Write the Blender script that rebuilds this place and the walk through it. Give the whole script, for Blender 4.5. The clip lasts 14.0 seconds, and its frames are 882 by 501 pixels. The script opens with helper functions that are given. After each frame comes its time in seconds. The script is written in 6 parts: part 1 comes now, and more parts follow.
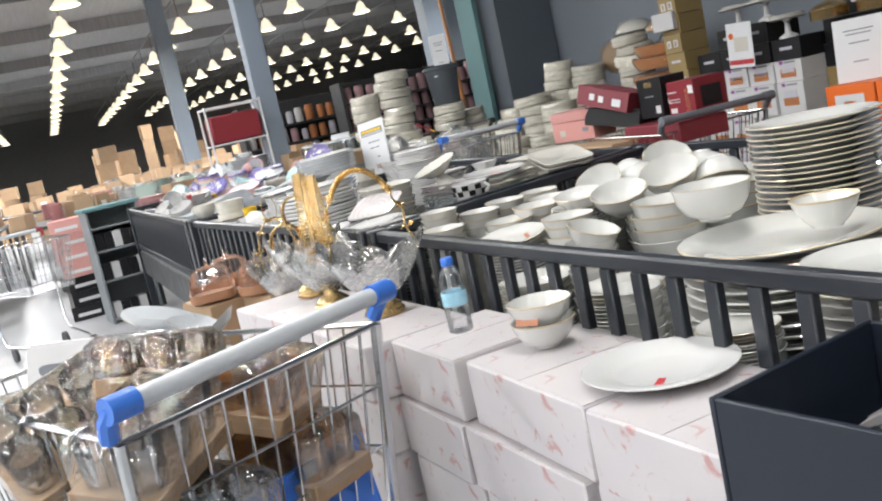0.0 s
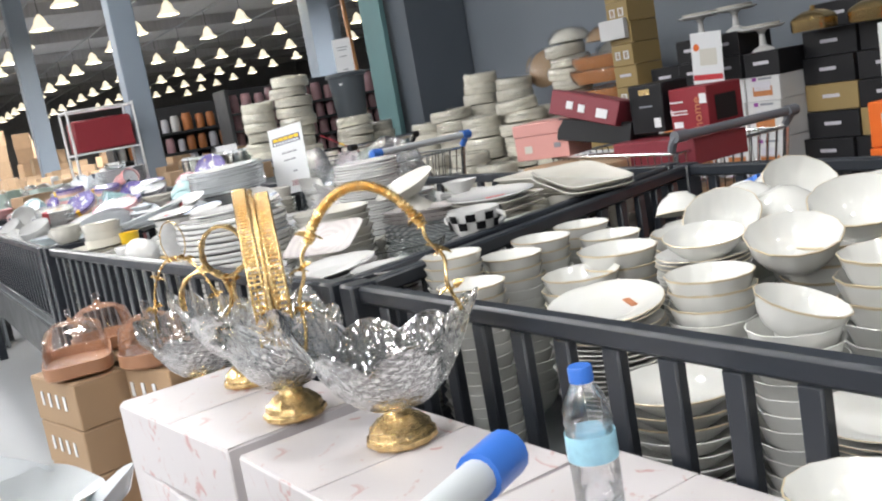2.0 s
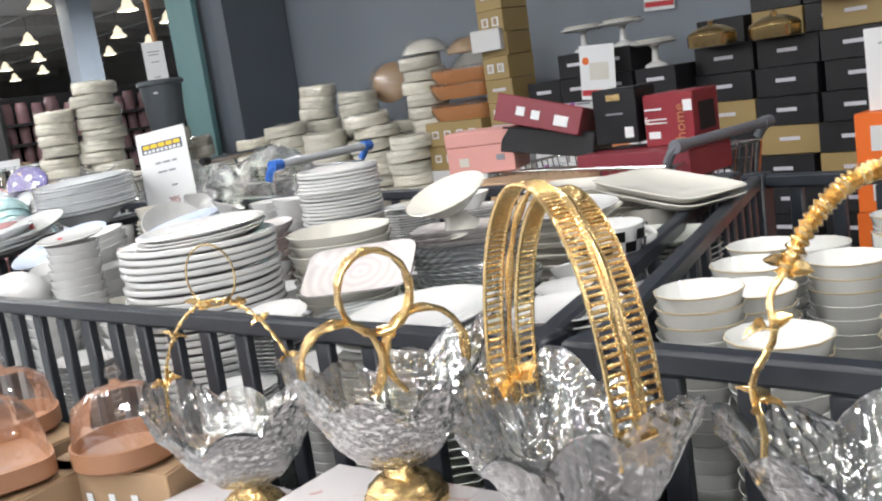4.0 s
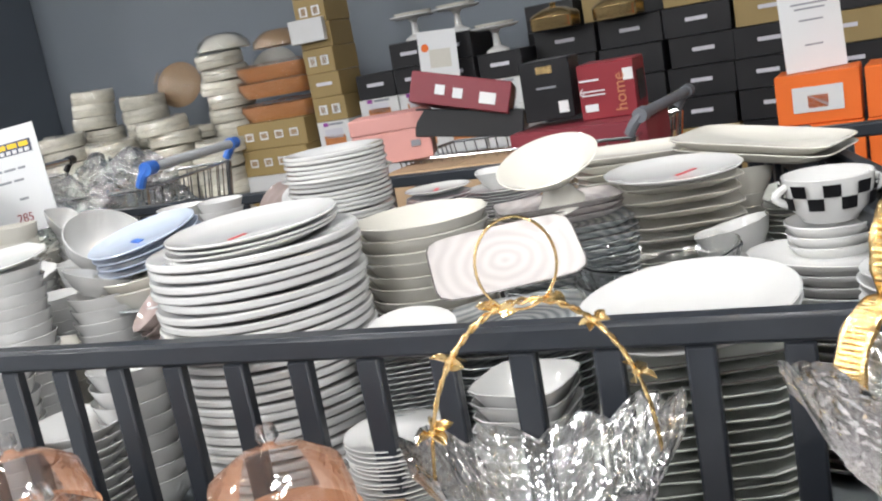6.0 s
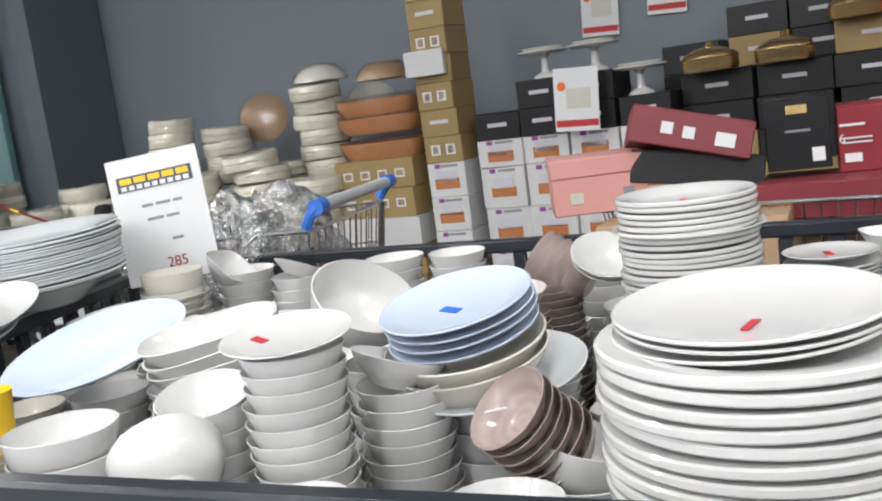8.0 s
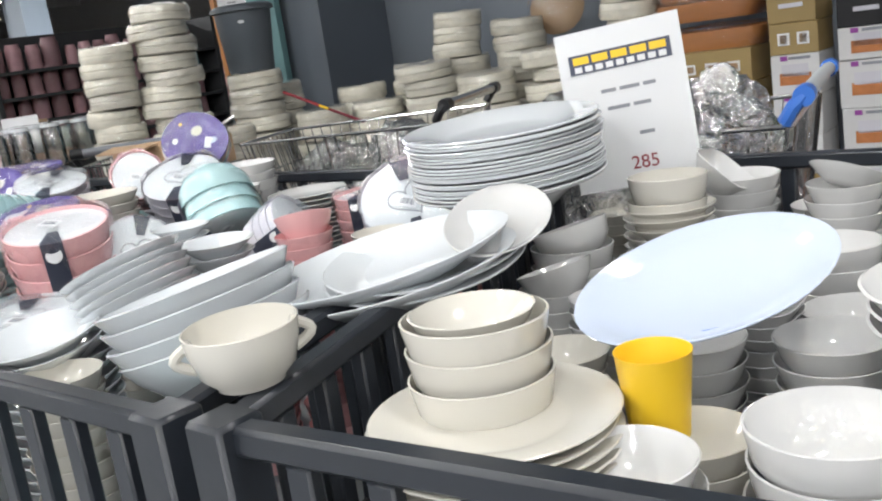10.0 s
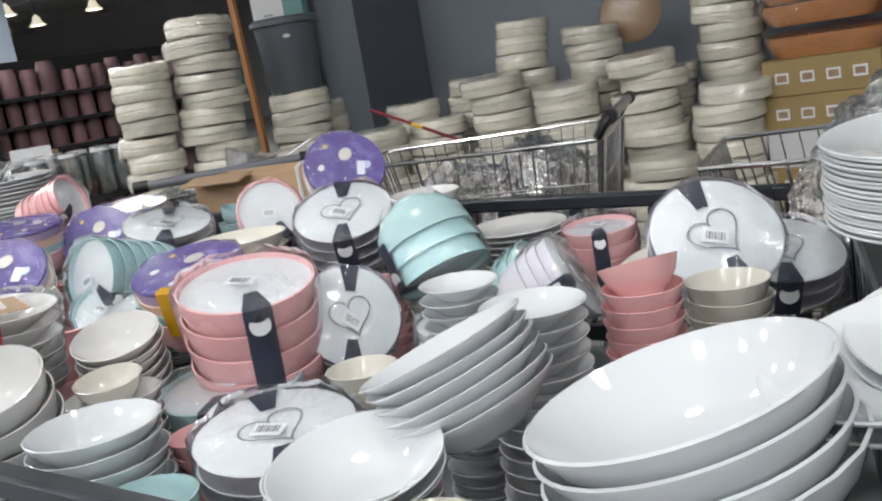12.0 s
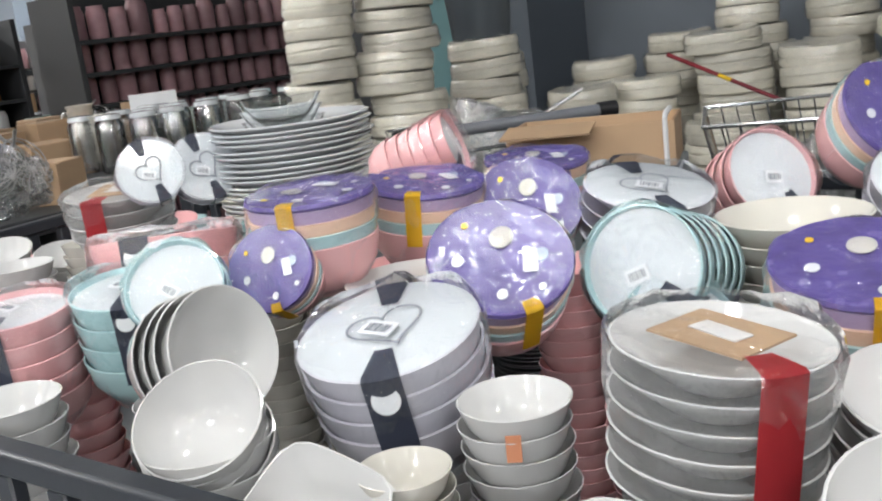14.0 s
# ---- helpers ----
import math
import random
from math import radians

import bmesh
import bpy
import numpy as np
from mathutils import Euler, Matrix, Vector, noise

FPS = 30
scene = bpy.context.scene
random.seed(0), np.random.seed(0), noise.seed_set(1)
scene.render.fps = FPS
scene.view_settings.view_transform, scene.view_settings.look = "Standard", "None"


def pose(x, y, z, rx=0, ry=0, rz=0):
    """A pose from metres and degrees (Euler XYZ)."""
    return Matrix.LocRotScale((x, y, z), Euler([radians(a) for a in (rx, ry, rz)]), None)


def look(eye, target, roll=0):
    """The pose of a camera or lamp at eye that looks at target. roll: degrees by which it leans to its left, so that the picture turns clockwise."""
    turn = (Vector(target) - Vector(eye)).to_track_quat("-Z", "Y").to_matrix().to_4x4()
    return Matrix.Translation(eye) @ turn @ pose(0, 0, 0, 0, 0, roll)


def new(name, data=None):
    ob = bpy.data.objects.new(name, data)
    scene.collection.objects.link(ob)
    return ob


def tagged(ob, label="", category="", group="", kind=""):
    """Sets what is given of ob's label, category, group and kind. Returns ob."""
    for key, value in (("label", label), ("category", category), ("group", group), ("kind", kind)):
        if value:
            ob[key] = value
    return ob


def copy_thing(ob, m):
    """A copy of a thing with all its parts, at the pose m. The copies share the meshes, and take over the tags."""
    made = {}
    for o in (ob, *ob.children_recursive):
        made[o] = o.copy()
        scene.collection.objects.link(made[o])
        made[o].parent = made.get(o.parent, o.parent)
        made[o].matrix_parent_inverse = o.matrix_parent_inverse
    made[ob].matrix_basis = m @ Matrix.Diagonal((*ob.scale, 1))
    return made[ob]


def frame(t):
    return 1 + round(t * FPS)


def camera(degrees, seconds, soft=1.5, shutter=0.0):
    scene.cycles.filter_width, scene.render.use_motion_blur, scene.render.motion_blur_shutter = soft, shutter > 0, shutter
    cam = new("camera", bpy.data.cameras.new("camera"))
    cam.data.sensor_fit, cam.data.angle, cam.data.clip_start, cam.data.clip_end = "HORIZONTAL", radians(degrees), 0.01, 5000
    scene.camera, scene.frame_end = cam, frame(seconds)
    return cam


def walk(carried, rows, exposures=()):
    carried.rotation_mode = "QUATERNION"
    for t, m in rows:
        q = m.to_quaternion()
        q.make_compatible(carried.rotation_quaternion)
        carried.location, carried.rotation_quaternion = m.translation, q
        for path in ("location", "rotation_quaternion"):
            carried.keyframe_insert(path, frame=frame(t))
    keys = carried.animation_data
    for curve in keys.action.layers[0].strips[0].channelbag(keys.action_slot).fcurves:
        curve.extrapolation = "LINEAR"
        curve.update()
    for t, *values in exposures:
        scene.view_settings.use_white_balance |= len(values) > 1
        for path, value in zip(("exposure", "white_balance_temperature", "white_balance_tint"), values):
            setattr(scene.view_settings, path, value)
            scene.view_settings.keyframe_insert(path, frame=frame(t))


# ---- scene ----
cam = camera(50.0, 14.0, soft=2.1)
PATH = [
    (0, (0.585, 0.44, 1.263), (1.294, 2.284, 0.957), -12.4),
    (0.5, (0.643, 0.709, 1.258), (1.402, 2.539, 0.979), -12.1),
    (1, (0.635, 0.962, 1.26), (1.484, 2.751, 0.981), -10.7),
    (1.5, (0.678, 1.205, 1.25), (1.582, 2.965, 0.96), -10.3),
    (2, (0.719, 1.463, 1.242), (1.679, 3.189, 0.927), -10.1),
    (2.5, (0.706, 1.741, 1.247), (1.748, 3.417, 0.92), -10.0),
    (3, (0.709, 1.953, 1.25), (1.836, 3.576, 0.939), -9.8),
    (3.5, (0.63, 2.116, 1.257), (1.874, 3.652, 0.954), -9.0),
    (3.7, (0.596, 2.207, 1.254), (1.887, 3.702, 0.936), -8.6),
    (5.8, (0.47, 3.059, 1.236), (2.198, 3.979, 0.827), -10.0),
    (6, (0.459, 3.11, 1.238), (2.173, 4.056, 0.831), -10.2),
    (6.5, (0.521, 3.297, 1.225), (2.18, 4.349, 0.853), -10.4),
    (7, (0.592, 3.465, 1.24), (2.245, 4.531, 0.877), -9.3),
    (7.5, (0.64, 3.613, 1.252), (2.369, 4.568, 0.937), -8.4),
    (8, (0.649, 3.822, 1.26), (2.38, 4.777, 0.956), -7.7),
    (8.5, (0.591, 3.956, 1.256), (2.193, 5.085, 0.859), -7.9),
    (9, (0.641, 4.18, 1.258), (2.131, 5.439, 0.817), -7.7),
    (9.2, (0.662, 4.27, 1.25), (2.12, 5.55, 0.768), -7.8),
    (11.3, (0.729, 4.994, 1.284), (2.23, 6.268, 0.932), -10.2),
    (11.5, (0.734, 5.075, 1.282), (2.239, 6.341, 0.921), -10.2),
    (12, (0.723, 5.326, 1.293), (2.262, 6.536, 0.886), -9.7),
    (12.5, (0.673, 5.687, 1.309), (2.295, 6.771, 0.87), -7.7),
    (13, (0.721, 6.008, 1.286), (2.316, 7.134, 0.849), -8.4),
    (13.5, (0.749, 6.238, 1.309), (2.275, 7.441, 0.837), -8.7),
    (14, (0.724, 6.501, 1.289), (2.271, 7.682, 0.83), -7.2),
]
walk(cam, [(t, look(eye, target, roll)) for t, eye, target, roll in PATH], exposures=[(0.0, 0.36), (3.5, 0.46), (6.5, 0.44), (9.0, 0.29), (11.5, 0.05), (12.5, -0.14), (14.0, 0.06)])

# ---- world and lights ----
world = bpy.data.worlds.new("world")
scene.world = world
world.use_nodes = True
world.node_tree.nodes["Background"].inputs[0].default_value = (0.55, 0.6, 0.7, 1)
world.node_tree.nodes["Background"].inputs[1].default_value = 0.02
LAMP_Z = 3.9
NEAR_LAMPS = [(x, y) for x in (-1.0, 1.5) for y in (-1.6, 1.2, 4.0, 6.8, 9.6, 12.4)]
# mid and west rows: unseen lamps added to fill the aisle-facing sides
MID_FILL_LAMPS = [(-3.5, y) for y in (-1.6, 1.2, 4.0, 6.8, 9.6)]
WEST_FILL_LAMPS = [(x, y) for x in (-7.0, -12.0) for y in (-3.0, 2.6, 8.2, 13.8)]
FAR_LIGHTS = [(x, y) for x in (-1.0, 4.0, 9.0) for y in (17.2, 25.6, 36.8)]
for lx, ly, watts in [(x, y, 28.0) for x, y in NEAR_LAMPS] + [(x, y, 80.0) for x, y in MID_FILL_LAMPS] + [(x, y, 180.0) for x, y in WEST_FILL_LAMPS] + [(x, y, 320.0) for x, y in FAR_LIGHTS]:
    lamp_data = bpy.data.lights.new("bay_light", "AREA")
    lamp_data.shape, lamp_data.size, lamp_data.energy = "DISK", 0.42, watts
    lamp_data.color = (0.98, 0.985, 1.0)
    new("bay_light", lamp_data).matrix_world = pose(lx, ly, LAMP_Z - 0.14)


# ---- materials ----
def mat(name, color, rough=0.5, metal=0.0, vary=0.06, scale=8.0, bump=0.0, bump_scale=60.0, coat=0.0, trans=0.0, rand=0.0, ior=1.45, stretch=None):
    m = bpy.data.materials.new(name)
    m.use_nodes = True
    nt = m.node_tree
    b = nt.nodes["Principled BSDF"]
    b.inputs["Roughness"].default_value = rough
    b.inputs["Metallic"].default_value = metal
    b.inputs["Coat Weight"].default_value = coat
    b.inputs["Transmission Weight"].default_value = trans
    b.inputs["IOR"].default_value = ior
    tc = nt.nodes.new("ShaderNodeTexCoord")
    src = tc.outputs["Object"]
    if stretch:
        mp = nt.nodes.new("ShaderNodeMapping")
        mp.inputs["Scale"].default_value = stretch
        nt.links.new(src, mp.inputs[0])
        src = mp.outputs[0]
    n1 = nt.nodes.new("ShaderNodeTexNoise")
    n1.inputs["Scale"].default_value, n1.inputs["Detail"].default_value = scale, 6
    nt.links.new(src, n1.inputs["Vector"])
    mix = nt.nodes.new("ShaderNodeMix")
    mix.data_type = "RGBA"
    mix.inputs[6].default_value = (*[c * (1 - vary) for c in color], 1)
    mix.inputs[7].default_value = (*[min(1, c * (1 + vary)) for c in color], 1)
    nt.links.new(n1.outputs[0], mix.inputs[0])
    out = mix.outputs[2]
    if rand:
        oi = nt.nodes.new("ShaderNodeObjectInfo")
        hs = nt.nodes.new("ShaderNodeHueSaturation")
        mr = nt.nodes.new("ShaderNodeMapRange")
        mr.inputs[3].default_value, mr.inputs[4].default_value = 1 - rand, 1 + rand
        nt.links.new(oi.outputs["Random"], mr.inputs[0])
        nt.links.new(mr.outputs[0], hs.inputs["Value"])
        nt.links.new(out, hs.inputs["Color"])
        out = hs.outputs[0]
    nt.links.new(out, b.inputs["Base Color"])
    rr = nt.nodes.new("ShaderNodeMapRange")
    rr.inputs[3].default_value, rr.inputs[4].default_value = rough * 0.75, min(1, rough * 1.3)
    nt.links.new(n1.outputs[0], rr.inputs[0])
    nt.links.new(rr.outputs[0], b.inputs["Roughness"])
    if bump:
        n2 = nt.nodes.new("ShaderNodeTexNoise")
        n2.inputs["Scale"].default_value, n2.inputs["Detail"].default_value = bump_scale, 4
        nt.links.new(src, n2.inputs["Vector"])
        bp = nt.nodes.new("ShaderNodeBump")
        bp.inputs["Strength"].default_value, bp.inputs["Distance"].default_value = bump, 0.004
        nt.links.new(n2.outputs[0], bp.inputs["Height"])
        nt.links.new(bp.outputs[0], b.inputs["Normal"])
    return m


def film_mat(name, tint, amount, bump=0.9, scale=38.0):
    """Thin clear wrap: mostly see-through, with creased gloss."""
    m = bpy.data.materials.new(name)
    m.use_nodes = True
    nt = m.node_tree
    nt.nodes.remove(nt.nodes["Principled BSDF"])
    out = nt.nodes["Material Output"]
    tr, gl, mx = nt.nodes.new("ShaderNodeBsdfTransparent"), nt.nodes.new("ShaderNodeBsdfGlossy"), nt.nodes.new("ShaderNodeMixShader")
    tr.inputs[0].default_value = (*tint, 1)
    gl.inputs[0].default_value, gl.inputs["Roughness"].default_value = (1, 1, 1, 1), 0.06
    tc, n = nt.nodes.new("ShaderNodeTexCoord"), nt.nodes.new("ShaderNodeTexNoise")
    n.inputs["Scale"].default_value, n.inputs["Detail"].default_value, n.inputs["Distortion"].default_value = scale, 3, 1.5
    nt.links.new(tc.outputs["Object"], n.inputs["Vector"])
    bp = nt.nodes.new("ShaderNodeBump")
    bp.inputs["Strength"].default_value, bp.inputs["Distance"].default_value = bump, 0.02
    nt.links.new(n.outputs[0], bp.inputs["Height"])
    nt.links.new(bp.outputs[0], gl.inputs["Normal"])
    fr = nt.nodes.new("ShaderNodeFresnel")
    fr.inputs["IOR"].default_value = 1.5
    ad = nt.nodes.new("ShaderNodeMath")
    ad.operation, ad.use_clamp = "MULTIPLY_ADD", True
    ad.inputs[1].default_value, ad.inputs[2].default_value = 0.8, amount
    nt.links.new(fr.outputs[0], ad.inputs[0])
    nt.links.new(ad.outputs[0], mx.inputs[0])
    nt.links.new(tr.outputs[0], mx.inputs[1])
    nt.links.new(gl.outputs[0], mx.inputs[2])
    nt.links.new(mx.outputs[0], out.inputs[0])
    return m


def glow_mat(name, color, strength):
    m = bpy.data.materials.new(name)
    m.use_nodes = True
    b = m.node_tree.nodes["Principled BSDF"]
    b.inputs["Base Color"].default_value = (*color, 1)
    b.inputs["Emission Color"].default_value = (*color, 1)
    b.inputs["Emission Strength"].default_value = strength
    return m


def ring_mat(name, a, b_, rings, rough=0.15):
    """Glaze with a swirl of rings about the middle."""
    m = mat(name, a, rough)
    nt = m.node_tree
    b = nt.nodes["Principled BSDF"]
    tc, w, mix = nt.nodes.new("ShaderNodeTexCoord"), nt.nodes.new("ShaderNodeTexWave"), nt.nodes.new("ShaderNodeMix")
    w.wave_type, w.rings_direction = "RINGS", "Z"
    w.inputs["Scale"].default_value, w.inputs["Distortion"].default_value, w.inputs["Detail"].default_value = rings, 2.5, 2
    mix.data_type = "RGBA"
    mix.inputs[6].default_value, mix.inputs[7].default_value = (*a, 1), (*b_, 1)
    nt.links.new(tc.outputs["Object"], w.inputs["Vector"])
    nt.links.new(w.outputs[0], mix.inputs[0])
    nt.links.new(mix.outputs[2], b.inputs["Base Color"])
    return m


def fleck_mat(name, base, fleck):
    """White marbled paper with faint pink veins and flecks."""
    m = mat(name, base, 0.45, vary=0.05, bump=0.05)
    nt = m.node_tree
    b = nt.nodes["Principled BSDF"]
    tc, n, ramp, mix = nt.nodes.new("ShaderNodeTexCoord"), nt.nodes.new("ShaderNodeTexNoise"), nt.nodes.new("ShaderNodeValToRGB"), nt.nodes.new("ShaderNodeMix")
    n.inputs["Scale"].default_value, n.inputs["Detail"].default_value, n.inputs["Distortion"].default_value = 16, 5, 2.2
    ramp.color_ramp.elements[0].position, ramp.color_ramp.elements[1].position = 0.6, 0.68
    mix.data_type = "RGBA"
    old = b.inputs["Base Color"].links[0].from_socket
    nt.links.new(tc.outputs["Object"], n.inputs["Vector"])
    nt.links.new(n.outputs[0], ramp.inputs[0])
    nt.links.new(ramp.outputs[0], mix.inputs[0])
    nt.links.new(old, mix.inputs[6])
    mix.inputs[7].default_value = (*fleck, 1)
    nt.links.new(mix.outputs[2], b.inputs["Base Color"])
    return m


def cut_glass_mat(name, lines):
    """Thick clear glass with a cut diamond pattern; a white share imitates refracted lamplight."""
    m = film_mat(name, (0.985, 0.99, 0.99), 0.2)
    nt = m.node_tree
    bp = next(n for n in nt.nodes if n.type == "BUMP")
    tc, waves = nt.nodes.new("ShaderNodeTexCoord"), []
    for rot in (0.75, -0.75):
        mp, w = nt.nodes.new("ShaderNodeMapping"), nt.nodes.new("ShaderNodeTexWave")
        mp.inputs["Rotation"].default_value = (0.3, rot, rot)
        w.inputs["Scale"].default_value = lines
        nt.links.new(tc.outputs["Object"], mp.inputs[0])
        nt.links.new(mp.outputs[0], w.inputs["Vector"])
        waves.append(w)
    mx = nt.nodes.new("ShaderNodeMath")
    mx.operation = "MINIMUM"
    bp.inputs["Strength"].default_value, bp.inputs["Distance"].default_value = 0.12, 0.012
    nt.links.new(waves[0].outputs[1], mx.inputs[0])
    nt.links.new(waves[1].outputs[1], mx.inputs[1])
    nt.links.new(mx.outputs[0], bp.inputs["Height"])
    # translucent white in place of the lamplight that the cuts would refract
    body, lamp_haze = nt.nodes.new("ShaderNodeMixShader"), nt.nodes.new("ShaderNodeBsdfTranslucent")
    clear = next(n for n in nt.nodes if n.type == "BSDF_TRANSPARENT")
    whole = next(n for n in nt.nodes if n.type == "MIX_SHADER" and n != body)
    lamp_haze.inputs[0].default_value = (0.9, 0.92, 0.93, 1)
    body.inputs[0].default_value = 0.11
    nt.links.new(clear.outputs[0], body.inputs[1])
    nt.links.new(lamp_haze.outputs[0], body.inputs[2])
    nt.links.new(body.outputs[0], whole.inputs[1])
    return m


WHITE = mat("white_porcelain", (0.64, 0.64, 0.63), 0.075, vary=0.03, coat=0.2, rand=0.03)
COOL = mat("white_melamine", (0.64, 0.67, 0.69), 0.06, vary=0.02, coat=0.3, rand=0.03)
CREAM = mat("cream_stoneware", (0.63, 0.61, 0.55), 0.12, vary=0.03, coat=0.2, rand=0.03)
BLUEW = mat("pale_blue_melamine", (0.55, 0.62, 0.75), 0.09, vary=0.02, coat=0.3)
GREYW = mat("grey_green_stoneware", (0.50, 0.52, 0.48), 0.2, vary=0.05, coat=0.2, rand=0.05)
MAUVE = ring_mat("mauve_glaze", (0.35, 0.28, 0.265), (0.41, 0.335, 0.315), 24)
SPIRAL = ring_mat("spiral_glaze", (0.52, 0.485, 0.475), (0.60, 0.565, 0.55), 17)
SMOKE = ring_mat("smoke_glaze", (0.33, 0.36, 0.37), (0.68, 0.70, 0.70), 22)
DARKRIM = mat("dark_rim", (0.09, 0.08, 0.075), 0.35)
PINKP = mat("pink_plastic", (0.76, 0.44, 0.44), 0.25, vary=0.04, rand=0.06)
TEALP = mat("teal_plastic", (0.42, 0.60, 0.61), 0.25, vary=0.04, rand=0.06)
GREYP = mat("lilac_grey_plastic", (0.56, 0.55, 0.60), 0.3, vary=0.04, rand=0.05)
PEACH = mat("peach_plastic", (0.83, 0.58, 0.42), 0.3)
PURPLE = mat("purple_plastic", (0.13, 0.10, 0.29), 0.25, vary=0.55, scale=26)
LILAC = mat("lilac_plastic", (0.46, 0.36, 0.55), 0.3)
YELLOW = mat("yellow_plastic", (0.90, 0.58, 0.03), 0.35)
NAVY = mat("navy_paper", (0.07, 0.08, 0.12), 0.5)
PAPER = mat("white_paper", (0.72, 0.73, 0.74), 0.6, vary=0.02)
REDP = mat("red_sticker", (0.50, 0.035, 0.045), 0.5)
BLUEP = mat("blue_plastic", (0.05, 0.18, 0.62), 0.35, vary=0.1)
GREYL = mat("grey_print", (0.25, 0.26, 0.29), 0.5)
BLACK = mat("black_painted_wood", (0.022, 0.026, 0.033), 0.34, vary=0.25, bump=0.05, scale=14)
STEEL = mat("dark_steel_table", (0.05, 0.052, 0.055), 0.45, vary=0.2)
GOLD = mat("gold_metal", (0.88, 0.63, 0.30), 0.2, metal=1.0, vary=0.12, bump=0.35, bump_scale=150, scale=30)
CHROME = mat("chrome_wire", (0.62, 0.63, 0.64), 0.22, metal=1.0, vary=0.08)
TIN = mat("stainless_steel", (0.55, 0.55, 0.55), 0.28, metal=1.0, vary=0.1, bump=0.1)
GLASS = mat("clear_glass", (0.97, 0.98, 0.98), 0.02, trans=1.0, vary=0.01)
CUTGLASS = cut_glass_mat("cut_glass", 24)
FILM = film_mat("shrink_wrap", (0.95, 0.965, 0.975), 0.085, bump=0.6, scale=24)
BAG = film_mat("clear_bag", (0.93, 0.95, 0.96), 0.46, bump=1.0, scale=26)
AMBERG = film_mat("amber_glass", (0.90, 0.72, 0.50), 0.14, bump=0.3, scale=40)
CLEARP = film_mat("clear_plastic", (0.93, 0.94, 0.95), 0.12, bump=0.25, scale=12)
KRAFT = mat("brown_cardboard", (0.33, 0.22, 0.13), 0.75, vary=0.12, bump=0.1, rand=0.12)
CARTON = mat("shipping_carton", (0.42, 0.29, 0.18), 0.8, vary=0.14, bump=0.1, rand=0.2)
OLIVE = mat("gold_brown_box", (0.31, 0.22, 0.09), 0.5, vary=0.06, rand=0.06)
WOOD = mat("orange_wood", (0.45, 0.20, 0.075), 0.35, vary=0.25, bump=0.05, stretch=(1, 14, 14), scale=6)
CLAY = mat("tan_wood_tray", (0.33, 0.165, 0.09), 0.45, vary=0.12)
WBOX = mat("white_gift_box", (0.60, 0.60, 0.60), 0.4, vary=0.05, rand=0.05)
BBOX = mat("black_gift_box", (0.012, 0.012, 0.014), 0.35, vary=0.2)
NBOX = mat("navy_black_box", (0.012, 0.017, 0.028), 0.38, vary=0.2)
RBOX = mat("dark_red_box", (0.21, 0.032, 0.045), 0.42, vary=0.06)
RBOX2 = mat("bright_red_box", (0.25, 0.026, 0.036), 0.4, vary=0.06)
PBOX = mat("pink_box", (0.66, 0.33, 0.30), 0.45, vary=0.04)
OBOX = mat("orange_box", (0.75, 0.15, 0.02), 0.45, vary=0.06)
VBOX = mat("violet_box", (0.28, 0.06, 0.30), 0.45)
MARBLE = fleck_mat("marbled_paper_box", (0.55, 0.52, 0.525), (0.47, 0.28, 0.27))
CRACK = mat("ivory_wrapped_ware", (0.60, 0.57, 0.49), 0.3, vary=0.2, rand=0.14, bump=0.4, scale=14)
WALLM = mat("blue_grey_wall_paint", (0.20, 0.225, 0.26), 0.62, vary=0.06, scale=1.6, bump=0.05)
COLM = mat("dark_grey_column_paint", (0.115, 0.135, 0.16), 0.55, vary=0.1, scale=2.5)
TEALB = mat("teal_board", (0.14, 0.27, 0.28), 0.6, vary=0.12, scale=5)
FLOORM = mat("worn_concrete_floor", (0.36, 0.37, 0.38), 0.5, vary=0.14, scale=2.2, bump=0.04)
CEILM = mat("dark_corrugated_ceiling", (0.32, 0.315, 0.32), 0.7, vary=0.3, stretch=(14, 0.6, 1), scale=1)
DARKW = mat("dark_far_wall", (0.24, 0.24, 0.25), 0.7, vary=0.2)
PILLARM = mat("light_blue_pillar_paint", (0.27, 0.32, 0.38), 0.5, vary=0.05, scale=4)
GREYB = mat("grey_bin_plastic", (0.09, 0.105, 0.12), 0.42, vary=0.1)
GREYM = mat("grey_sheet_metal", (0.22, 0.24, 0.25), 0.45, vary=0.1)
HANDLE = mat("grey_rubber_handle", (0.55, 0.58, 0.60), 0.4, vary=0.05)
DHANDLE = mat("dark_grey_handle", (0.16, 0.17, 0.19), 0.45)
SHADE = glow_mat("lit_enamel_shade", (0.95, 0.86, 0.66), 0.75)
GLOW = glow_mat("lamp_glow", (1.0, 0.95, 0.82), 12.0)
ROSE = mat("rose_glass_pot", (0.42, 0.25, 0.27), 0.3, vary=0.3, scale=12, rand=0.4)
GRIM = mat("gold_rim_paint", (0.60, 0.50, 0.34), 0.3, metal=0.3)
GWHITE = mat("gold_rimmed_porcelain", (0.66, 0.66, 0.63), 0.08, vary=0.02, coat=0.3, rand=0.03)
RIMS = {"gold_rimmed_porcelain": GRIM, "grey_green_stoneware": DARKRIM, "spiral_glaze": DARKRIM, "smoke_glaze": DARKRIM}
AMBER = mat("amber_print", (0.45, 0.17, 0.06), 0.4, vary=0.3, scale=40)
GREENP = mat("pale_green_plastic", (0.42, 0.52, 0.47), 0.3, vary=0.06)
COPPER = mat("copper_print", (0.50, 0.20, 0.10), 0.4, vary=0.1)


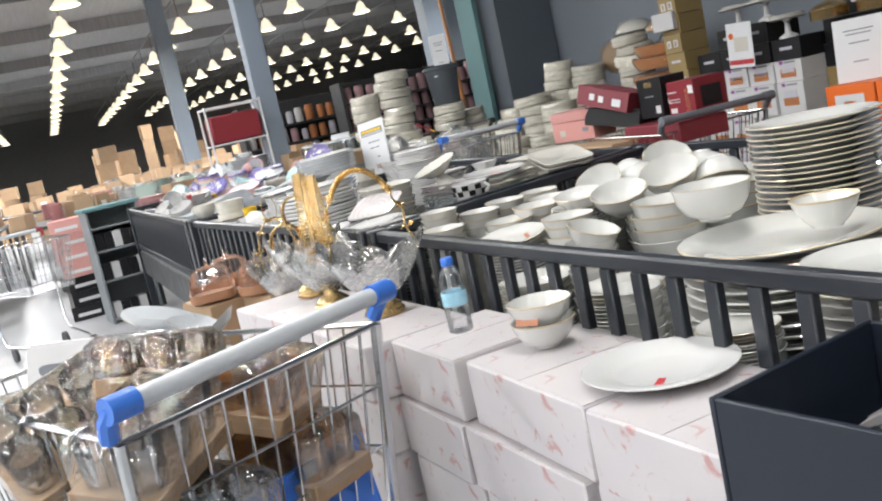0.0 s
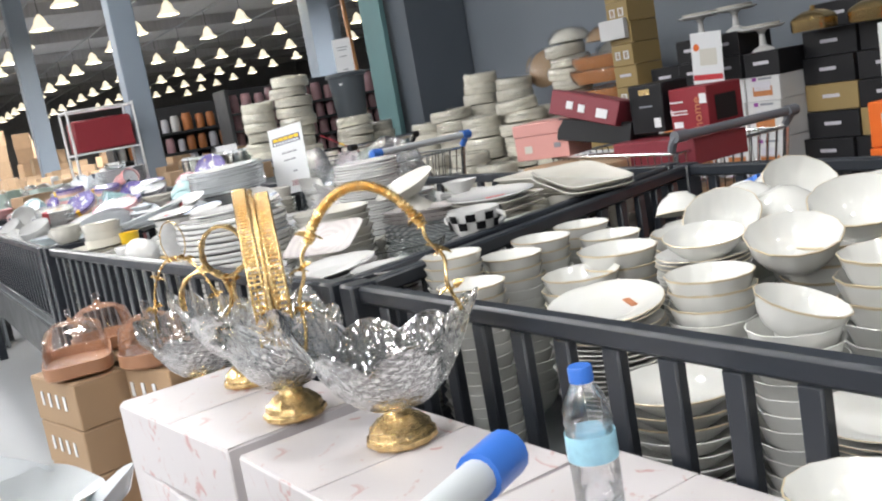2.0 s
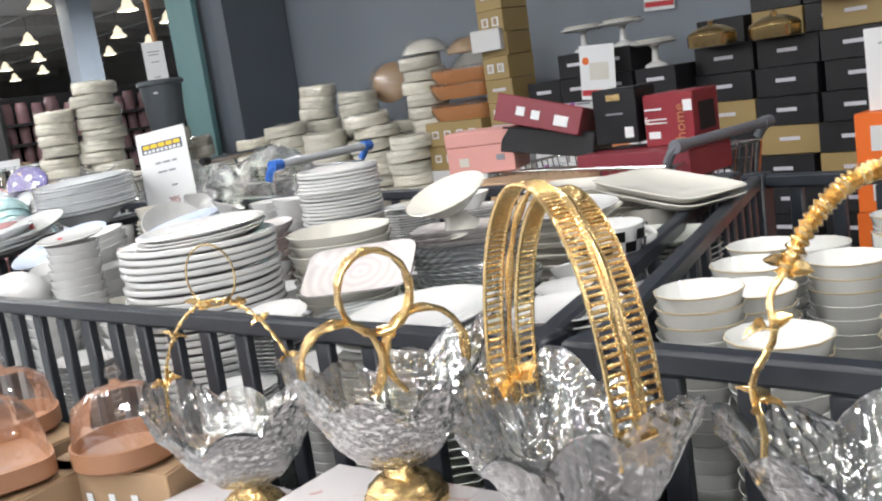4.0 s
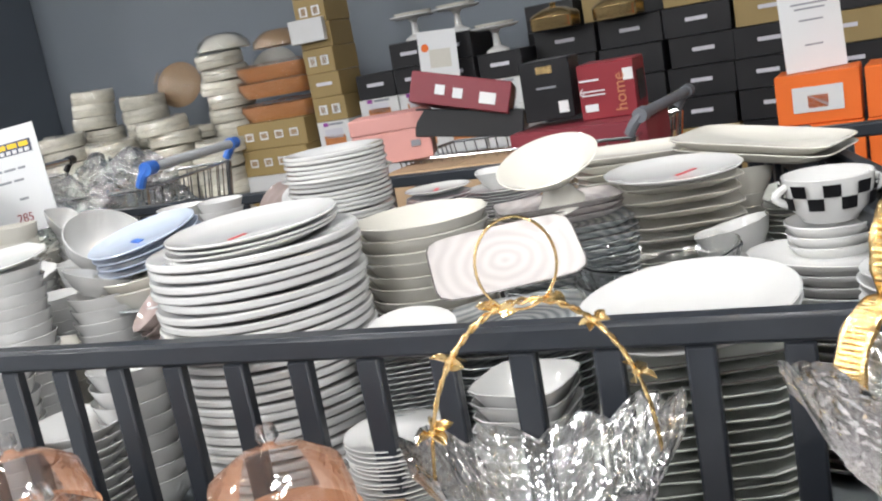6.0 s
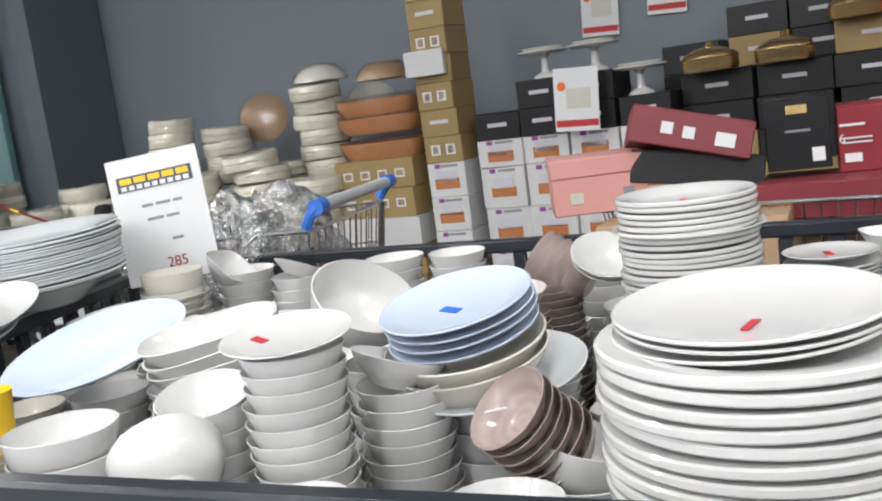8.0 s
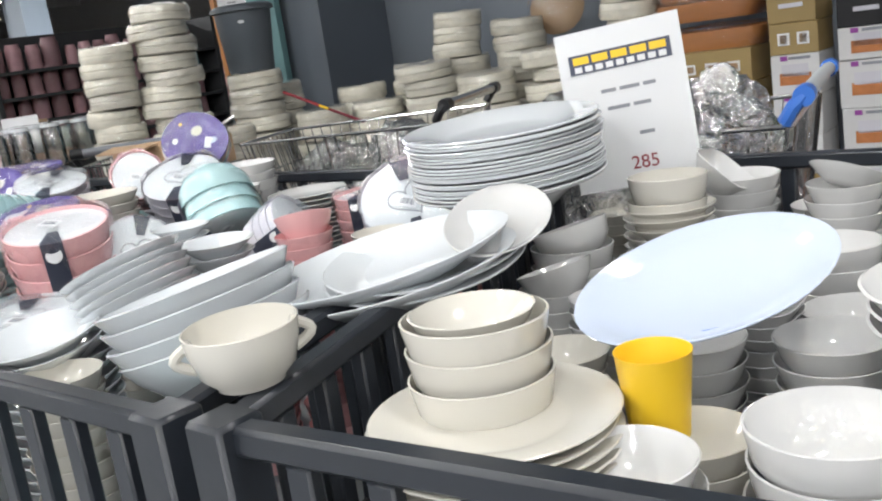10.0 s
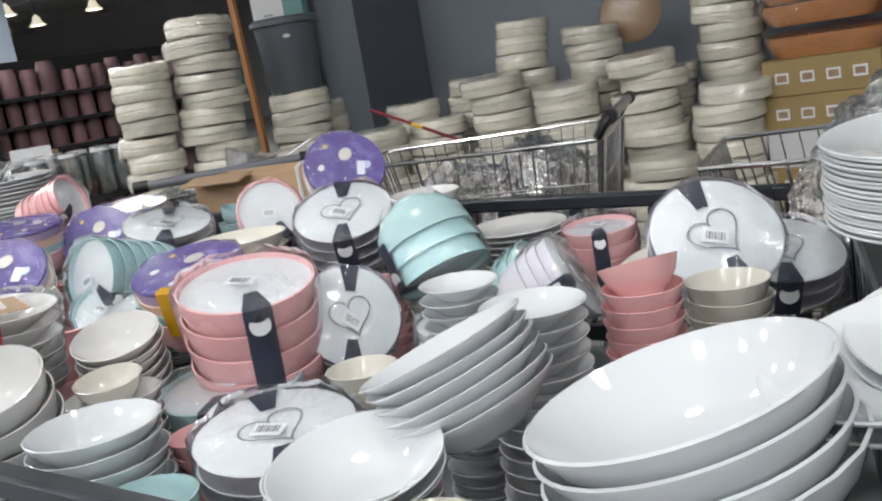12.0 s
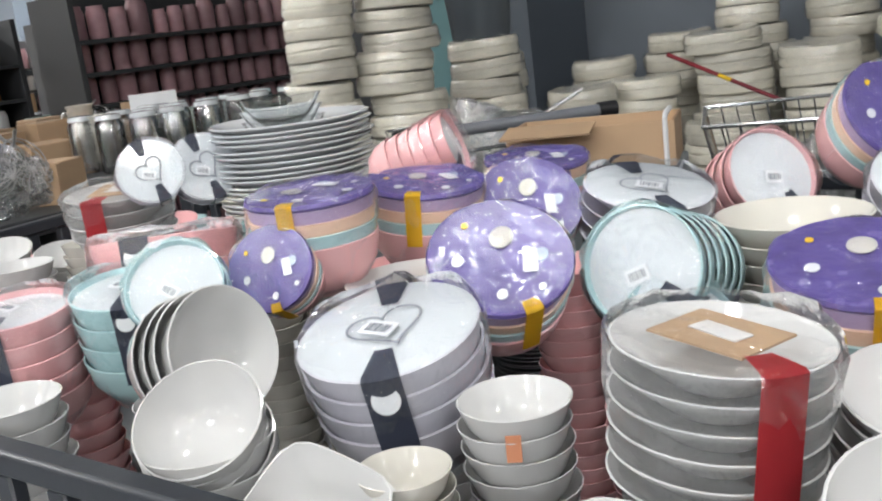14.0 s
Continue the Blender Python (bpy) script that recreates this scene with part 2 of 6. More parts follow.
# ---- building helpers ----
def finish(name, bm, material, smooth=True):
    me = bpy.data.meshes.new(name)
    bmesh.ops.recalc_face_normals(bm, faces=bm.faces)
    bm.to_mesh(me)
    bm.free()
    for m in (material if isinstance(material, (list, tuple)) else [material]):
        me.materials.append(m)
    if smooth:
        me.polygons.foreach_set("use_smooth", [True] * len(me.polygons))
        me.set_sharp_from_angle(angle=radians(38))
    return me


def part(name, bm, material, parent=None, label="", m=None):
    """A bmesh as one mesh object under a thing or a part."""
    ob = new(name, finish(name, bm, material))
    if parent:
        ob.parent = parent
    if m is not None:
        ob.matrix_local = m
    return tagged(ob, label)


def shared(name, me, parent=None, m=None, label=""):
    ob = new(name, me)
    if parent:
        ob.parent = parent
    if m is not None:
        ob.matrix_local = m
    return tagged(ob, label)


def empty(name, m, label, category, group="", kind=""):
    ob = new(name)
    ob.matrix_world = m
    return tagged(ob, label, category, group, kind)


def box(w, d, h, bevel=0.004, bm=None, at=(0, 0, 0)):
    """A bevelled block that stands on z = 0 round the origin."""
    made = bmesh.new()
    bmesh.ops.create_cube(made, size=1)
    bmesh.ops.scale(made, vec=(w, d, h), verts=made.verts)
    bmesh.ops.translate(made, vec=(at[0], at[1], at[2] + h / 2), verts=made.verts)
    if bevel:
        bmesh.ops.bevel(made, geom=made.edges[:], offset=bevel, segments=1, affect="EDGES", profile=0.6)
    return join(bm, made) if bm else made


def join(bm, extra):
    me = bpy.data.meshes.new("joined")
    extra.to_mesh(me)
    extra.free()
    bm.from_mesh(me)
    bpy.data.meshes.remove(me)
    return bm


def bar(bm, a, b, r=0.004, sides=6):
    """A round bar from a to b."""
    a, b = Vector(a), Vector(b)
    q = (b - a).to_track_quat("Z", "Y").to_matrix()
    rings = []
    for end in (a, b):
        rings.append([bm.verts.new(end + q @ Vector((r * math.cos(k * math.tau / sides), r * math.sin(k * math.tau / sides), 0))) for k in range(sides)])
    for k in range(sides):
        bm.faces.new((rings[0][k], rings[0][(k + 1) % sides], rings[1][(k + 1) % sides], rings[1][k]))
    bm.faces.new(rings[0][::-1])
    bm.faces.new(rings[1])
    return bm


def tube(bm, pts, radius, sides=8):
    """A tube along points; radius may be a function of 0..1."""
    pts = [Vector(p) for p in pts]
    rings, side = [], None
    for i, p in enumerate(pts):
        d = (pts[min(i + 1, len(pts) - 1)] - pts[max(i - 1, 0)]).normalized()
        side = d.orthogonal().normalized() if side is None else (side - d * side.dot(d)).normalized()
        up = d.cross(side)
        r = radius(i / (len(pts) - 1)) if callable(radius) else radius
        rings.append([bm.verts.new(p + side * (r * math.cos(k * math.tau / sides)) + up * (r * math.sin(k * math.tau / sides))) for k in range(sides)])
    for a, b in zip(rings, rings[1:]):
        for k in range(sides):
            bm.faces.new((a[k], a[(k + 1) % sides], b[(k + 1) % sides], b[k]))
    bm.faces.new(rings[0][::-1])
    bm.faces.new(rings[-1])
    return bm


def lathe(profile, segs=36, form=None, lift=None, bm=None):
    """Turn (r, z) pairs about z. form(angle) widens the outline, lift(angle, r) raises it."""
    bm = bm or bmesh.new()
    rings = []
    for r, z in profile:
        if r < 1e-5:
            rings.append([bm.verts.new((0, 0, z))])
            continue
        ring = []
        for k in range(segs):
            a = k * math.tau / segs
            s = form(a) if form else (1, 1)
            if not isinstance(s, tuple):
                s = (s, s)
            ring.append(bm.verts.new((r * s[0] * math.cos(a), r * s[1] * math.sin(a), z + (lift(a, r) if lift else 0))))
        rings.append(ring)
    for a, b in zip(rings, rings[1:]):
        for k in range(segs):
            j = (k + 1) % segs
            if len(a) == 1 and len(b) > 1:
                bm.faces.new((a[0], b[k], b[j]))
            elif len(b) == 1 and len(a) > 1:
                bm.faces.new((a[k], a[j], b[0]))
            elif len(a) > 1:
                bm.faces.new((a[k], a[j], b[j], b[k]))
    return bm


def superform(n, aspect=1.0):
    def form(a):
        c, s = abs(math.cos(a)), abs(math.sin(a))
        k = (c ** n + s ** n) ** (-1 / n)
        return (k, k * aspect)
    return form


def wavy(k, amp):
    return lambda a: 1 + amp * math.cos(k * a)


# outlines of dishes for a diameter of 1: outside from the middle up to the rim, then inside back to the middle
DISHES = {
    "plate": ([(0, 0.0), (0.28, 0.0), (0.30, 0.012), (0.40, 0.045), (0.495, 0.072), (0.5, 0.079), (0.494, 0.084), (0.38, 0.064), (0.30, 0.034), (0.26, 0.024), (0, 0.022)], None, 0.045),
    "thick_plate": ([(0, 0.0), (0.28, 0.0), (0.30, 0.006), (0.42, 0.026), (0.492, 0.044), (0.5, 0.052), (0.5, 0.072), (0.492, 0.079), (0.40, 0.066), (0.30, 0.034), (0.26, 0.024), (0, 0.022)], None, 0.045),
    "flat_plate": ([(0, 0.0), (0.33, 0.0), (0.42, 0.02), (0.496, 0.052), (0.5, 0.06), (0.492, 0.064), (0.40, 0.036), (0.34, 0.02), (0, 0.018)], None, 0.042),
    "deep_plate": ([(0, 0.0), (0.24, 0.0), (0.27, 0.02), (0.40, 0.12), (0.494, 0.19), (0.5, 0.20), (0.49, 0.204), (0.38, 0.13), (0.26, 0.04), (0, 0.03)], None, 0.10),
    "bowl": ([(0, 0.0), (0.22, 0.0), (0.23, 0.03), (0.33, 0.12), (0.43, 0.26), (0.488, 0.42), (0.5, 0.45), (0.49, 0.455), (0.47, 0.42), (0.41, 0.27), (0.30, 0.13), (0.18, 0.055), (0, 0.045)], None, 0.20),
    "round_bowl": ([(0, 0.0), (0.20, 0.0), (0.21, 0.03), (0.36, 0.10), (0.46, 0.25), (0.49, 0.40), (0.5, 0.46), (0.485, 0.465), (0.47, 0.40), (0.44, 0.26), (0.34, 0.125), (0.2, 0.055), (0, 0.045)], None, 0.23),
    "wide_bowl": ([(0, 0.0), (0.2, 0.0), (0.22, 0.03), (0.34, 0.10), (0.45, 0.22), (0.494, 0.30), (0.5, 0.31), (0.488, 0.316), (0.44, 0.24), (0.33, 0.12), (0.2, 0.05), (0, 0.04)], None, 0.12),
    "scallop_bowl": ([(0, 0.0), (0.2, 0.0), (0.21, 0.03), (0.34, 0.11), (0.44, 0.25), (0.49, 0.40), (0.5, 0.42), (0.486, 0.425), (0.46, 0.37), (0.41, 0.25), (0.3, 0.12), (0.18, 0.05), (0, 0.045)], wavy(12, 0.018), 0.17),
    "square_bowl": ([(0, 0.0), (0.22, 0.0), (0.24, 0.03), (0.36, 0.16), (0.47, 0.36), (0.5, 0.42), (0.485, 0.425), (0.44, 0.34), (0.33, 0.16), (0.2, 0.05), (0, 0.04)], superform(4.5), 0.14),
    "oval": ([(0, 0.0), (0.3, 0.0), (0.33, 0.015), (0.44, 0.06), (0.496, 0.09), (0.5, 0.098), (0.49, 0.10), (0.42, 0.07), (0.32, 0.03), (0, 0.024)], superform(2.0, 0.66), 0.06),
    "oblong": ([(0, 0.0), (0.32, 0.0), (0.35, 0.02), (0.45, 0.12), (0.495, 0.2), (0.5, 0.205), (0.485, 0.21), (0.43, 0.12), (0.33, 0.04), (0, 0.03)], superform(2.6, 0.55), 0.085),
    "tray": ([(0, 0.0), (0.38, 0.0), (0.41, 0.012), (0.48, 0.045), (0.5, 0.06), (0.49, 0.064), (0.46, 0.05), (0.40, 0.024), (0, 0.02)], superform(7, 0.62), 0.05),
    "square_plate": ([(0, 0.0), (0.33, 0.0), (0.36, 0.012), (0.47, 0.055), (0.5, 0.075), (0.49, 0.08), (0.44, 0.055), (0.35, 0.026), (0, 0.02)], superform(6), 0.06),
    "tumbler": ([(0, 0.0), (0.36, 0.0), (0.38, 0.02), (0.49, 1.15), (0.5, 1.17), (0.485, 1.17), (0.47, 1.12), (0.37, 0.05), (0, 0.04)], None, 0.2),
    "soup_cup": ([(0, 0.0), (0.3, 0.0), (0.31, 0.03), (0.42, 0.14), (0.48, 0.36), (0.5, 0.52), (0.485, 0.525), (0.465, 0.36), (0.40, 0.16), (0.28, 0.06), (0, 0.05)], None, 0.3),
}
CACHE = {}


def dish_mesh(kind, d, material, segs=0):
    segs = segs or (44 if d > 0.16 else 32)
    key = (kind, round(d, 2), material.name, segs)
    if key not in CACHE:
        prof, form, _ = DISHES[kind]
        d = round(d, 2)
        me = CACHE[key] = finish(kind, lathe([(r * d, z * d) for r, z in prof], segs, form), material)
        if material.name in RIMS:
            top = max(z for _, z in prof) * d
            me.materials.append(RIMS[material.name])
            for p in me.polygons:
                if min(me.vertices[v].co.z for v in p.vertices) > top - 0.045 * d - 0.0004 and p.area < 0.02 * d * d:
                    p.material_index = 1 if min(me.vertices[v].co.z for v in p.vertices) > top * 0.93 - 0.0006 else 0
    return CACHE[key]


NAMES = {"flat_plate": "plate", "thick_plate": "plate", "deep_plate": "soup_plate", "round_bowl": "bowl", "wide_bowl": "bowl", "scallop_bowl": "bowl", "square_bowl": "bowl",
         "oval": "oval_platter", "oblong": "oblong_dish", "tray": "serving_tray", "tumbler": "tumbler", "soup_cup": "soup_cup"}
COLOURS = {"gold_rimmed_porcelain": "gold-rimmed white porcelain", "white_porcelain": "glossy white porcelain", "white_melamine": "cool white melamine", "cream_stoneware": "cream stoneware", "pale_blue_melamine": "pale blue-white melamine",
           "grey_green_stoneware": "grey-green stoneware", "mauve_glaze": "mauve-brown glazed", "spiral_glaze": "beige spiral-glazed", "smoke_glaze": "grey swirl-glazed",
           "pink_plastic": "pink plastic", "teal_plastic": "teal plastic", "lilac_grey_plastic": "lilac-grey plastic", "clear_glass": "clear glass", "yellow_plastic": "bright yellow plastic"}
TAKEN = []


def dish(kind, d, material, m, where="in a display bin", group=""):
    name = NAMES.get(kind, kind)
    ob = new(name, dish_mesh(kind, d, material))
    ob.matrix_world = m
    words = f"{COLOURS.get(material.name, 'white')} {name.replace('_', ' ')} {where}"
    return tagged(ob, words, name.split("_")[-1], group)


LOW = {}


def bury(kind, d, material, m):
    """Note a dish deep in a pile, to be joined with its like."""
    LOW.setdefault((NAMES.get(kind, kind), material.name), []).append((dish_mesh(kind, d, material, 22), m))


def stack(kind, x, y, top, d, material, base=None, lean=(0, 0), turn=0, pitch=None, count=None, rng=random, jitter=0.003, claim=True, pile=None, keep=3):
    """A pile of alike dishes, built down from its highest rim at height top; the ones deep down are joined with others later."""
    prof, _, step = DISHES[kind]
    step = (pitch or step) * round(d, 2)
    h = max(z for _, z in prof) * round(d, 2)
    base = TRAY_Z if base is None else base
    n = count or max(1, int((top - h - base) / step) + 1)
    tilt = pose(x, y, top - h / 2, lean[0], lean[1], turn)
    for i in range(n):
        wob = pose(rng.uniform(-jitter, jitter), rng.uniform(-jitter, jitter), -h / 2 - i * step, rng.uniform(-0.6, 0.6), rng.uniform(-0.6, 0.6), rng.uniform(-4, 4) if kind in ("tray", "oval", "oblong", "square_plate", "square_bowl") else rng.uniform(0, 360))
        if i >= keep:
            bury(kind, d, material, tilt @ wob)
            continue
        dish(kind, d, material, tilt @ wob, "stacked in a display bin" if n > 1 else "lying on a pile in a bin", pile or f"pile of {NAMES.get(kind, kind)}s")
    if claim:
        TAKEN.append((x, y, d / 2))
    return top


def join_low():
    """All dishes deep in the piles, one object a sort."""
    for (name, mname), items in LOW.items():
        verts, faces, n = [], [], 0
        for me, m in items:
            co = np.empty(len(me.vertices) * 3)
            me.vertices.foreach_get("co", co)
            a = np.array(m)
            verts.append(co.reshape(-1, 3) @ a[:3, :3].T + a[:3, 3])
            faces += [tuple(v + n for v in p.vertices) for p in me.polygons]
            n += len(me.vertices)
        me = bpy.data.meshes.new("piled_" + name)
        me.from_pydata(np.concatenate(verts).tolist(), [], faces)
        me.materials.append(bpy.data.materials[mname])
        me.polygons.foreach_set("use_smooth", [True] * len(me.polygons))
        me.set_sharp_from_angle(angle=radians(40))
        tagged(new("piled_" + name, me), f"{COLOURS.get(mname, 'mixed')} {name.replace('_', ' ')}s deep in the piles", "dish pile", "", "stuff")


def sticker_on(kind, x, y, top, d, lean, u, v, w, l, ang, material, label="small red price sticker stuck on a dish"):
    """A sticker in the well of a dish that stack() placed with the same figures."""
    prof, _, _ = DISHES[kind]
    d, h = round(d, 2), max(z for _, z in prof) * round(d, 2)
    m = pose(x, y, top - h / 2, *lean) @ pose(0, 0, -h / 2) @ pose(u, v, prof[-1][1] * d + 0.0006, 0, 0, ang)
    return sticker(m, w, l, material, label=label)


def sticker(m, w, d, material, name="price_sticker", label="small red price sticker stuck on a dish", category="sticker"):
    ob = new(name, finish(name, box(w, d, 0.0012, 0), material, False))
    ob.matrix_world = m
    return tagged(ob, label, category)


def solid(name, m, w, d, h, material, label, category, kind="structure", bevel=0.0):
    ob = new(name, finish(name, box(w, d, h, bevel), material))
    ob.matrix_world = m
    return tagged(ob, label, category, "", kind)


TRAY_Z = 0.60
RAIL_Z = 0.945


# ---- the hall ----
solid("floor", pose(4, 24, -0.1), 44, 76, 0.1, FLOORM, "worn grey polished concrete shop floor", "floor")
solid("ceiling", pose(4, 24, 5.4), 44, 76, 0.12, CEILM, "dark corrugated hall ceiling", "ceiling")
solid("wall_east", pose(5.72, 2.3, 0), 0.2, 14.8, 5.4, WALLM, "blue-grey painted hall wall behind the boxes", "wall")
solid("wall_far", pose(4, 61.9, 0), 44, 0.2, 5.4, DARKW, "dark far end wall of the hall", "wall")
solid("wall_south", pose(4, -13.9, 0), 44, 0.2, 5.4, WALLM, "blue-grey painted wall behind the walker", "wall")
solid("wall_west", pose(-17.9, 24, 0), 0.2, 75.6, 5.4, DARKW, "dark side wall of the hall", "wall")
solid("wall_outer", pose(25.9, 24, 0), 0.2, 75.6, 5.4, DARKW, "dark outer side wall of the hall", "wall")
solid("column", pose(5.3, 9.33, 0), 0.62, 0.62, 5.4, COLM, "dark grey painted square column at the wall end", "column")
solid("teal_board", pose(4.92, 9.52, 0), 0.05, 0.40, 3.4, TEALB, "teal board leaning upright against the column", "board", "", 0.003)
solid("wooden_lath", pose(4.84, 9.78, 0, 0, -2, 0), 0.03, 0.045, 2.9, WOOD, "raw wooden lath standing by the column", "lath", "", 0.003)
for px, py, pw in ((2.97, 10.95, 0.23), (3.72, 23.0, 0.36), (9.5, 21.0, 0.5), (14.0, 30.0, 0.5), (-3.0, 26, 0.5)):
    pil = empty("pillar", pose(px, py, 0), "light blue painted steel pillar in the hall", "pillar", "hall pillars", "structure")
    part("shaft", box(pw, pw, 5.4, 0.01), PILLARM, pil)
    part("foot_plate", box(pw + 0.14, pw + 0.14, 0.03, 0.004), STEEL, pil, "dark steel foot plate")
# roof beams and the long lamp tracks
for by in range(10, 62, 6):
    solid("roof_beam", pose(4, by, 5.05), 43, 0.16, 0.34, CEILM, "dark steel roof beam under the ceiling", "beam", "structure", 0.0)
LAMP_ROWS = [(-12.0, 19), (-7.0, 19), (-3.5, 17), (-1.0, 17), (1.5, 13), (4.0, 13), (6.5, 13), (9.0, 13), (11.5, 16), (14.0, 16), (16.5, 19)]
for lx, ly in LAMP_ROWS:
    bm = bmesh.new()
    bar(bm, (lx, -4, 4.62), (lx, 60, 4.62), 0.025, 6)
    ob = part("lamp_track", bm, GREYM)
    tagged(ob, "thin grey steel lamp track under the ceiling", "track", "lamp tracks", "structure")
shade_prof = [(0.04, 0.30), (0.05, 0.26), (0.09, 0.235), (0.115, 0.17), (0.135, 0.10), (0.19, 0.05), (0.235, 0.0), (0.23, -0.008), (0.185, 0.04), (0.125, 0.09), (0.10, 0.16), (0.06, 0.22), (0, 0.24)]
lamp0 = None
for lx, ly0 in LAMP_ROWS:
    for k in range(17):
        ly = ly0 + 2.8 * k + (lx * 0.37) % 1.1
        if ly > 58:
            break
        spot = pose(lx, ly, LAMP_Z)
        if lamp0 is None:
            lamp0 = empty("bay_lamp", spot, "bell-shaped white enamel hanging lamp, switched on", "lamp", "hanging bay lamps")
            part("shade", lathe(shade_prof, 20), SHADE, lamp0)
            part("bulb", lathe([(0, 0.02), (0.10, 0.0), (0.17, 0.03), (0.12, 0.085), (0, 0.1)], 16), GLOW, lamp0, "glowing lamp bulb")
            bm = bmesh.new()
            bar(bm, (0, 0, 0.28), (0, 0, 0.72), 0.008)
            part("rod", bm, STEEL, lamp0)
        else:
            copy_thing(lamp0, spot)
# lamp bodies out of view; the mid and west ones only dress added fill lights
for lx, ly in NEAR_LAMPS + MID_FILL_LAMPS + WEST_FILL_LAMPS:
    copy_thing(lamp0, pose(lx, ly, LAMP_Z))


# ---- the display bins ----
def fence(parent, a, b, z0=0.655, sway=0.0):
    """A railing between two points of the plan."""
    a, b = Vector((*a, 0)), Vector((*b, 0))
    d = b - a
    n, ang = d.length, math.degrees(math.atan2(d.y, d.x))
    mid = (a + b) / 2
    part("top_rail", box(n, 0.03, 0.03, 0.005), BLACK, parent, "", pose(mid.x, mid.y, RAIL_Z - 0.03, 0, 0, ang))
    part("bottom_rail", box(n, 0.03, 0.04, 0.004), BLACK, parent, "", pose(mid.x, mid.y, z0 - 0.04, 0, 0, ang))
    k = max(2, round(n / 0.093))
    if "slat" not in CACHE:
        CACHE["slat"] = finish("slat", box(0.03, 0.018, RAIL_Z - 0.03 - z0 - 0.002, 0.003), BLACK)
    for i in range(1, k):
        p = a + d * (i / k)
        shared("slat", CACHE["slat"], parent, pose(p.x, p.y, z0 + 0.001, 0, 0, ang))


def bin_table(label, fl, fr, bl, br):
    t = empty("display_table", pose(0, 0, 0), label, "display table", "slatted display tables")
    bm = bmesh.new()
    low = [bm.verts.new((*p, TRAY_Z - 0.02)) for p in (fl, fr, br, bl)]
    high = [bm.verts.new((*p, TRAY_Z - 0.002)) for p in (fl, fr, br, bl)]
    bm.faces.new(low[::-1])
    bm.faces.new(high)
    for i in range(4):
        j = (i + 1) % 4
        bm.faces.new((low[i], low[j], high[j], high[i]))
    part("tray", bm, GREYM, t)
    for p, q in ((fl, fr), (bl, br), (fl, bl), (fr, br)):
        a, b = Vector((*p, 0)), Vector((*q, 0))
        mid, d = (a + b) / 2, b - a
        ang = math.degrees(math.atan2(d.y, d.x))
        part("apron", box(d.length, 0.025, 0.19, 0.003), STEEL, t, "", pose(mid.x, mid.y, TRAY_Z - 0.20, 0, 0, ang))
        fence(t, p, q)
    for p in (fl, fr, bl, br):
        part("post", box(0.055, 0.055, RAIL_Z + 0.004, 0.005), BLACK, t, "", pose(p[0], p[1], 0))
    return t


A_F0, A_F1, A_B0, A_B1 = (1.56, -0.7), (1.385, 2.98), (2.70, -0.6), (2.59, 3.38)
B_F0, B_F1, B_B0, B_B1 = (1.378, 3.055), (1.185, 5.28), (2.60, 3.46), (2.51, 5.70)
C_F0, C_F1, C_B0, C_B1 = (1.175, 5.36), (1.13, 8.60), (2.50, 5.78), (2.50, 8.75)
bin_table("black slatted display table heaped with gold-rimmed white ware", A_F0, A_F1, A_B0, A_B1)
bin_table("black slatted display table heaped with stacked white plates", B_F0, B_F1, B_B0, B_B1)
bin_table("black slatted display table heaped with wrapped children's ware", C_F0, C_F1, C_B0, C_B1)

def patch(radius, z0, z1, a0, a1, steps=3):
    """A small painted field on a round side."""
    bm = bmesh.new()
    rows = [[bm.verts.new((radius(z) * math.cos(a0 + (a1 - a0) * k / steps), radius(z) * math.sin(a0 + (a1 - a0) * k / steps), z)) for k in range(steps + 1)] for z in (z0, (z0 + z1) / 2, z1)]
    for p, q in zip(rows, rows[1:]):
        for k in range(steps):
            bm.faces.new((p[k], p[k + 1], q[k + 1], q[k]))
    bmesh.ops.solidify(bm, geom=bm.faces[:], thickness=0.0008)
    return bm


rng = random.Random(7)


def inside(p, corners, pad):
    fl, fr, br, bl = corners
    pts = [Vector(c) for c in (fl, fr, br, bl)]
    for i in range(4):
        a, b = pts[i], pts[(i + 1) % 4]
        e = (b - a).normalized()
        n = Vector((-e.y, e.x))
        if (Vector(p) - a).dot(n) > -pad:
            return False
    return True


def filler(corners, tops, kinds, gap=0.0, tries=1400, pad=0.02):
    """Fill the rest of a bin with lower piles that stand clear of the others."""
    fl, fr, br, bl = corners
    xs, ys = [c[0] for c in corners], [c[1] for c in corners]
    for _ in range(tries):
        kind, d, material = rng.choice(kinds)
        d = d * rng.uniform(0.92, 1.06)
        p = (rng.uniform(min(xs), max(xs)), rng.uniform(min(ys), max(ys)))
        if not inside(p, corners, pad + d / 2):
            continue
        if any((p[0] - x) ** 2 + (p[1] - y) ** 2 < (r + d / 2 + gap) ** 2 for x, y, r in TAKEN):
            continue
        top = rng.uniform(*tops)
        stack(kind, p[0], p[1], top, d, material, rng=rng, keep=1 if int(p[0] * 997) % 5 < 1 else 0)
        r = rng.random()
        if r < 0.35:
            stack(kind, p[0] + 0.01, p[1], top + 0.03, d * 0.96, material, lean=(rng.uniform(-18, 18), rng.uniform(-18, 18)), count=1, rng=rng, claim=False)


def single(kind, x, y, z, d, material, lean=(0, 0), turn=0, count=1, pitch=None):
    return stack(kind, x, y, z, d, material, lean=lean, turn=turn, count=count, rng=rng, claim=False, pitch=pitch)


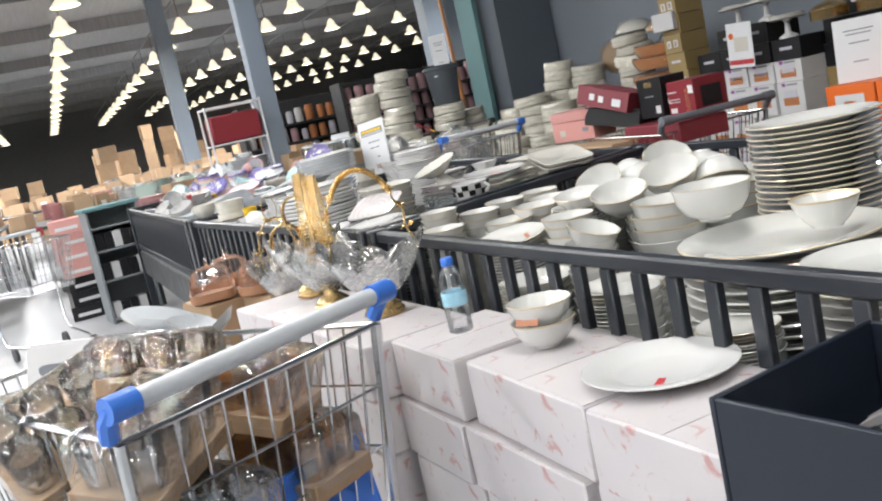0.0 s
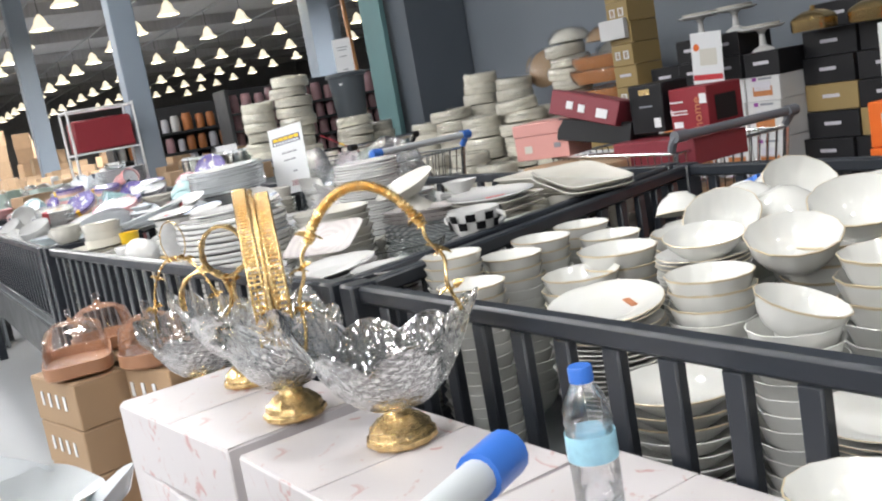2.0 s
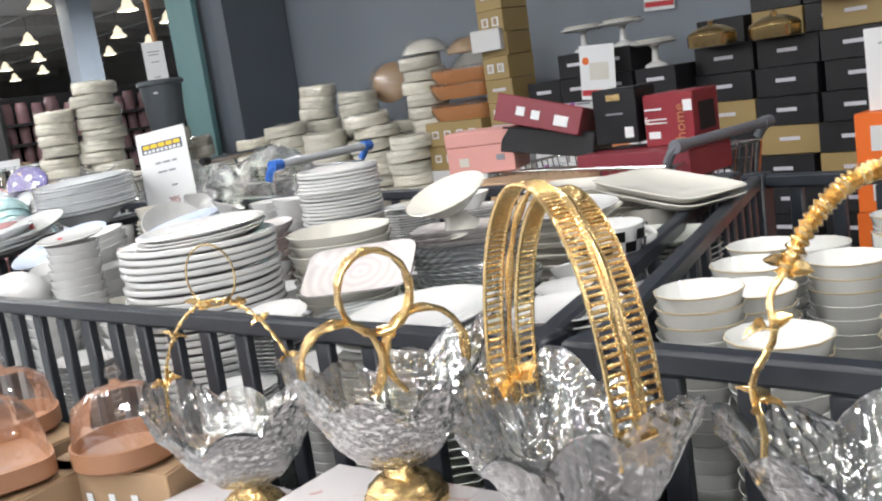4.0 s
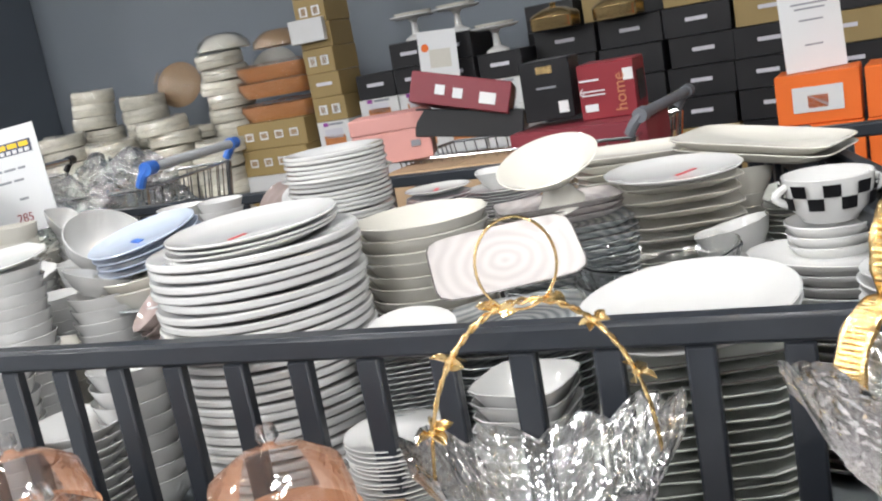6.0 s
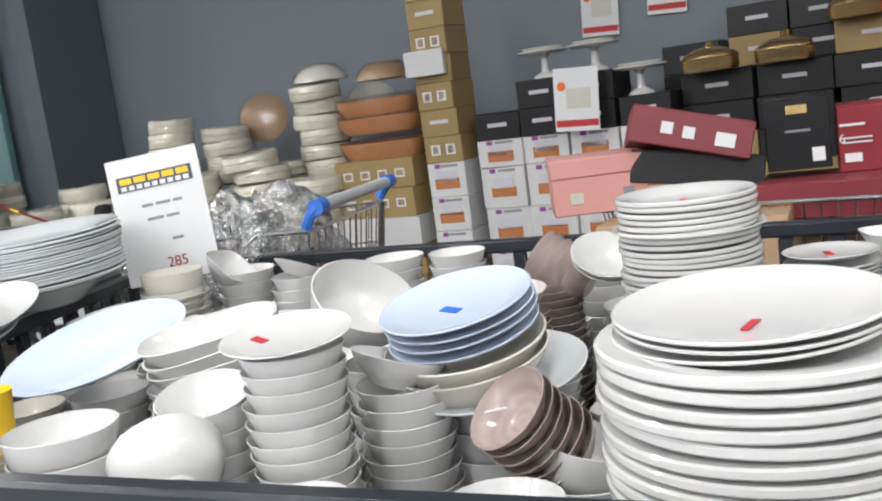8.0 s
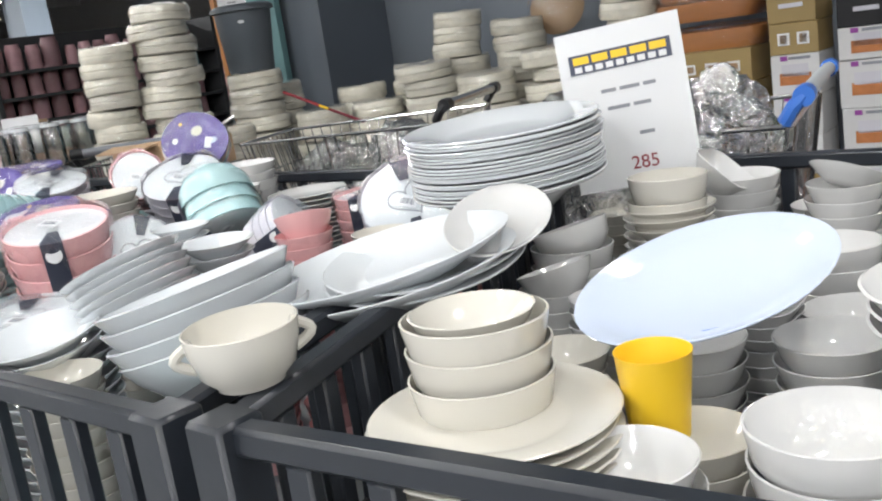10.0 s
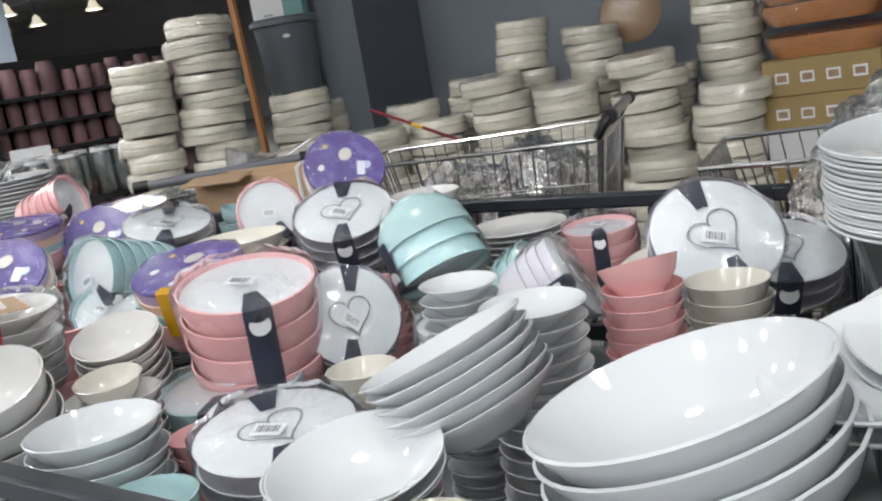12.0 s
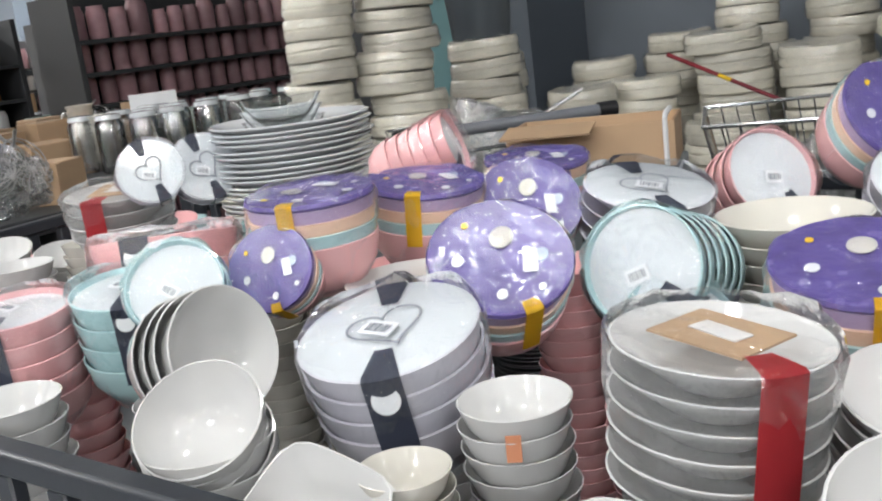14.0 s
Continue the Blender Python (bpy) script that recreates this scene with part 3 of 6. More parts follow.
# ---- middle bin: stacked white plates ----
stack("thick_plate", 1.49, 3.975, 1.03, 0.30, WHITE, rng=rng, pitch=0.047, keep=30)
single("flat_plate", 1.51, 3.99, 1.05, 0.25, WHITE, lean=(-1, -2), count=3, pitch=0.033)
sticker_on("flat_plate", 1.51, 3.99, 1.05, 0.25, (-1, -2), -0.045, -0.01, 0.03, 0.007, -10, REDP)
stack("thick_plate", 2.003, 4.16, 1.09, 0.20, WHITE, rng=rng, pitch=0.044, keep=16)
stack("flat_plate", 2.003, 4.16, 1.045, 0.22, WHITE, rng=rng, count=1, claim=False)
sticker_on("plate", 2.003, 4.16, 1.09, 0.20, (0, 0), -0.01, 0.0, 0.032, 0.01, 20, REDP)
stack("wide_bowl", 1.722, 3.83, 1.0, 0.215, CREAM, rng=rng, pitch=0.09)
single("flat_plate", 2.06, 3.98, 0.985, 0.13, WHITE)
stack("plate", 2.06, 3.98, 0.97, 0.13, WHITE, rng=rng)
sticker_on("flat_plate", 2.06, 3.98, 0.985, 0.13, (0, 0), 0.0, 0.0, 0.03, 0.009, 20, REDP)
stack("tray", 1.93, 3.68, 0.925, 0.235, SMOKE, rng=rng, turn=-58)
single("tray", 1.925, 3.685, 0.965, 0.215, SPIRAL, turn=-58, count=3, pitch=0.05)
stand = dish("deep_plate", 0.175, CREAM, pose(1.885, 3.67, 1.008, -2, -22, 0), "on a pedestal foot, tilted on trays")
part("foot", lathe([(0, 0.004), (0.018, 0.004), (0.02, -0.015), (0.036, -0.045), (0.04, -0.05), (0, -0.05)], 28), CREAM, stand)
stack("square_plate", 2.05, 3.515, 0.965, 0.20, CREAM, rng=rng, pitch=0.11, turn=20)
single("flat_plate", 2.03, 3.51, 0.982, 0.235, WHITE, lean=(1, -2))
sticker_on("flat_plate", 2.03, 3.51, 0.982, 0.235, (1, -2), 0.0, -0.02, 0.05, 0.007, -25, REDP)
stack("flat_plate", 2.19, 3.90, 0.955, 0.15, WHITE, rng=rng)
single("square_bowl", 2.18, 3.90, 0.99, 0.09, WHITE, turn=20)
stack("tray", 2.30, 3.62, 0.985, 0.30, CREAM, rng=rng, turn=100)
single("tray", 2.24, 3.40, 0.99, 0.30, CREAM, lean=(0, -6), turn=75, count=2)
stack("square_plate", 1.60, 3.64, 0.87, 0.2, SMOKE, rng=rng, turn=20)
single("tray", 1.613, 3.648, 0.955, 0.215, SPIRAL, lean=(30, -4), turn=-56)
stack("square_plate", 1.475, 3.75, 0.885, 0.115, SMOKE, rng=rng, turn=25)
single("plate", 1.47, 3.735, 0.90, 0.12, WHITE, lean=(6, -8))
sticker_on("plate", 1.47, 3.735, 0.90, 0.12, (6, -8), -0.01, 0.01, 0.045, 0.012, -60, REDP)
stack("square_plate", 1.49, 3.38, 0.88, 0.22, GREYW, rng=rng, turn=20)
single("plate", 1.48, 3.375, 0.925, 0.25, WHITE, lean=(-2, -6), count=2)
sticker_on("plate", 1.48, 3.375, 0.925, 0.25, (-2, -6), -0.07, 0.05, 0.055, 0.007, -70, REDP)
single("scallop_bowl", 1.72, 3.47, 0.92, 0.23, GLASS, count=2, pitch=0.12)
stack("plate", 1.72, 3.47, 0.83, 0.2, WHITE, rng=rng)
stack("flat_plate", 1.52, 3.12, 0.94, 0.16, WHITE, rng=rng, pitch=0.07)
stack("oval", 1.74, 3.24, 0.90, 0.24, WHITE, rng=rng, turn=75)
mug = dish("soup_cup", 0.12, WHITE, pose(1.812, 3.25, 0.927, 0, 0, 120), "with black checks and two lug handles")
for r in range(2):
    for k in range(9):
        a = (k + 0.5 * r) * math.tau / 9
        part("black_check", patch(lambda z: 0.12 * (0.45 + 0.045 * (z / 0.03)) + 0.0008, 0.022 + 0.018 * r, 0.039 + 0.018 * r, a, a + math.tau / 18), BBOX, mug, "black painted square")
for q in (-1, 1):
    bm = bmesh.new()
    tube(bm, [(q * (0.054 + 0.02 * math.sin(k * math.pi / 8)), 0, 0.026 + 0.028 * k / 8) for k in range(9)], 0.0055, 8)
    part("handle", bm, WHITE, mug)
stack("wide_bowl", 1.812, 3.25, 0.927, 0.12, WHITE, rng=rng)
stack("square_plate", 2.02, 3.28, 0.93, 0.17, GREYW, rng=rng)
# tilted blue-white plates beside the bowls
single("flat_plate", 1.684, 4.38, 1.018, 0.205, BLUEW, lean=(-4, -12), count=4, pitch=0.065)
single("wide_bowl", 1.682, 4.37, 0.968, 0.21, CREAM, lean=(-2, -10), count=2, pitch=0.09)
single("flat_plate", 1.70, 4.35, 0.92, 0.25, COOL, lean=(-2, -8))
stack("round_bowl", 1.72, 4.36, 0.885, 0.16, WHITE, rng=rng)
sticker_on("flat_plate", 1.684, 4.38, 1.018, 0.205, (-4, -12), -0.02, 0.0, 0.013, 0.03, -20, BLUEP, "small blue maker's sticker on a plate")
stack("bowl", 1.458, 4.477, 1.018, 0.125, WHITE, rng=rng, pitch=0.16)
single("flat_plate", 1.458, 4.477, 1.035, 0.148, WHITE, lean=(2, -6))
sticker_on("flat_plate", 1.458, 4.477, 1.035, 0.148, (2, -6), -0.01, 0.03, 0.010, 0.024, -20, REDP)
stack("bowl", 1.60, 4.425, 0.935, 0.12, WHITE, rng=rng, pitch=0.18)
single("wide_bowl", 1.60, 4.43, 0.965, 0.125, WHITE, lean=(12, 16))
stack("bowl", 1.45, 4.235, 0.86, 0.13, WHITE, rng=rng)
single("wide_bowl", 1.571, 4.263, 0.925, 0.11, MAUVE, lean=(-24, -36), count=6, pitch=0.15)
single("round_bowl", 1.786, 4.60, 1.01, 0.158, WHITE, lean=(34, -14))
stack("round_bowl", 1.80, 4.56, 0.90, 0.15, WHITE, rng=rng)
stack("bowl", 2.23, 4.805, 0.975, 0.115, WHITE, rng=rng)
stack("bowl", 2.203, 4.648, 0.985, 0.11, WHITE, rng=rng)
stack("wide_bowl", 2.18, 4.46, 0.93, 0.12, MAUVE, rng=rng)
single("wide_bowl", 2.19, 4.46, 0.975, 0.11, MAUVE, lean=(-62, 10), count=5, pitch=0.16)
single("deep_plate", 2.13, 4.33, 0.985, 0.12, WHITE, lean=(20, -25), count=2)
stack("bowl", 2.20, 4.30, 0.88, 0.14, WHITE, rng=rng)
single("wide_bowl", 1.98, 4.45, 0.955, 0.13, SPIRAL, lean=(0, -5))
stack("wide_bowl", 1.98, 4.45, 0.92, 0.13, MAUVE, rng=rng)
single("oval", 1.659, 5.013, 0.965, 0.30, BLUEW, lean=(20, -12), turn=-50)
stack("bowl", 1.70, 5.06, 0.87, 0.13, WHITE, rng=rng)
stack("bowl", 1.72, 4.90, 0.88, 0.13, WHITE, rng=rng)
sticker_on("oval", 1.659, 5.013, 0.965, 0.30, (20, -12, -50), -0.02, -0.07, 0.024, 0.01, -10, BLUEP, "small blue maker's sticker on a platter")
single("oblong", 1.614, 4.734, 1.0, 0.205, WHITE, lean=(9, -9), turn=-52, count=3, pitch=0.09)
stack("round_bowl", 1.64, 4.75, 0.91, 0.14, WHITE, rng=rng)
stack("round_bowl", 1.468, 4.623, 0.945, 0.12, WHITE, rng=rng)
single("bowl", 1.47, 4.622, 0.958, 0.12, WHITE, lean=(5, -12))
dish("tumbler", 0.074, YELLOW, pose(1.412, 4.953, 0.885, 0, 0, 0), "standing among white bowls")
stack("bowl", 1.43, 4.935, 0.885, 0.12, CREAM, rng=rng)
single("round_bowl", 1.35, 5.10, 1.01, 0.145, CREAM, count=3, pitch=0.2)
single("wide_bowl", 1.35, 5.10, 1.014, 0.125, CREAM)
stack("plate", 1.317, 5.065, 0.935, 0.225, CREAM, rng=rng)
stack("round_bowl", 1.39, 4.793, 0.935, 0.136, WHITE, rng=rng)
stack("bowl", 1.30, 4.925, 0.92, 0.118, WHITE, rng=rng)
single("round_bowl", 1.36, 4.59, 0.93, 0.13, WHITE, lean=(-42, 52))
stack("bowl", 1.37, 4.60, 0.82, 0.13, WHITE, rng=rng)
stack("bowl", 1.355, 4.415, 0.885, 0.11, WHITE, rng=rng)
single("soup_cup", 2.103, 5.278, 0.99, 0.13, CREAM, count=2)
stack("deep_plate", 2.103, 5.278, 0.94, 0.15, CREAM, rng=rng)
stack("bowl", 2.275, 5.225, 0.955, 0.13, WHITE, rng=rng)
single("square_bowl", 2.25, 5.25, 0.975, 0.11, WHITE, lean=(40, 10))
stack("bowl", 2.222, 5.035, 0.95, 0.115, WHITE, rng=rng)
single("deep_plate", 2.222, 5.035, 0.968, 0.115, WHITE, lean=(10, 25))
stack("deep_plate", 1.36, 4.27, 0.80, 0.15, WHITE, rng=rng)
stack("plate", 1.37, 3.72, 0.80, 0.13, WHITE, rng=rng)
B_CORNERS = (B_F0, B_F1, B_B1, B_B0)
filler(B_CORNERS, (0.80, 0.90), [("bowl", 0.13, WHITE), ("round_bowl", 0.14, WHITE), ("bowl", 0.11, CREAM), ("plate", 0.17, WHITE), ("square_bowl", 0.12, WHITE), ("bowl", 0.10, WHITE)])

# ---- the rail between the bins, with plates laid across it ----
stack("plate", 1.979, 5.503, 1.11, 0.333, COOL, lean=(0, -3), count=20, pitch=0.0155, rng=rng, claim=False, keep=30)
single("deep_plate", 1.979, 5.503, 1.012, 0.28, COOL, lean=(0, -3))
single("oval", 1.60, 5.45, 0.985, 0.37, COOL, lean=(6, -10), turn=-60, count=2, pitch=0.06)

# ---- near bin: gold-rimmed white ware ----
stack("round_bowl", 1.73, 1.93, 1.0, 0.155, GWHITE, base=0.9, rng=rng)
stack("plate", 1.755, 1.79, 0.905, 0.37, GWHITE, rng=rng, pitch=0.055)
stack("bowl", 1.80, 1.72, 0.96, 0.115, GWHITE, base=0.9, rng=rng)
stack("plate", 2.05, 1.98, 1.07, 0.27, GWHITE, rng=rng, pitch=0.045, keep=20)
stack("plate", 1.62, 1.44, 0.92, 0.22, GWHITE, rng=rng, pitch=0.07)
for x, y, z, d in ((1.567, 2.95, 0.96, 0.11), (1.69, 2.946, 0.93, 0.12), (1.80, 3.0, 0.935, 0.125), (1.90, 2.90, 0.925, 0.12), (1.526, 2.83, 0.925, 0.12), (1.77, 2.73, 0.935, 0.135), (1.66, 2.70, 0.92, 0.13), (1.70, 2.45, 0.93, 0.13), (1.95, 3.05, 0.93, 0.12)):
    stack("scallop_bowl", x, y, z, d, GWHITE, rng=rng)
single("plate", 1.60, 2.57, 0.90, 0.185, GWHITE, lean=(4, -6), count=2)
stack("plate", 1.60, 2.57, 0.87, 0.17, GWHITE, rng=rng)
stack("plate", 1.80, 2.56, 0.93, 0.15, GWHITE, rng=rng)
single("wide_bowl", 1.80, 2.55, 0.96, 0.13, GWHITE, lean=(6, -6))
for x, y, z, d in ((1.95, 2.72, 0.93, 0.16), (2.08, 2.56, 0.93, 0.17), (1.93, 2.42, 0.93, 0.16), (2.16, 2.80, 0.93, 0.16), (2.24, 2.40, 0.93, 0.18), (2.05, 2.28, 0.93, 0.16), (1.84, 2.24, 0.94, 0.17)):
    stack("scallop_bowl", x, y, z, d, GWHITE, rng=rng)
for x, y, z, d, lean in ((2.05, 2.86, 0.975, 0.10, (170, 10)), (2.06, 2.70, 0.985, 0.13, (150, 16)), (2.00, 2.58, 0.99, 0.15, (158, -12)), (2.16, 2.66, 0.985, 0.14, (35, -20)), (2.14, 2.48, 0.99, 0.15, (165, 8)), (1.90, 2.60, 0.975, 0.13, (20, -30)), (1.98, 2.40, 0.985, 0.15, (14, -18)), (2.24, 2.78, 0.98, 0.13, (150, 20)), (2.08, 2.34, 0.985, 0.14, (160, 14)), (1.82, 2.40, 0.965, 0.14, (12, -12))):
    single("scallop_bowl", x, y, z, d, GWHITE, lean=lean)
stack("deep_plate", 1.55, 2.38, 0.82, 0.18, GWHITE, rng=rng)
stack("plate", 1.60, 2.10, 0.82, 0.18, GWHITE, rng=rng)
stack("plate", 1.56, 1.70, 0.80, 0.14, GWHITE, rng=rng)
dish("tumbler", 0.055, BLUEP, pose(2.24, 2.90, 0.925, 75, 0, 30), "lying on white bowls")
TAKEN.append((1.98, 1.58, 0.12))
stack("plate", 1.98, 1.58, 0.80, 0.22, GWHITE, rng=rng)
A_CORNERS = (A_F0, A_F1, A_B1, A_B0)
filler(A_CORNERS, (0.80, 0.90), [("scallop_bowl", 0.16, GWHITE), ("scallop_bowl", 0.13, GWHITE), ("plate", 0.22, GWHITE), ("round_bowl", 0.15, GWHITE), ("scallop_bowl", 0.11, GWHITE)], tries=2200)
for x, y, top, d, u, v, ang in ((1.80, 3.0, 0.935, 0.125, 0.02, 0.02, 60), (1.70, 2.45, 0.93, 0.13, 0.03, 0.0, 30), (1.77, 2.73, 0.935, 0.135, 0.02, 0.03, 50), (1.90, 2.90, 0.925, 0.12, 0.0, 0.02, 80), (1.69, 2.946, 0.93, 0.12, 0.0, -0.02, 80)):
    sticker_on("scallop_bowl", x, y, top, d, (0, 0), u, v, 0.03, 0.010, ang, COPPER, "copper maker's sticker inside a bowl")
sticker_on("plate", 1.60, 2.57, 0.90, 0.185, (4, -6), 0.03, -0.02, 0.035, 0.011, 70, COPPER, "copper maker's sticker on a plate")


# ---- far bin: wrapped children's ware ----
def arc_band(r0, r1, z0, z1, a0, a1, top_reach, steps=7):
    """A paper strip that runs up the side of a pile and in over its top."""
    bm = bmesh.new()
    path = [(r0, z0), (r0 + (r1 - r0) * 0.5, (z0 + z1) / 2), (r1, z1), (r1 - 0.004, z1 + 0.003), (top_reach, z1 + 0.003)]
    rows = []
    for r, z in path:
        rows.append([bm.verts.new((r * math.cos(a0 + (a1 - a0) * k / steps), r * math.sin(a0 + (a1 - a0) * k / steps), z)) for k in range(steps + 1)])
    for a, b in zip(rows, rows[1:]):
        for k in range(steps):
            bm.faces.new((a[k], a[k + 1], b[k + 1], b[k]))
    bmesh.ops.solidify(bm, geom=bm.faces[:], thickness=0.001)
    return bm


def heart_ring(size, w=0.0035):
    bm = bmesh.new()
    pts = []
    for k in range(41):
        a = math.tau * k / 40
        pts.append(Vector((16 * math.sin(a) ** 3, 13 * math.cos(a) - 5 * math.cos(2 * a) - 2 * math.cos(3 * a) - math.cos(4 * a), 0)) * size / 32)
    tube(bm, pts, w / 2, 5)
    for v in bm.verts:
        v.co.z *= 0.25
    return bm


def disc(r, h=0.0012, segs=28, aspect=1.0):
    return lathe([(0, 0), (r, 0), (r, h), (0, h)], segs, superform(2, aspect))


def crumple(bm, amp, freq, seed):
    for v in bm.verts:
        n = noise.noise_vector(v.co * freq + Vector((seed, seed * 0.7, 0)))
        v.co += n * amp
    return bm


SETS = 0


def ware_set(x, y, top, d, style, n=4, lean=(0, 0), turn=0, wrap=True, deep=True):
    """Nested dishes sold as one pack: dishes, lid or card, paper band and clear wrap."""
    global SETS
    SETS += 1
    kind = "round_bowl" if deep else "deep_plate"
    prof, _, _ = DISHES[kind]
    d = round(d, 2)
    h = max(z for _, z in prof) * d
    step = d * (0.13 if style == "heart" or not deep else 0.10 if style == "purple" else 0.19)
    words = {"pink": "wrapped pack of nested pink plastic bowls with navy paper band",
             "teal": "wrapped pack of nested teal plastic bowls with navy paper band",
             "heart": "wrapped pack of lilac-grey plates with heart print and navy band",
             "purple": "wrapped pack of pastel bowls under a purple printed lid",
             "tan": "wrapped pack of white dishes with tan card and red band"}[style]
    t = empty("dish_set", pose(x, y, top, lean[0], lean[1], turn) @ pose(0, 0, -(h + step * (n - 1))), words, "dish set", f"{style} dish sets")
    mats = {"pink": [PINKP] * 6, "teal": [TEALP] * 6, "heart": [GREYP, GREYP, GREYP, GREYP, COOL, COOL], "purple": [PINKP, TEALP, PEACH, LILAC, LILAC], "tan": [WHITE] * 8}[style]
    for i in range(n):
        shared("dish", dish_mesh(kind, d, mats[min(i, len(mats) - 1)]), t, pose(0, 0, i * step, 0, 0, 31 * i))
    zt = (n - 1) * step + h
    a = radians(rng.uniform(-160, -125) - turn)
    if style in ("pink", "teal", "heart"):
        if style == "heart":
            part("top_plate", lathe([(0, 0), (d * 0.47, 0), (d * 0.49, 0.004), (d * 0.47, 0.006), (0, 0.003)], 40), COOL, t, "pale grey plate with a heart print", pose(0, 0, zt - 0.004))
            part("heart_print", heart_ring(d * 0.42), GREYL, t, "grey heart outline print", pose(0.0, 0.0, zt + 0.0035, 0, 0, math.degrees(a) + 110))
        else:
            part("top_plate", lathe([(0, 0), (d * 0.46, 0), (d * 0.48, 0.003), (0, 0.004)], 36), COOL, t, "white inner plate", pose(0, 0, zt - 0.012))
        part("paper_band", arc_band(d * 0.506, d * 0.507, h * 0.75, zt, a - 0.2, a + 0.2, d * 0.24), NAVY, t, "navy paper band")
        if style == "heart":
            part("paper_band", arc_band(d * 0.506, d * 0.507, zt - 0.02, zt, a + math.pi - 0.2, a + math.pi + 0.2, d * 0.24), NAVY, t, "navy paper band")
        ca, cr = math.cos(a), math.sin(a)
        part("cloud_print", disc(d * 0.075), PAPER, t, "white cloud on the band", pose(ca * d * 0.505, cr * d * 0.505, zt - d * 0.12) @ pose(0, 0, 0, 0, 0, math.degrees(a)) @ pose(0, 0, 0, 0, 80, 0))
        part("barcode_label", box(d * 0.2, d * 0.13, 0.001, 0), PAPER, t, "white barcode label", pose(-0.01, 0.0, zt + 0.005, 0, 0, math.degrees(a) + 60))
        bm = bmesh.new()
        for k in range(7):
            box(d * 0.008 * (1 + k % 2), d * 0.07, 0.0006, 0, bm, ((k - 3) * d * 0.022, 0, 0))
        part("barcode", bm, GREYL, t, "grey printed bars", pose(-0.01, 0, zt + 0.0062, 0, 0, math.degrees(a) + 60))
    elif style == "purple":
        part("lid", lathe([(0, 0), (d * 0.5, 0), (d * 0.515, 0.004), (d * 0.505, 0.009), (d * 0.46, 0.008), (0, 0.006)], 40), PURPLE, t, "purple printed lid", pose(0, 0, zt))
        for k, (pr, pa, ps, pm) in enumerate(((0.16, 0.4, 0.10, CREAM), (0.3, 2.2, 0.05, PAPER), (0.33, 3.6, 0.045, PAPER), (0.28, 5.2, 0.06, BLUEW), (0.36, 1.2, 0.03, YELLOW), (0.38, 4.4, 0.03, PAPER))):
            part("printed_shape", disc(d * ps, 0.001, 14, 0.8), pm, t, "", pose(d * pr * math.cos(pa), d * pr * math.sin(pa), zt + 0.0085))
        part("price_label", box(d * 0.2, d * 0.1, 0.001, 0), PAPER, t, "white price label", pose(d * 0.05, -d * 0.2, zt + 0.0095, 0, 0, 25))
        part("paper_band", arc_band(d * 0.506, d * 0.518, h * 0.8, zt + 0.008, a - 0.13, a + 0.13, d * 0.42), YELLOW, t, "yellow paper tab")
    else:
        part("card", box(d * 0.5, d * 0.42, 0.002, 0.0), CARTON, t, "tan cardboard label", pose(0, 0, zt + 0.001, 0, 0, 15))
        part("price_label", box(d * 0.26, d * 0.13, 0.001, 0), PAPER, t, "white price label", pose(0.0, 0, zt + 0.0032, 0, 0, 10))
        part("paper_band", arc_band(d * 0.506, d * 0.507, h * 0.8, zt, a - 0.22, a + 0.22, d * 0.3), REDP, t, "red paper band")
    if wrap:
        r = d * 0.52
        bm = lathe([(r * 0.55, 0.0), (r * 0.84, h * 0.5), (r, zt * 0.75), (r * 1.01, zt), (r * 0.96, zt + 0.012), (r * 0.6, zt + 0.016), (r * 0.3, zt + 0.014), (0, zt + 0.014)], 44)
        film = part("wrap", crumple(crumple(bm, 0.007, 22, SETS), 0.004, 75, SETS), FILM, t, "clear creased wrap")
        film.visible_shadow = False
    TAKEN.append((x, y, d / 2))
    return t


ware_set(1.676, 6.472, 0.995, 0.22, "pink", 4, (10, -8), 0, deep=True)
ware_set(1.61, 6.48, 0.85, 0.225, "teal", 4, (0, -3), 40)
ware_set(2.15, 5.89, 0.94, 0.215, "heart", 3, (26, -38), 0, deep=False)
ware_set(2.24, 5.82, 0.89, 0.20, "heart", 3, (14, -14), 0, deep=False)
ware_set(2.02, 6.345, 0.905, 0.185, "teal", 3, (152, 16), 10)
ware_set(2.295, 6.176, 0.925, 0.14, "pink", 5, (0, -4), 20)
ware_set(2.168, 6.706, 1.0, 0.215, "heart", 4, (14, -22), 0, deep=False)
ware_set(2.30, 6.80, 1.075, 0.18, "purple", 4, (40, -38), 0)
ware_set(1.767, 6.73, 0.985, 0.20, "purple", 4, (6, -12), 0)
ware_set(2.002, 7.081, 1.025, 0.19, "heart", 4, (8, -12), 30, deep=False)
ware_set(1.449, 7.139, 0.985, 0.195, "heart", 4, (6, -12), -20)
ware_set(1.429, 6.768, 1.02, 0.18, "tan", 6, (4, -4), 60, deep=False)
ware_set(1.62, 7.10, 1.015, 0.165, "purple", 4, (25, -30), 0)
ware_set(1.812, 7.344, 1.065, 0.17, "purple", 4, (4, -6), 40)
ware_set(1.612, 7.385, 1.09, 0.165, "purple", 4, (-2, -2), 80)
ware_set(1.72, 6.97, 0.985, 0.15, "teal", 6, (20, -72), -20)
ware_set(1.933, 7.247, 1.01, 0.16, "purple", 3, (30, -40), 0)
ware_set(2.197, 6.959, 1.005, 0.15, "pink", 4, (45, -50), 0)
ware_set(2.075, 7.311, 1.05, 0.17, "purple", 3, (4, -4), 20)
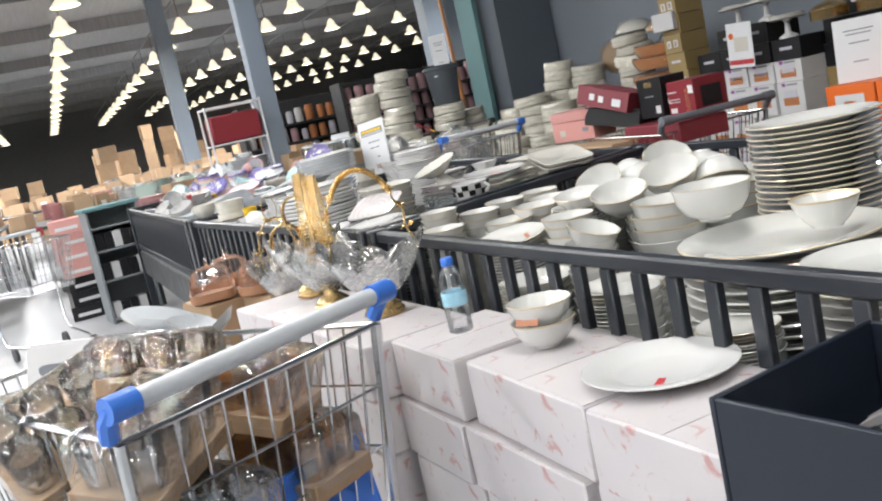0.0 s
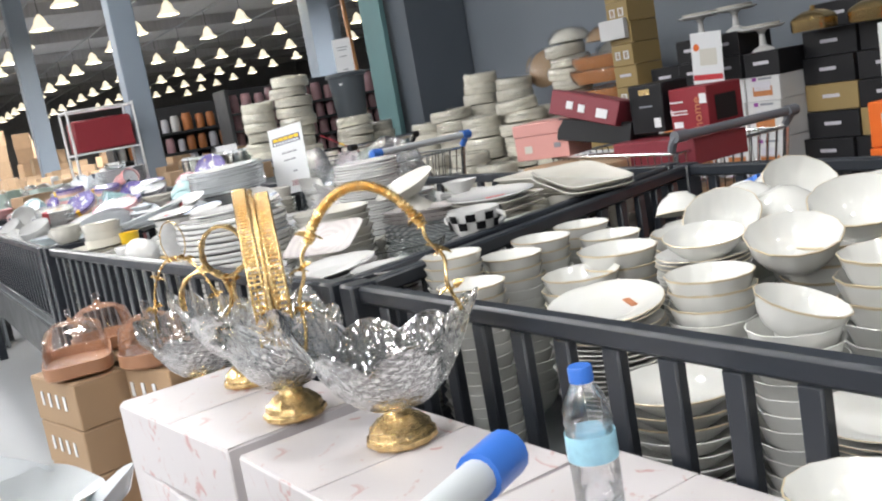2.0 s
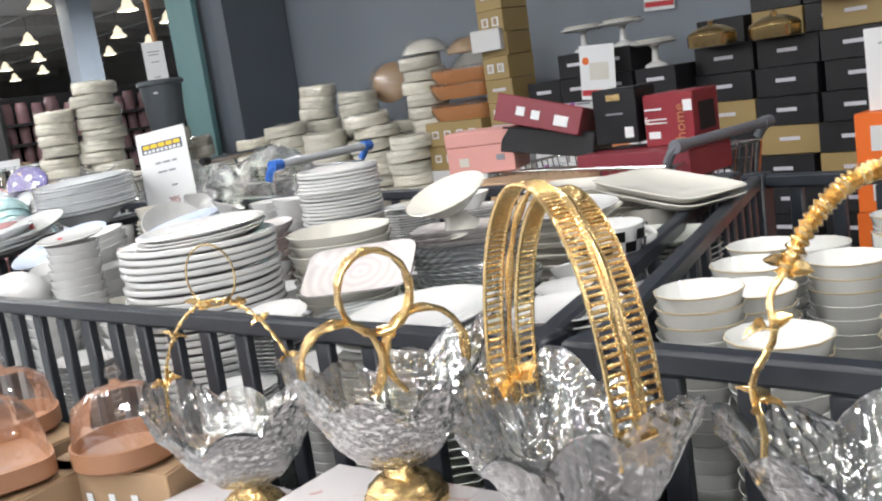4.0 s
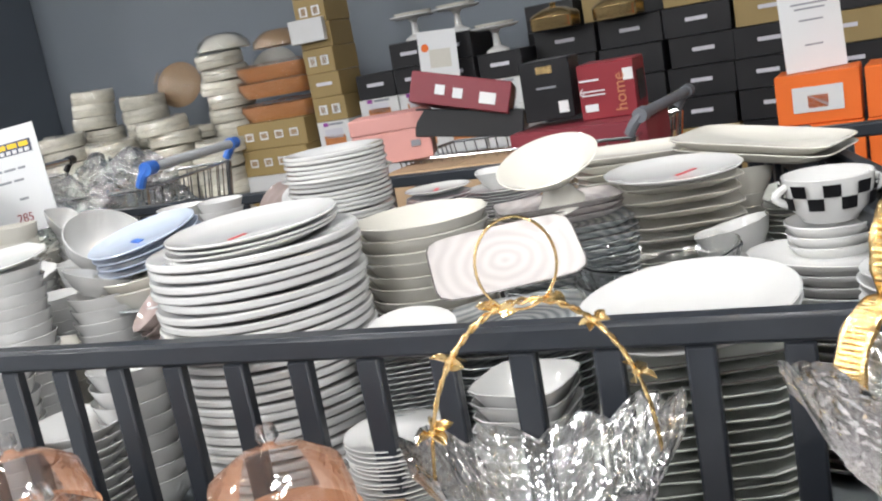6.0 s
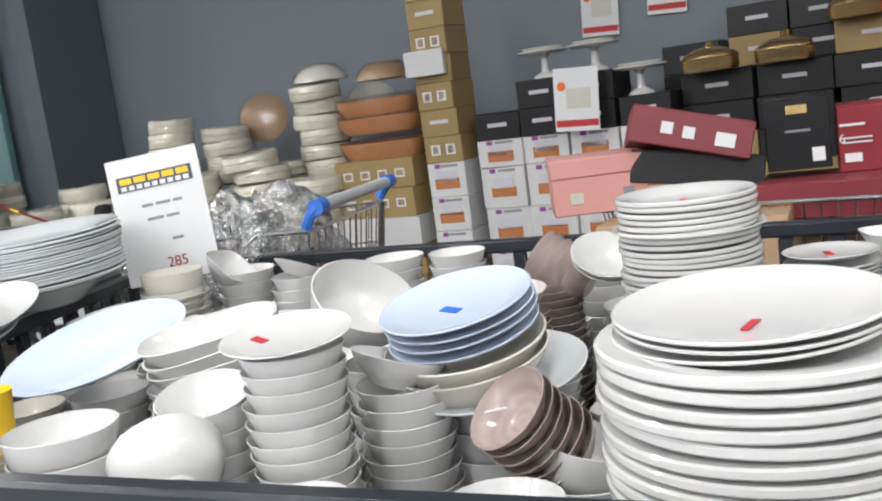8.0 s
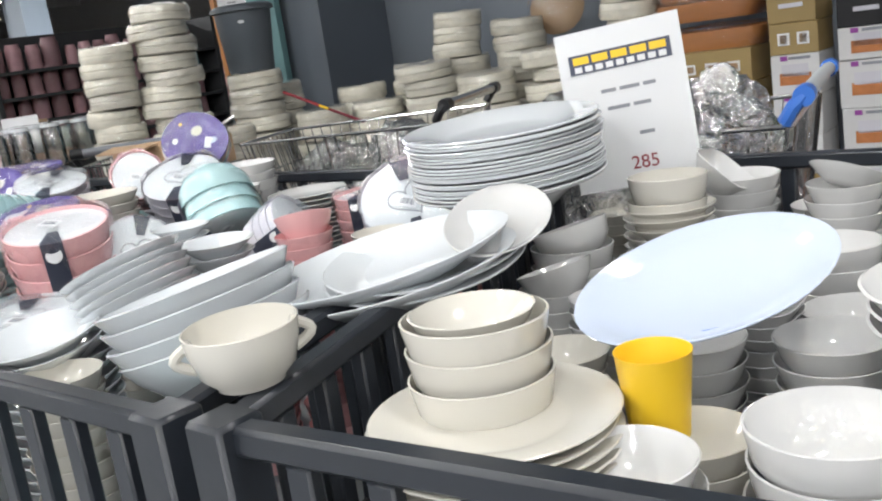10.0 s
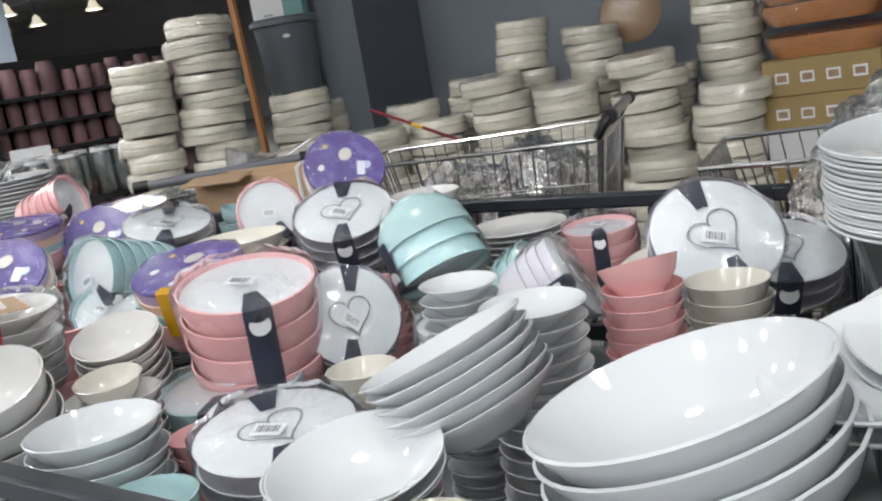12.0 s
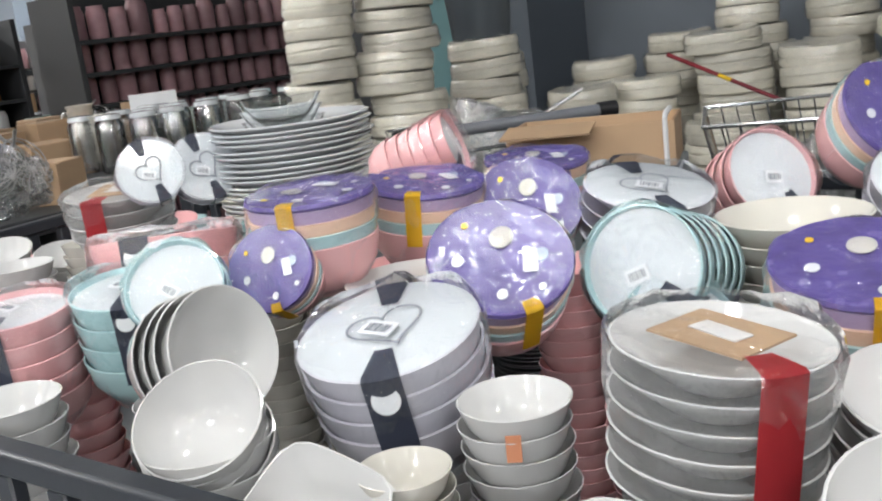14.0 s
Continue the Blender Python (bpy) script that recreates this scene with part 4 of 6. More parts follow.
ware_set(1.988, 7.407, 1.10, 0.11, "pink", 6, (70, -20), 30)
ware_set(1.40, 7.42, 1.03, 0.115, "teal", 6, (30, -46), 0)
ware_set(1.46, 7.60, 1.0, 0.16, "teal", 4, (6, -6), 0)
ware_set(1.51, 7.367, 1.02, 0.11, "purple", 4, (20, -60), 0)
ware_set(1.639, 7.746, 1.02, 0.235, "pink", 5, (4, -10), 200)
ware_set(1.36, 7.72, 0.99, 0.15, "pink", 5, (4, -6), 10)
ware_set(1.78, 7.94, 1.10, 0.12, "heart", 3, (50, -60), 0, deep=False)
ware_set(1.87, 7.90, 1.09, 0.13, "heart", 3, (60, -50), 0, deep=False)
ware_set(1.80, 8.08, 1.06, 0.20, "tan", 4, (2, -4), 20, deep=False)
ware_set(1.98, 6.06, 0.92, 0.15, "heart", 4, (60, 10), 20)
ware_set(2.06, 6.16, 0.90, 0.14, "teal", 4, (50, 20), 0)
ware_set(1.80, 6.38, 0.90, 0.17, "heart", 4, (30, -60), 30)
ware_set(1.93, 6.22, 0.86, 0.21, "heart", 5, (0, 0), 10)
ware_set(1.43, 6.18, 0.885, 0.195, "heart", 3, (6, -6), 0, deep=False)
ware_set(1.50, 5.66, 0.85, 0.16, "teal", 3, (8, -30), 60)
ware_set(1.705, 6.92, 0.93, 0.13, "teal", 4, (20, -30), 0)
stack("wide_bowl", 1.44, 5.65, 0.985, 0.275, COOL, lean=(-14, -4), count=4, pitch=0.085, rng=rng)
stack("plate", 1.66, 5.43, 0.975, 0.29, COOL, lean=(0, -8), count=2, rng=rng)
single("oval", 1.72, 5.34, 1.01, 0.22, WHITE, lean=(6, -14), turn=20)
sticker_on("oval", 1.72, 5.34, 1.01, 0.22, (6, -14, 20), 0.01, 0.02, 0.014, 0.05, -40, REDP)
soup = dish("soup_cup", 0.12, CREAM, pose(1.262, 5.33, 0.948, 2, -2, -34), "with two lug handles, on the rails")
for s in (-1, 1):
    bm = bmesh.new()
    tube(bm, [(s * (0.05 + 0.02 * math.sin(k * math.pi / 8)), 0, 0.024 + 0.03 * k / 8) for k in range(9)], 0.006, 8)
    part("handle", bm, CREAM, soup)
single("deep_plate", 1.522, 5.97, 0.975, 0.21, COOL, lean=(-22, -5), count=6, pitch=0.07)
stack("deep_plate", 1.72, 6.093, 0.985, 0.112, COOL, rng=rng, pitch=0.17)
stack("deep_plate", 1.70, 5.965, 0.965, 0.135, COOL, rng=rng, pitch=0.15)
stack("plate", 2.276, 6.343, 0.935, 0.20, WHITE, rng=rng, pitch=0.06)
stack("bowl", 2.162, 6.48, 0.97, 0.13, WHITE, rng=rng, pitch=0.17)
sticker(pose(2.13, 6.47, 0.974, 0, 0, 20), 0.05, 0.03, OBOX, label="orange and red maker's label on a wrapped bowl")
stack("bowl", 2.284, 6.572, 1.01, 0.15, WHITE, rng=rng, pitch=0.15)
stack("wide_bowl", 2.015, 6.877, 0.985, 0.21, CREAM, rng=rng)
stack("round_bowl", 1.299, 6.582, 0.97, 0.158, WHITE, lean=(14, -18), rng=rng, count=6)
stack("wide_bowl", 1.54, 6.641, 0.95, 0.142, WHITE, lean=(10, -14), rng=rng, count=6)
single("scallop_bowl", 1.455, 6.545, 0.915, 0.105, CREAM, lean=(4, -6))
stack("wide_bowl", 1.44, 6.53, 0.895, 0.145, WHITE, rng=rng)
stack("deep_plate", 1.395, 6.03, 0.875, 0.20, COOL, rng=rng)
single("deep_plate", 1.365, 5.99, 0.905, 0.19, COOL, lean=(2, -8), count=2)
stack("flat_plate", 2.03, 7.82, 1.155, 0.31, COOL, rng=rng, pitch=0.035, count=16, keep=16)
stack("plate", 2.03, 7.82, 0.99, 0.24, COOL, rng=rng)
single("square_bowl", 1.99, 7.80, 1.20, 0.13, GLASS, count=3, pitch=0.16)
single("flat_plate", 1.648, 7.25, 0.98, 0.19, WHITE)
stack("bowl", 1.648, 7.25, 0.965, 0.14, WHITE, rng=rng)
stack("bowl", 1.255, 7.22, 0.93, 0.13, WHITE, rng=rng)
single("round_bowl", 1.255, 7.22, 0.965, 0.13, WHITE, lean=(16, -34), count=4, pitch=0.12)
single("bowl", 1.337, 7.30, 1.01, 0.135, WHITE, lean=(55, -60), turn=30, count=4, pitch=0.15)
stack("bowl", 1.34, 7.36, 0.92, 0.12, WHITE, rng=rng)
stack("bowl", 1.415, 6.965, 0.945, 0.11, WHITE, rng=rng)
sticker(pose(1.366, 6.938, 0.918, 0, 0, -62) @ pose(0, 0, 0, 76, 0, 0), 0.014, 0.024, COPPER, label="copper maker's sticker on a bowl")
stack("bowl", 1.31, 7.02, 0.91, 0.09, CREAM, rng=rng)
stack("square_bowl", 1.235, 6.93, 0.885, 0.12, WHITE, rng=rng)
single("square_bowl", 1.23, 7.06, 0.91, 0.12, WHITE, lean=(20, -30), count=3)
stack("scallop_bowl", 1.27, 6.80, 0.88, 0.115, WHITE, rng=rng)
single("scallop_bowl", 1.275, 6.805, 0.905, 0.115, WHITE, lean=(8, -12))
C_CORNERS = (C_F0, C_F1, C_B1, C_B0)
filler(C_CORNERS, (0.84, 0.95), [("bowl", 0.13, WHITE), ("plate", 0.18, COOL), ("wide_bowl", 0.16, COOL), ("bowl", 0.11, PINKP), ("round_bowl", 0.13, TEALP), ("deep_plate", 0.17, GREYP), ("bowl", 0.12, CREAM), ("plate", 0.2, WHITE)], tries=2600)


# ---- in front of the near bin ----
def gift_box(name, m, w, d, h, material, label, prints=(), category="box", lid=0.0, group="", bevel=0.003):
    """A box with a closing flap line and printed fields; prints: face, centre u, v, width, height, material."""
    t = empty(name, m, label, category, group)
    part("body", box(w, d, h - lid - (0.001 if lid else 0), bevel), material, t)
    if lid:
        part("lid", box(w + 0.004, d + 0.004, lid, bevel), material, t, "", pose(0, 0, h - lid))
    else:
        part("flap", box(w - 0.006, d * 0.5 - 0.004, 0.0015, 0), material, t, "", pose(0, d * 0.25, h))
        part("flap", box(w - 0.006, d * 0.5 - 0.004, 0.0015, 0), material, t, "", pose(0, -d * 0.25, h))
    for face, u, v, pw, ph, pm in prints:
        if face == "front":
            pm_ = pose(u * w, -d / 2 - 0.0025, v * h - ph / 2, 0, 0, 0)
            bmx = box(pw, 0.0015, ph, 0)
        elif face == "side":
            pm_ = pose(-w / 2 - 0.0025, u * d, v * h - ph / 2, 0, 0, 0)
            bmx = box(0.0015, pw, ph, 0)
        else:
            pm_ = pose(u * w, v * d, h + 0.002)
            bmx = box(pw, ph, 0.0012, 0)
        part("print", bmx, pm, t, "", pm_)
    return t


BOX_Z = 0.79
row = random.Random(3)
# three columns of marbled boxes, top layer first in the plan
for cx, cy, w, d, turn in ((1.21, 2.56, 0.26, 0.44, 5), (1.285, 2.19, 0.24, 0.29, 3), (1.31, 1.83, 0.25, 0.40, 3), (1.325, 1.45, 0.25, 0.34, 2), (1.155, 3.05, 0.26, 0.46, 6), (1.165, 3.47, 0.22, 0.34, 5)):
    z, k = (BOX_Z - 0.085 if cy > 3.3 else BOX_Z), 0
    while z > 0.03:
        h = 0.125 if z > 0.2 else z
        gift_box("gift_box", pose(cx + row.uniform(-0.012, 0.012), cy + row.uniform(-0.015, 0.015), z - h + 0.003, 0, 0, turn + row.uniform(-2.5, 2.5)), w, d, h - 0.004, MARBLE,
                 "white marbled paper gift box with pink flecks, stacked", (), "box", 0.0, "marbled gift boxes")
        z -= h
        k += 1

# water bottle
bt = empty("water_bottle", pose(1.277, 2.222, BOX_Z + 0.002) @ Matrix.Scale(0.9, 4), "small clear water bottle with a blue cap, almost full", "bottle")
bp = [(0, 0.004), (0.022, 0.0), (0.028, 0.004), (0.029, 0.02), (0.0275, 0.024), (0.029, 0.028), (0.029, 0.06), (0.0275, 0.063), (0.029, 0.066), (0.0285, 0.098), (0.0265, 0.104), (0.029, 0.11), (0.027, 0.118), (0.028, 0.124), (0.022, 0.142), (0.013, 0.156), (0.0125, 0.168), (0, 0.168)]
part("bottle_body", lathe(bp, 28), CLEARP, bt, "clear ribbed plastic body").visible_shadow = False
part("label_band", lathe([(0.0296, 0.066), (0.0299, 0.067), (0.0299, 0.097), (0.0296, 0.098)], 28), mat("pale_blue_label", (0.35, 0.62, 0.85), 0.4, vary=0.4, scale=45), bt, "pale blue paper label")
part("cap", lathe([(0, 0.176), (0.013, 0.176), (0.0145, 0.173), (0.0145, 0.158), (0.013, 0.157)], 24), BLUEP, bt, "bright blue screw cap")

# bowls and a plate on the boxes
for i in range(2):
    dish("scallop_bowl", 0.12, GWHITE, pose(1.325, 1.94, BOX_Z + 0.003 + i * 0.036, 0, 0, 20 * i), "standing on marbled boxes")
sticker(pose(1.281, 1.913, BOX_Z + 0.062, 0, 0, -56) @ pose(0, 0, 0, 62, 0, 0), 0.045, 0.012, COPPER, label="copper maker's sticker on a bowl")
dish("plate", 0.24, WHITE, pose(1.345, 1.62, BOX_Z + 0.003, 0, 0, 0), "lying on marbled boxes")
sticker(pose(1.31, 1.575, BOX_Z + 0.0095, 0, 0, 40), 0.035, 0.011, REDP)

# open dark box with wrapped cutlery
db = empty("open_box", pose(1.32, 1.09, BOX_Z - 0.06, 0, 0, 9), "open black cardboard box filled with wrapped cutlery", "box")
for x, y, w, d in ((0, 0.176, 0.28, 0.008), (0, -0.176, 0.28, 0.008), (0.136, 0, 0.008, 0.343), (-0.136, 0, 0.008, 0.343)):
    part("side_wall", box(w, d, 0.17, 0.002), NBOX, db, "", pose(x, y, 0))
part("base", box(0.263, 0.343, 0.008, 0.0), NBOX, db)
for k in range(16):
    pk = empty("cutlery_pack", db.matrix_world @ pose(row.uniform(-0.03, 0.03), row.uniform(-0.07, 0.07), 0.045 + 0.0065 * k, row.uniform(-5, 5), row.uniform(-5, 5), row.uniform(-25, 25)), "clear wrapped pack of steel cutlery", "cutlery", "wrapped cutlery")
    bm = bmesh.new()
    for j in range(4):
        tube(bm, [(-0.09 + 0.022 * i, (j - 1.5) * 0.012, 0.002 * math.sin(i)) for i in range(9)], lambda s: 0.003 + 0.005 * (s > 0.8) , 6)
    part("cutlery", bm, TIN, pk)
    wrapo = part("wrap", crumple(box(0.21, 0.06, 0.014, 0.003, None, (0, 0, -0.006)), 0.004, 30, k), FILM, pk, "clear wrap")
    wrapo.visible_shadow = False
gift_box("storage_box", pose(1.32, 1.09, 0.0, 0, 0, 9), 0.27, 0.35, BOX_Z - 0.064, NBOX, "black cardboard box under an open box", (), "box")


# glass baskets with gold handles
def ribbon(bm, pts, width, rungs, r=0.0018):
    """A pierced gold band: two beaded edges with rungs between them."""
    pts = [Vector(p) for p in pts]
    n = len(pts) - 1
    off = Vector((0, width / 2, 0))
    for s in (-1, 1):
        tube(bm, [p + off * s for p in pts], lambda u: r * (1.15 + 0.3 * math.sin(u * rungs * math.tau)), 6)
    for k in range(rungs):
        u = (k + 0.5) / rungs * n
        i = min(int(u), n - 1)
        p = pts[i].lerp(pts[i + 1], u - i)
        bar(bm, p - off, p + off, r * 1.1, 6)
    return bm


def sprig(t, p, spin, size, n=4):
    """A cluster of small folded metal leaves."""
    for k in range(n):
        bm = bmesh.new()
        mid = [bm.verts.new((0, size * y, size * z)) for y, z in ((0, 0), (0.5, 0.12), (1.0, 0.02))]
        for s in (-1, 1):
            w = [bm.verts.new((s * size * 0.32, size * 0.38, size * 0.24)), bm.verts.new((s * size * 0.24, size * 0.7, size * 0.2))]
            bm.faces.new((mid[0], mid[1], w[0]))
            bm.faces.new((mid[1], mid[2], w[1], w[0]))
        bmesh.ops.recalc_face_normals(bm, faces=bm.faces[:])
        bmesh.ops.solidify(bm, geom=bm.faces[:], thickness=0.0012)
        part("leaf", bm, GOLD, t, "gold metal leaf", pose(*p, 25 * (k % 3) - 15, 20 * k, spin + 360 * k / n))


def cut_bowl(r):
    prof, rows = [], 22
    curve = [(0.12, 0.048), (0.36, 0.054), (0.58, 0.076), (0.76, 0.104), (0.9, 0.130), (1.05, 0.150)]
    for k in range(rows + 1):
        u = k / rows * (len(curve) - 1)
        i = min(int(u), len(curve) - 2)
        f = u - i
        prof.append((r * (curve[i][0] + (curve[i + 1][0] - curve[i][0]) * f), curve[i][1] + (curve[i + 1][1] - curve[i][1]) * f))
    inner = [(q - 0.005, z + 0.004) for q, z in prof[::-1]]
    bm = lathe([(0, 0.048)] + prof + inner + [(0, 0.056)], 160, lambda a: ((1.14 + 0.045 * abs(math.cos(5 * a))), (0.88 + 0.045 * abs(math.cos(5 * a)))), lambda a, q: 0.022 * math.cos(2 * a) * (q / r) ** 3 + 0.018 * abs(math.cos(5 * a)) * (q / r) ** 5)
    for v in bm.verts:
        q = math.hypot(v.co.x, v.co.y)
        if q > r * 0.3:
            a, u = math.atan2(v.co.y, v.co.x), q / r
            fan = max(0.0, math.cos(5 * a)) if u > 0.8 else 0
            cut = min(abs(math.sin(20 * a + 16 * u)), abs(math.sin(20 * a - 16 * u)))
            depth = 0.0038 * cut if not fan else 0.003 * abs(math.sin(40 * a))
            v.co.x += v.co.x / q * depth
            v.co.y += v.co.y / q * depth
    return bm


def glass_basket(m, d, handle_h, style):
    words = {"band": "a tall pierced gold band handle", "ring": "gold hooped ring handle", "wreath": "beaded gold wreath handle and leaves", "stem": "thin twisted gold stem handle"}[style]
    t = empty("glass_basket", m, f"scalloped cut glass basket with {words}", "basket", "glass baskets with gold handles")
    part("foot", lathe([(0, 0.0), (0.046, 0.0), (0.05, 0.004), (0.049, 0.010), (0.045, 0.013), (0.043, 0.022), (0.038, 0.026), (0.03, 0.034), (0.02, 0.038), (0.016, 0.05), (0, 0.05)], 48, wavy(12, 0.03)), GOLD, t, "gold embossed foot")
    r = d / 2
    part("bowl", cut_bowl(r), CUTGLASS, t, "clear cut glass bowl with a scalloped rim")
    z0, n = 0.14, 60
    arch = [Vector((r * 1.0 * math.cos(math.pi * k / n) * (1 - 0.1 * math.sin(math.pi * k / n)), 0, z0 + handle_h * math.sin(math.pi * k / n) ** 0.8)) for k in range(n + 1)]
    bm = bmesh.new()
    if style == "band":
        ribbon(bm, [p + Vector((0, 0.016, 0)) for p in arch], 0.018, 90)
        ribbon(bm, [p * 0.97 + Vector((0, -0.016, 0.0)) for p in arch], 0.018, 90)
        tube(bm, [p * 0.985 for p in arch], lambda u: 0.0035 + 0.0012 * math.sin(u * 420), 8)
        part("handle", bm, GOLD, t, "pierced double gold band handle")
        for q in (-1, 1):
            sprig(t, (q * r * 0.99, 0.0, z0 + 0.02), 40 * q, 0.03, 5)
    elif style == "ring":
        for q in (-1, 1):
            pts = []
            for k in range(41):
                a = math.pi * (1.0 - 1.28 * k / 40)
                pts.append((q * (-0.5 * r + 0.48 * r * math.cos(a)) + 0, 0, z0 + 0.03 + (handle_h * 0.45) * math.sin(a) + (-0.02 if k == 0 else 0)))
            ribbon(bm, pts, 0.020, 46, 0.0026)
        part("handle", bm, GOLD, t, "curled gold band")
        bm = bmesh.new()
        rz = z0 + handle_h * 0.47 + 0.055
        ribbon(bm, [(0.040 * math.cos(k * math.tau / 40) , 0, rz + 0.046 * math.sin(k * math.tau / 40)) for k in range(41)], 0.020, 52, 0.0026)
        part("ring", bm, GOLD, t, "pierced gold ring")
        sprig(t, (0.0, 0.0, rz - 0.05), 0, 0.02, 4)
    elif style == "wreath":
        tube(bm, [arch[k // 4].lerp(arch[min(k // 4 + 1, n)], (k % 4) / 4) for k in range(4 * 13, 4 * 47)], lambda u: 0.0068 + 0.0016 * math.sin(u * 260), 12)
        part("handle", bm, GOLD, t, "beaded gold arch")
        for rng_ in (range(0, 15), range(46, n + 1)):
            bm = bmesh.new()
            tube(bm, [arch[k] + Vector((0.004 * math.sin(k), 0.004 * math.cos(k * 0.8), 0)) for k in rng_], 0.0028, 7)
            part("stem", bm, GOLD, t, "thin gold stem")
        for k in (4, 9, 14, 46, 51, 56):
            sprig(t, arch[k], 30 * k, 0.020, 4)
    else:
        for ph in (0, math.pi):
            tube(bm, [p + Vector((0, 0.0025 * math.cos(k * 1.3 + ph), 0.0025 * math.sin(k * 1.3 + ph))) for k, p in enumerate(arch)], 0.0017, 6)
        part("handle", bm, GOLD, t, "twisted gold stem")
        bm = bmesh.new()
        tube(bm, [(0.036 * math.sin(k * math.tau / 30), 0, z0 + handle_h + 0.034 - 0.042 * math.cos(k * math.tau / 30)) for k in range(31)], 0.0014, 6)
        part("wire_loop", bm, GOLD, t, "thin gold wire loop")
        for k, size in ((8, 0.022), (17, 0.018), (25, 0.024), (35, 0.024), (46, 0.022), (55, 0.026)):
            sprig(t, arch[k], 30 * k, size * 0.85, 4)
            part("flower_centre", lathe([(0, 0.006), (0.004, 0.004), (0.005, 0), (0, -0.002)], 12), GOLD, t, "", pose(*arch[k]))
    return t


glass_basket(pose(1.185, 2.86, BOX_Z + 0.003, 0, 0, 70), 0.21, 0.225, "band")
glass_basket(pose(1.24, 2.60, BOX_Z + 0.003, 0, 0, -40), 0.22, 0.215, "wreath")
glass_basket(pose(1.205, 3.13, BOX_Z + 0.003, 0, 0, -30), 0.19, 0.11, "ring")
glass_basket(pose(1.195, 3.445, BOX_Z - 0.082, 0, 0, -62), 0.21, 0.165, "stem")
glass_basket(pose(1.98, 1.58, 0.815, 0, 0, -60), 0.22, 0.25, "wreath")


# tan trays with clear domes on brown boxes
def dome_tray(m, d, oblong):
    t = empty("domed_tray", m, "tan wooden tray under a clear dome with a knob", "cake dome", "domed trays")
    f = superform(5, 0.6) if oblong else None
    part("tray", lathe([(0, 0), (d * 0.46, 0), (d * 0.5, 0.006), (d * 0.5, 0.035), (d * 0.48, 0.035), (d * 0.47, 0.01), (0, 0.008)], 40, f), CLAY, t)
    part("dome", lathe([(d * 0.47, 0.034), (d * 0.465, 0.06), (d * 0.42, 0.092), (d * 0.25, 0.112), (0.012, 0.118), (0.006, 0.126), (0.013, 0.134), (0.010, 0.146), (0, 0.148)], 40, f), CLEARP, t, "clear dome with a knob").visible_shadow = False
    return t


for cx, cy, n, turn in ((1.19, 3.775, 5, 22), (1.02, 3.90, 5, 12), (1.12, 4.09, 5, 8)):
    for k in range(n):
        gift_box("gift_box", pose(cx, cy, BOX_Z - 0.045 - (k + 1) * 0.115, 0, 0, turn + row.uniform(-3, 3)), 0.16, 0.26, 0.112, KRAFT, "brown cardboard gift box, stacked",
                 [("side", -0.25 + 0.17 * j, 0.55, 0.012, 0.035, PAPER) for j in range(4)], "box", 0.0, "brown gift boxes")
dome_tray(pose(1.17, 3.745, BOX_Z - 0.041), 0.17, False)
dome_tray(pose(1.02, 3.91, BOX_Z - 0.041, 0, 0, 80), 0.27, True)
dome_tray(pose(1.12, 4.09, BOX_Z - 0.041), 0.17, False)


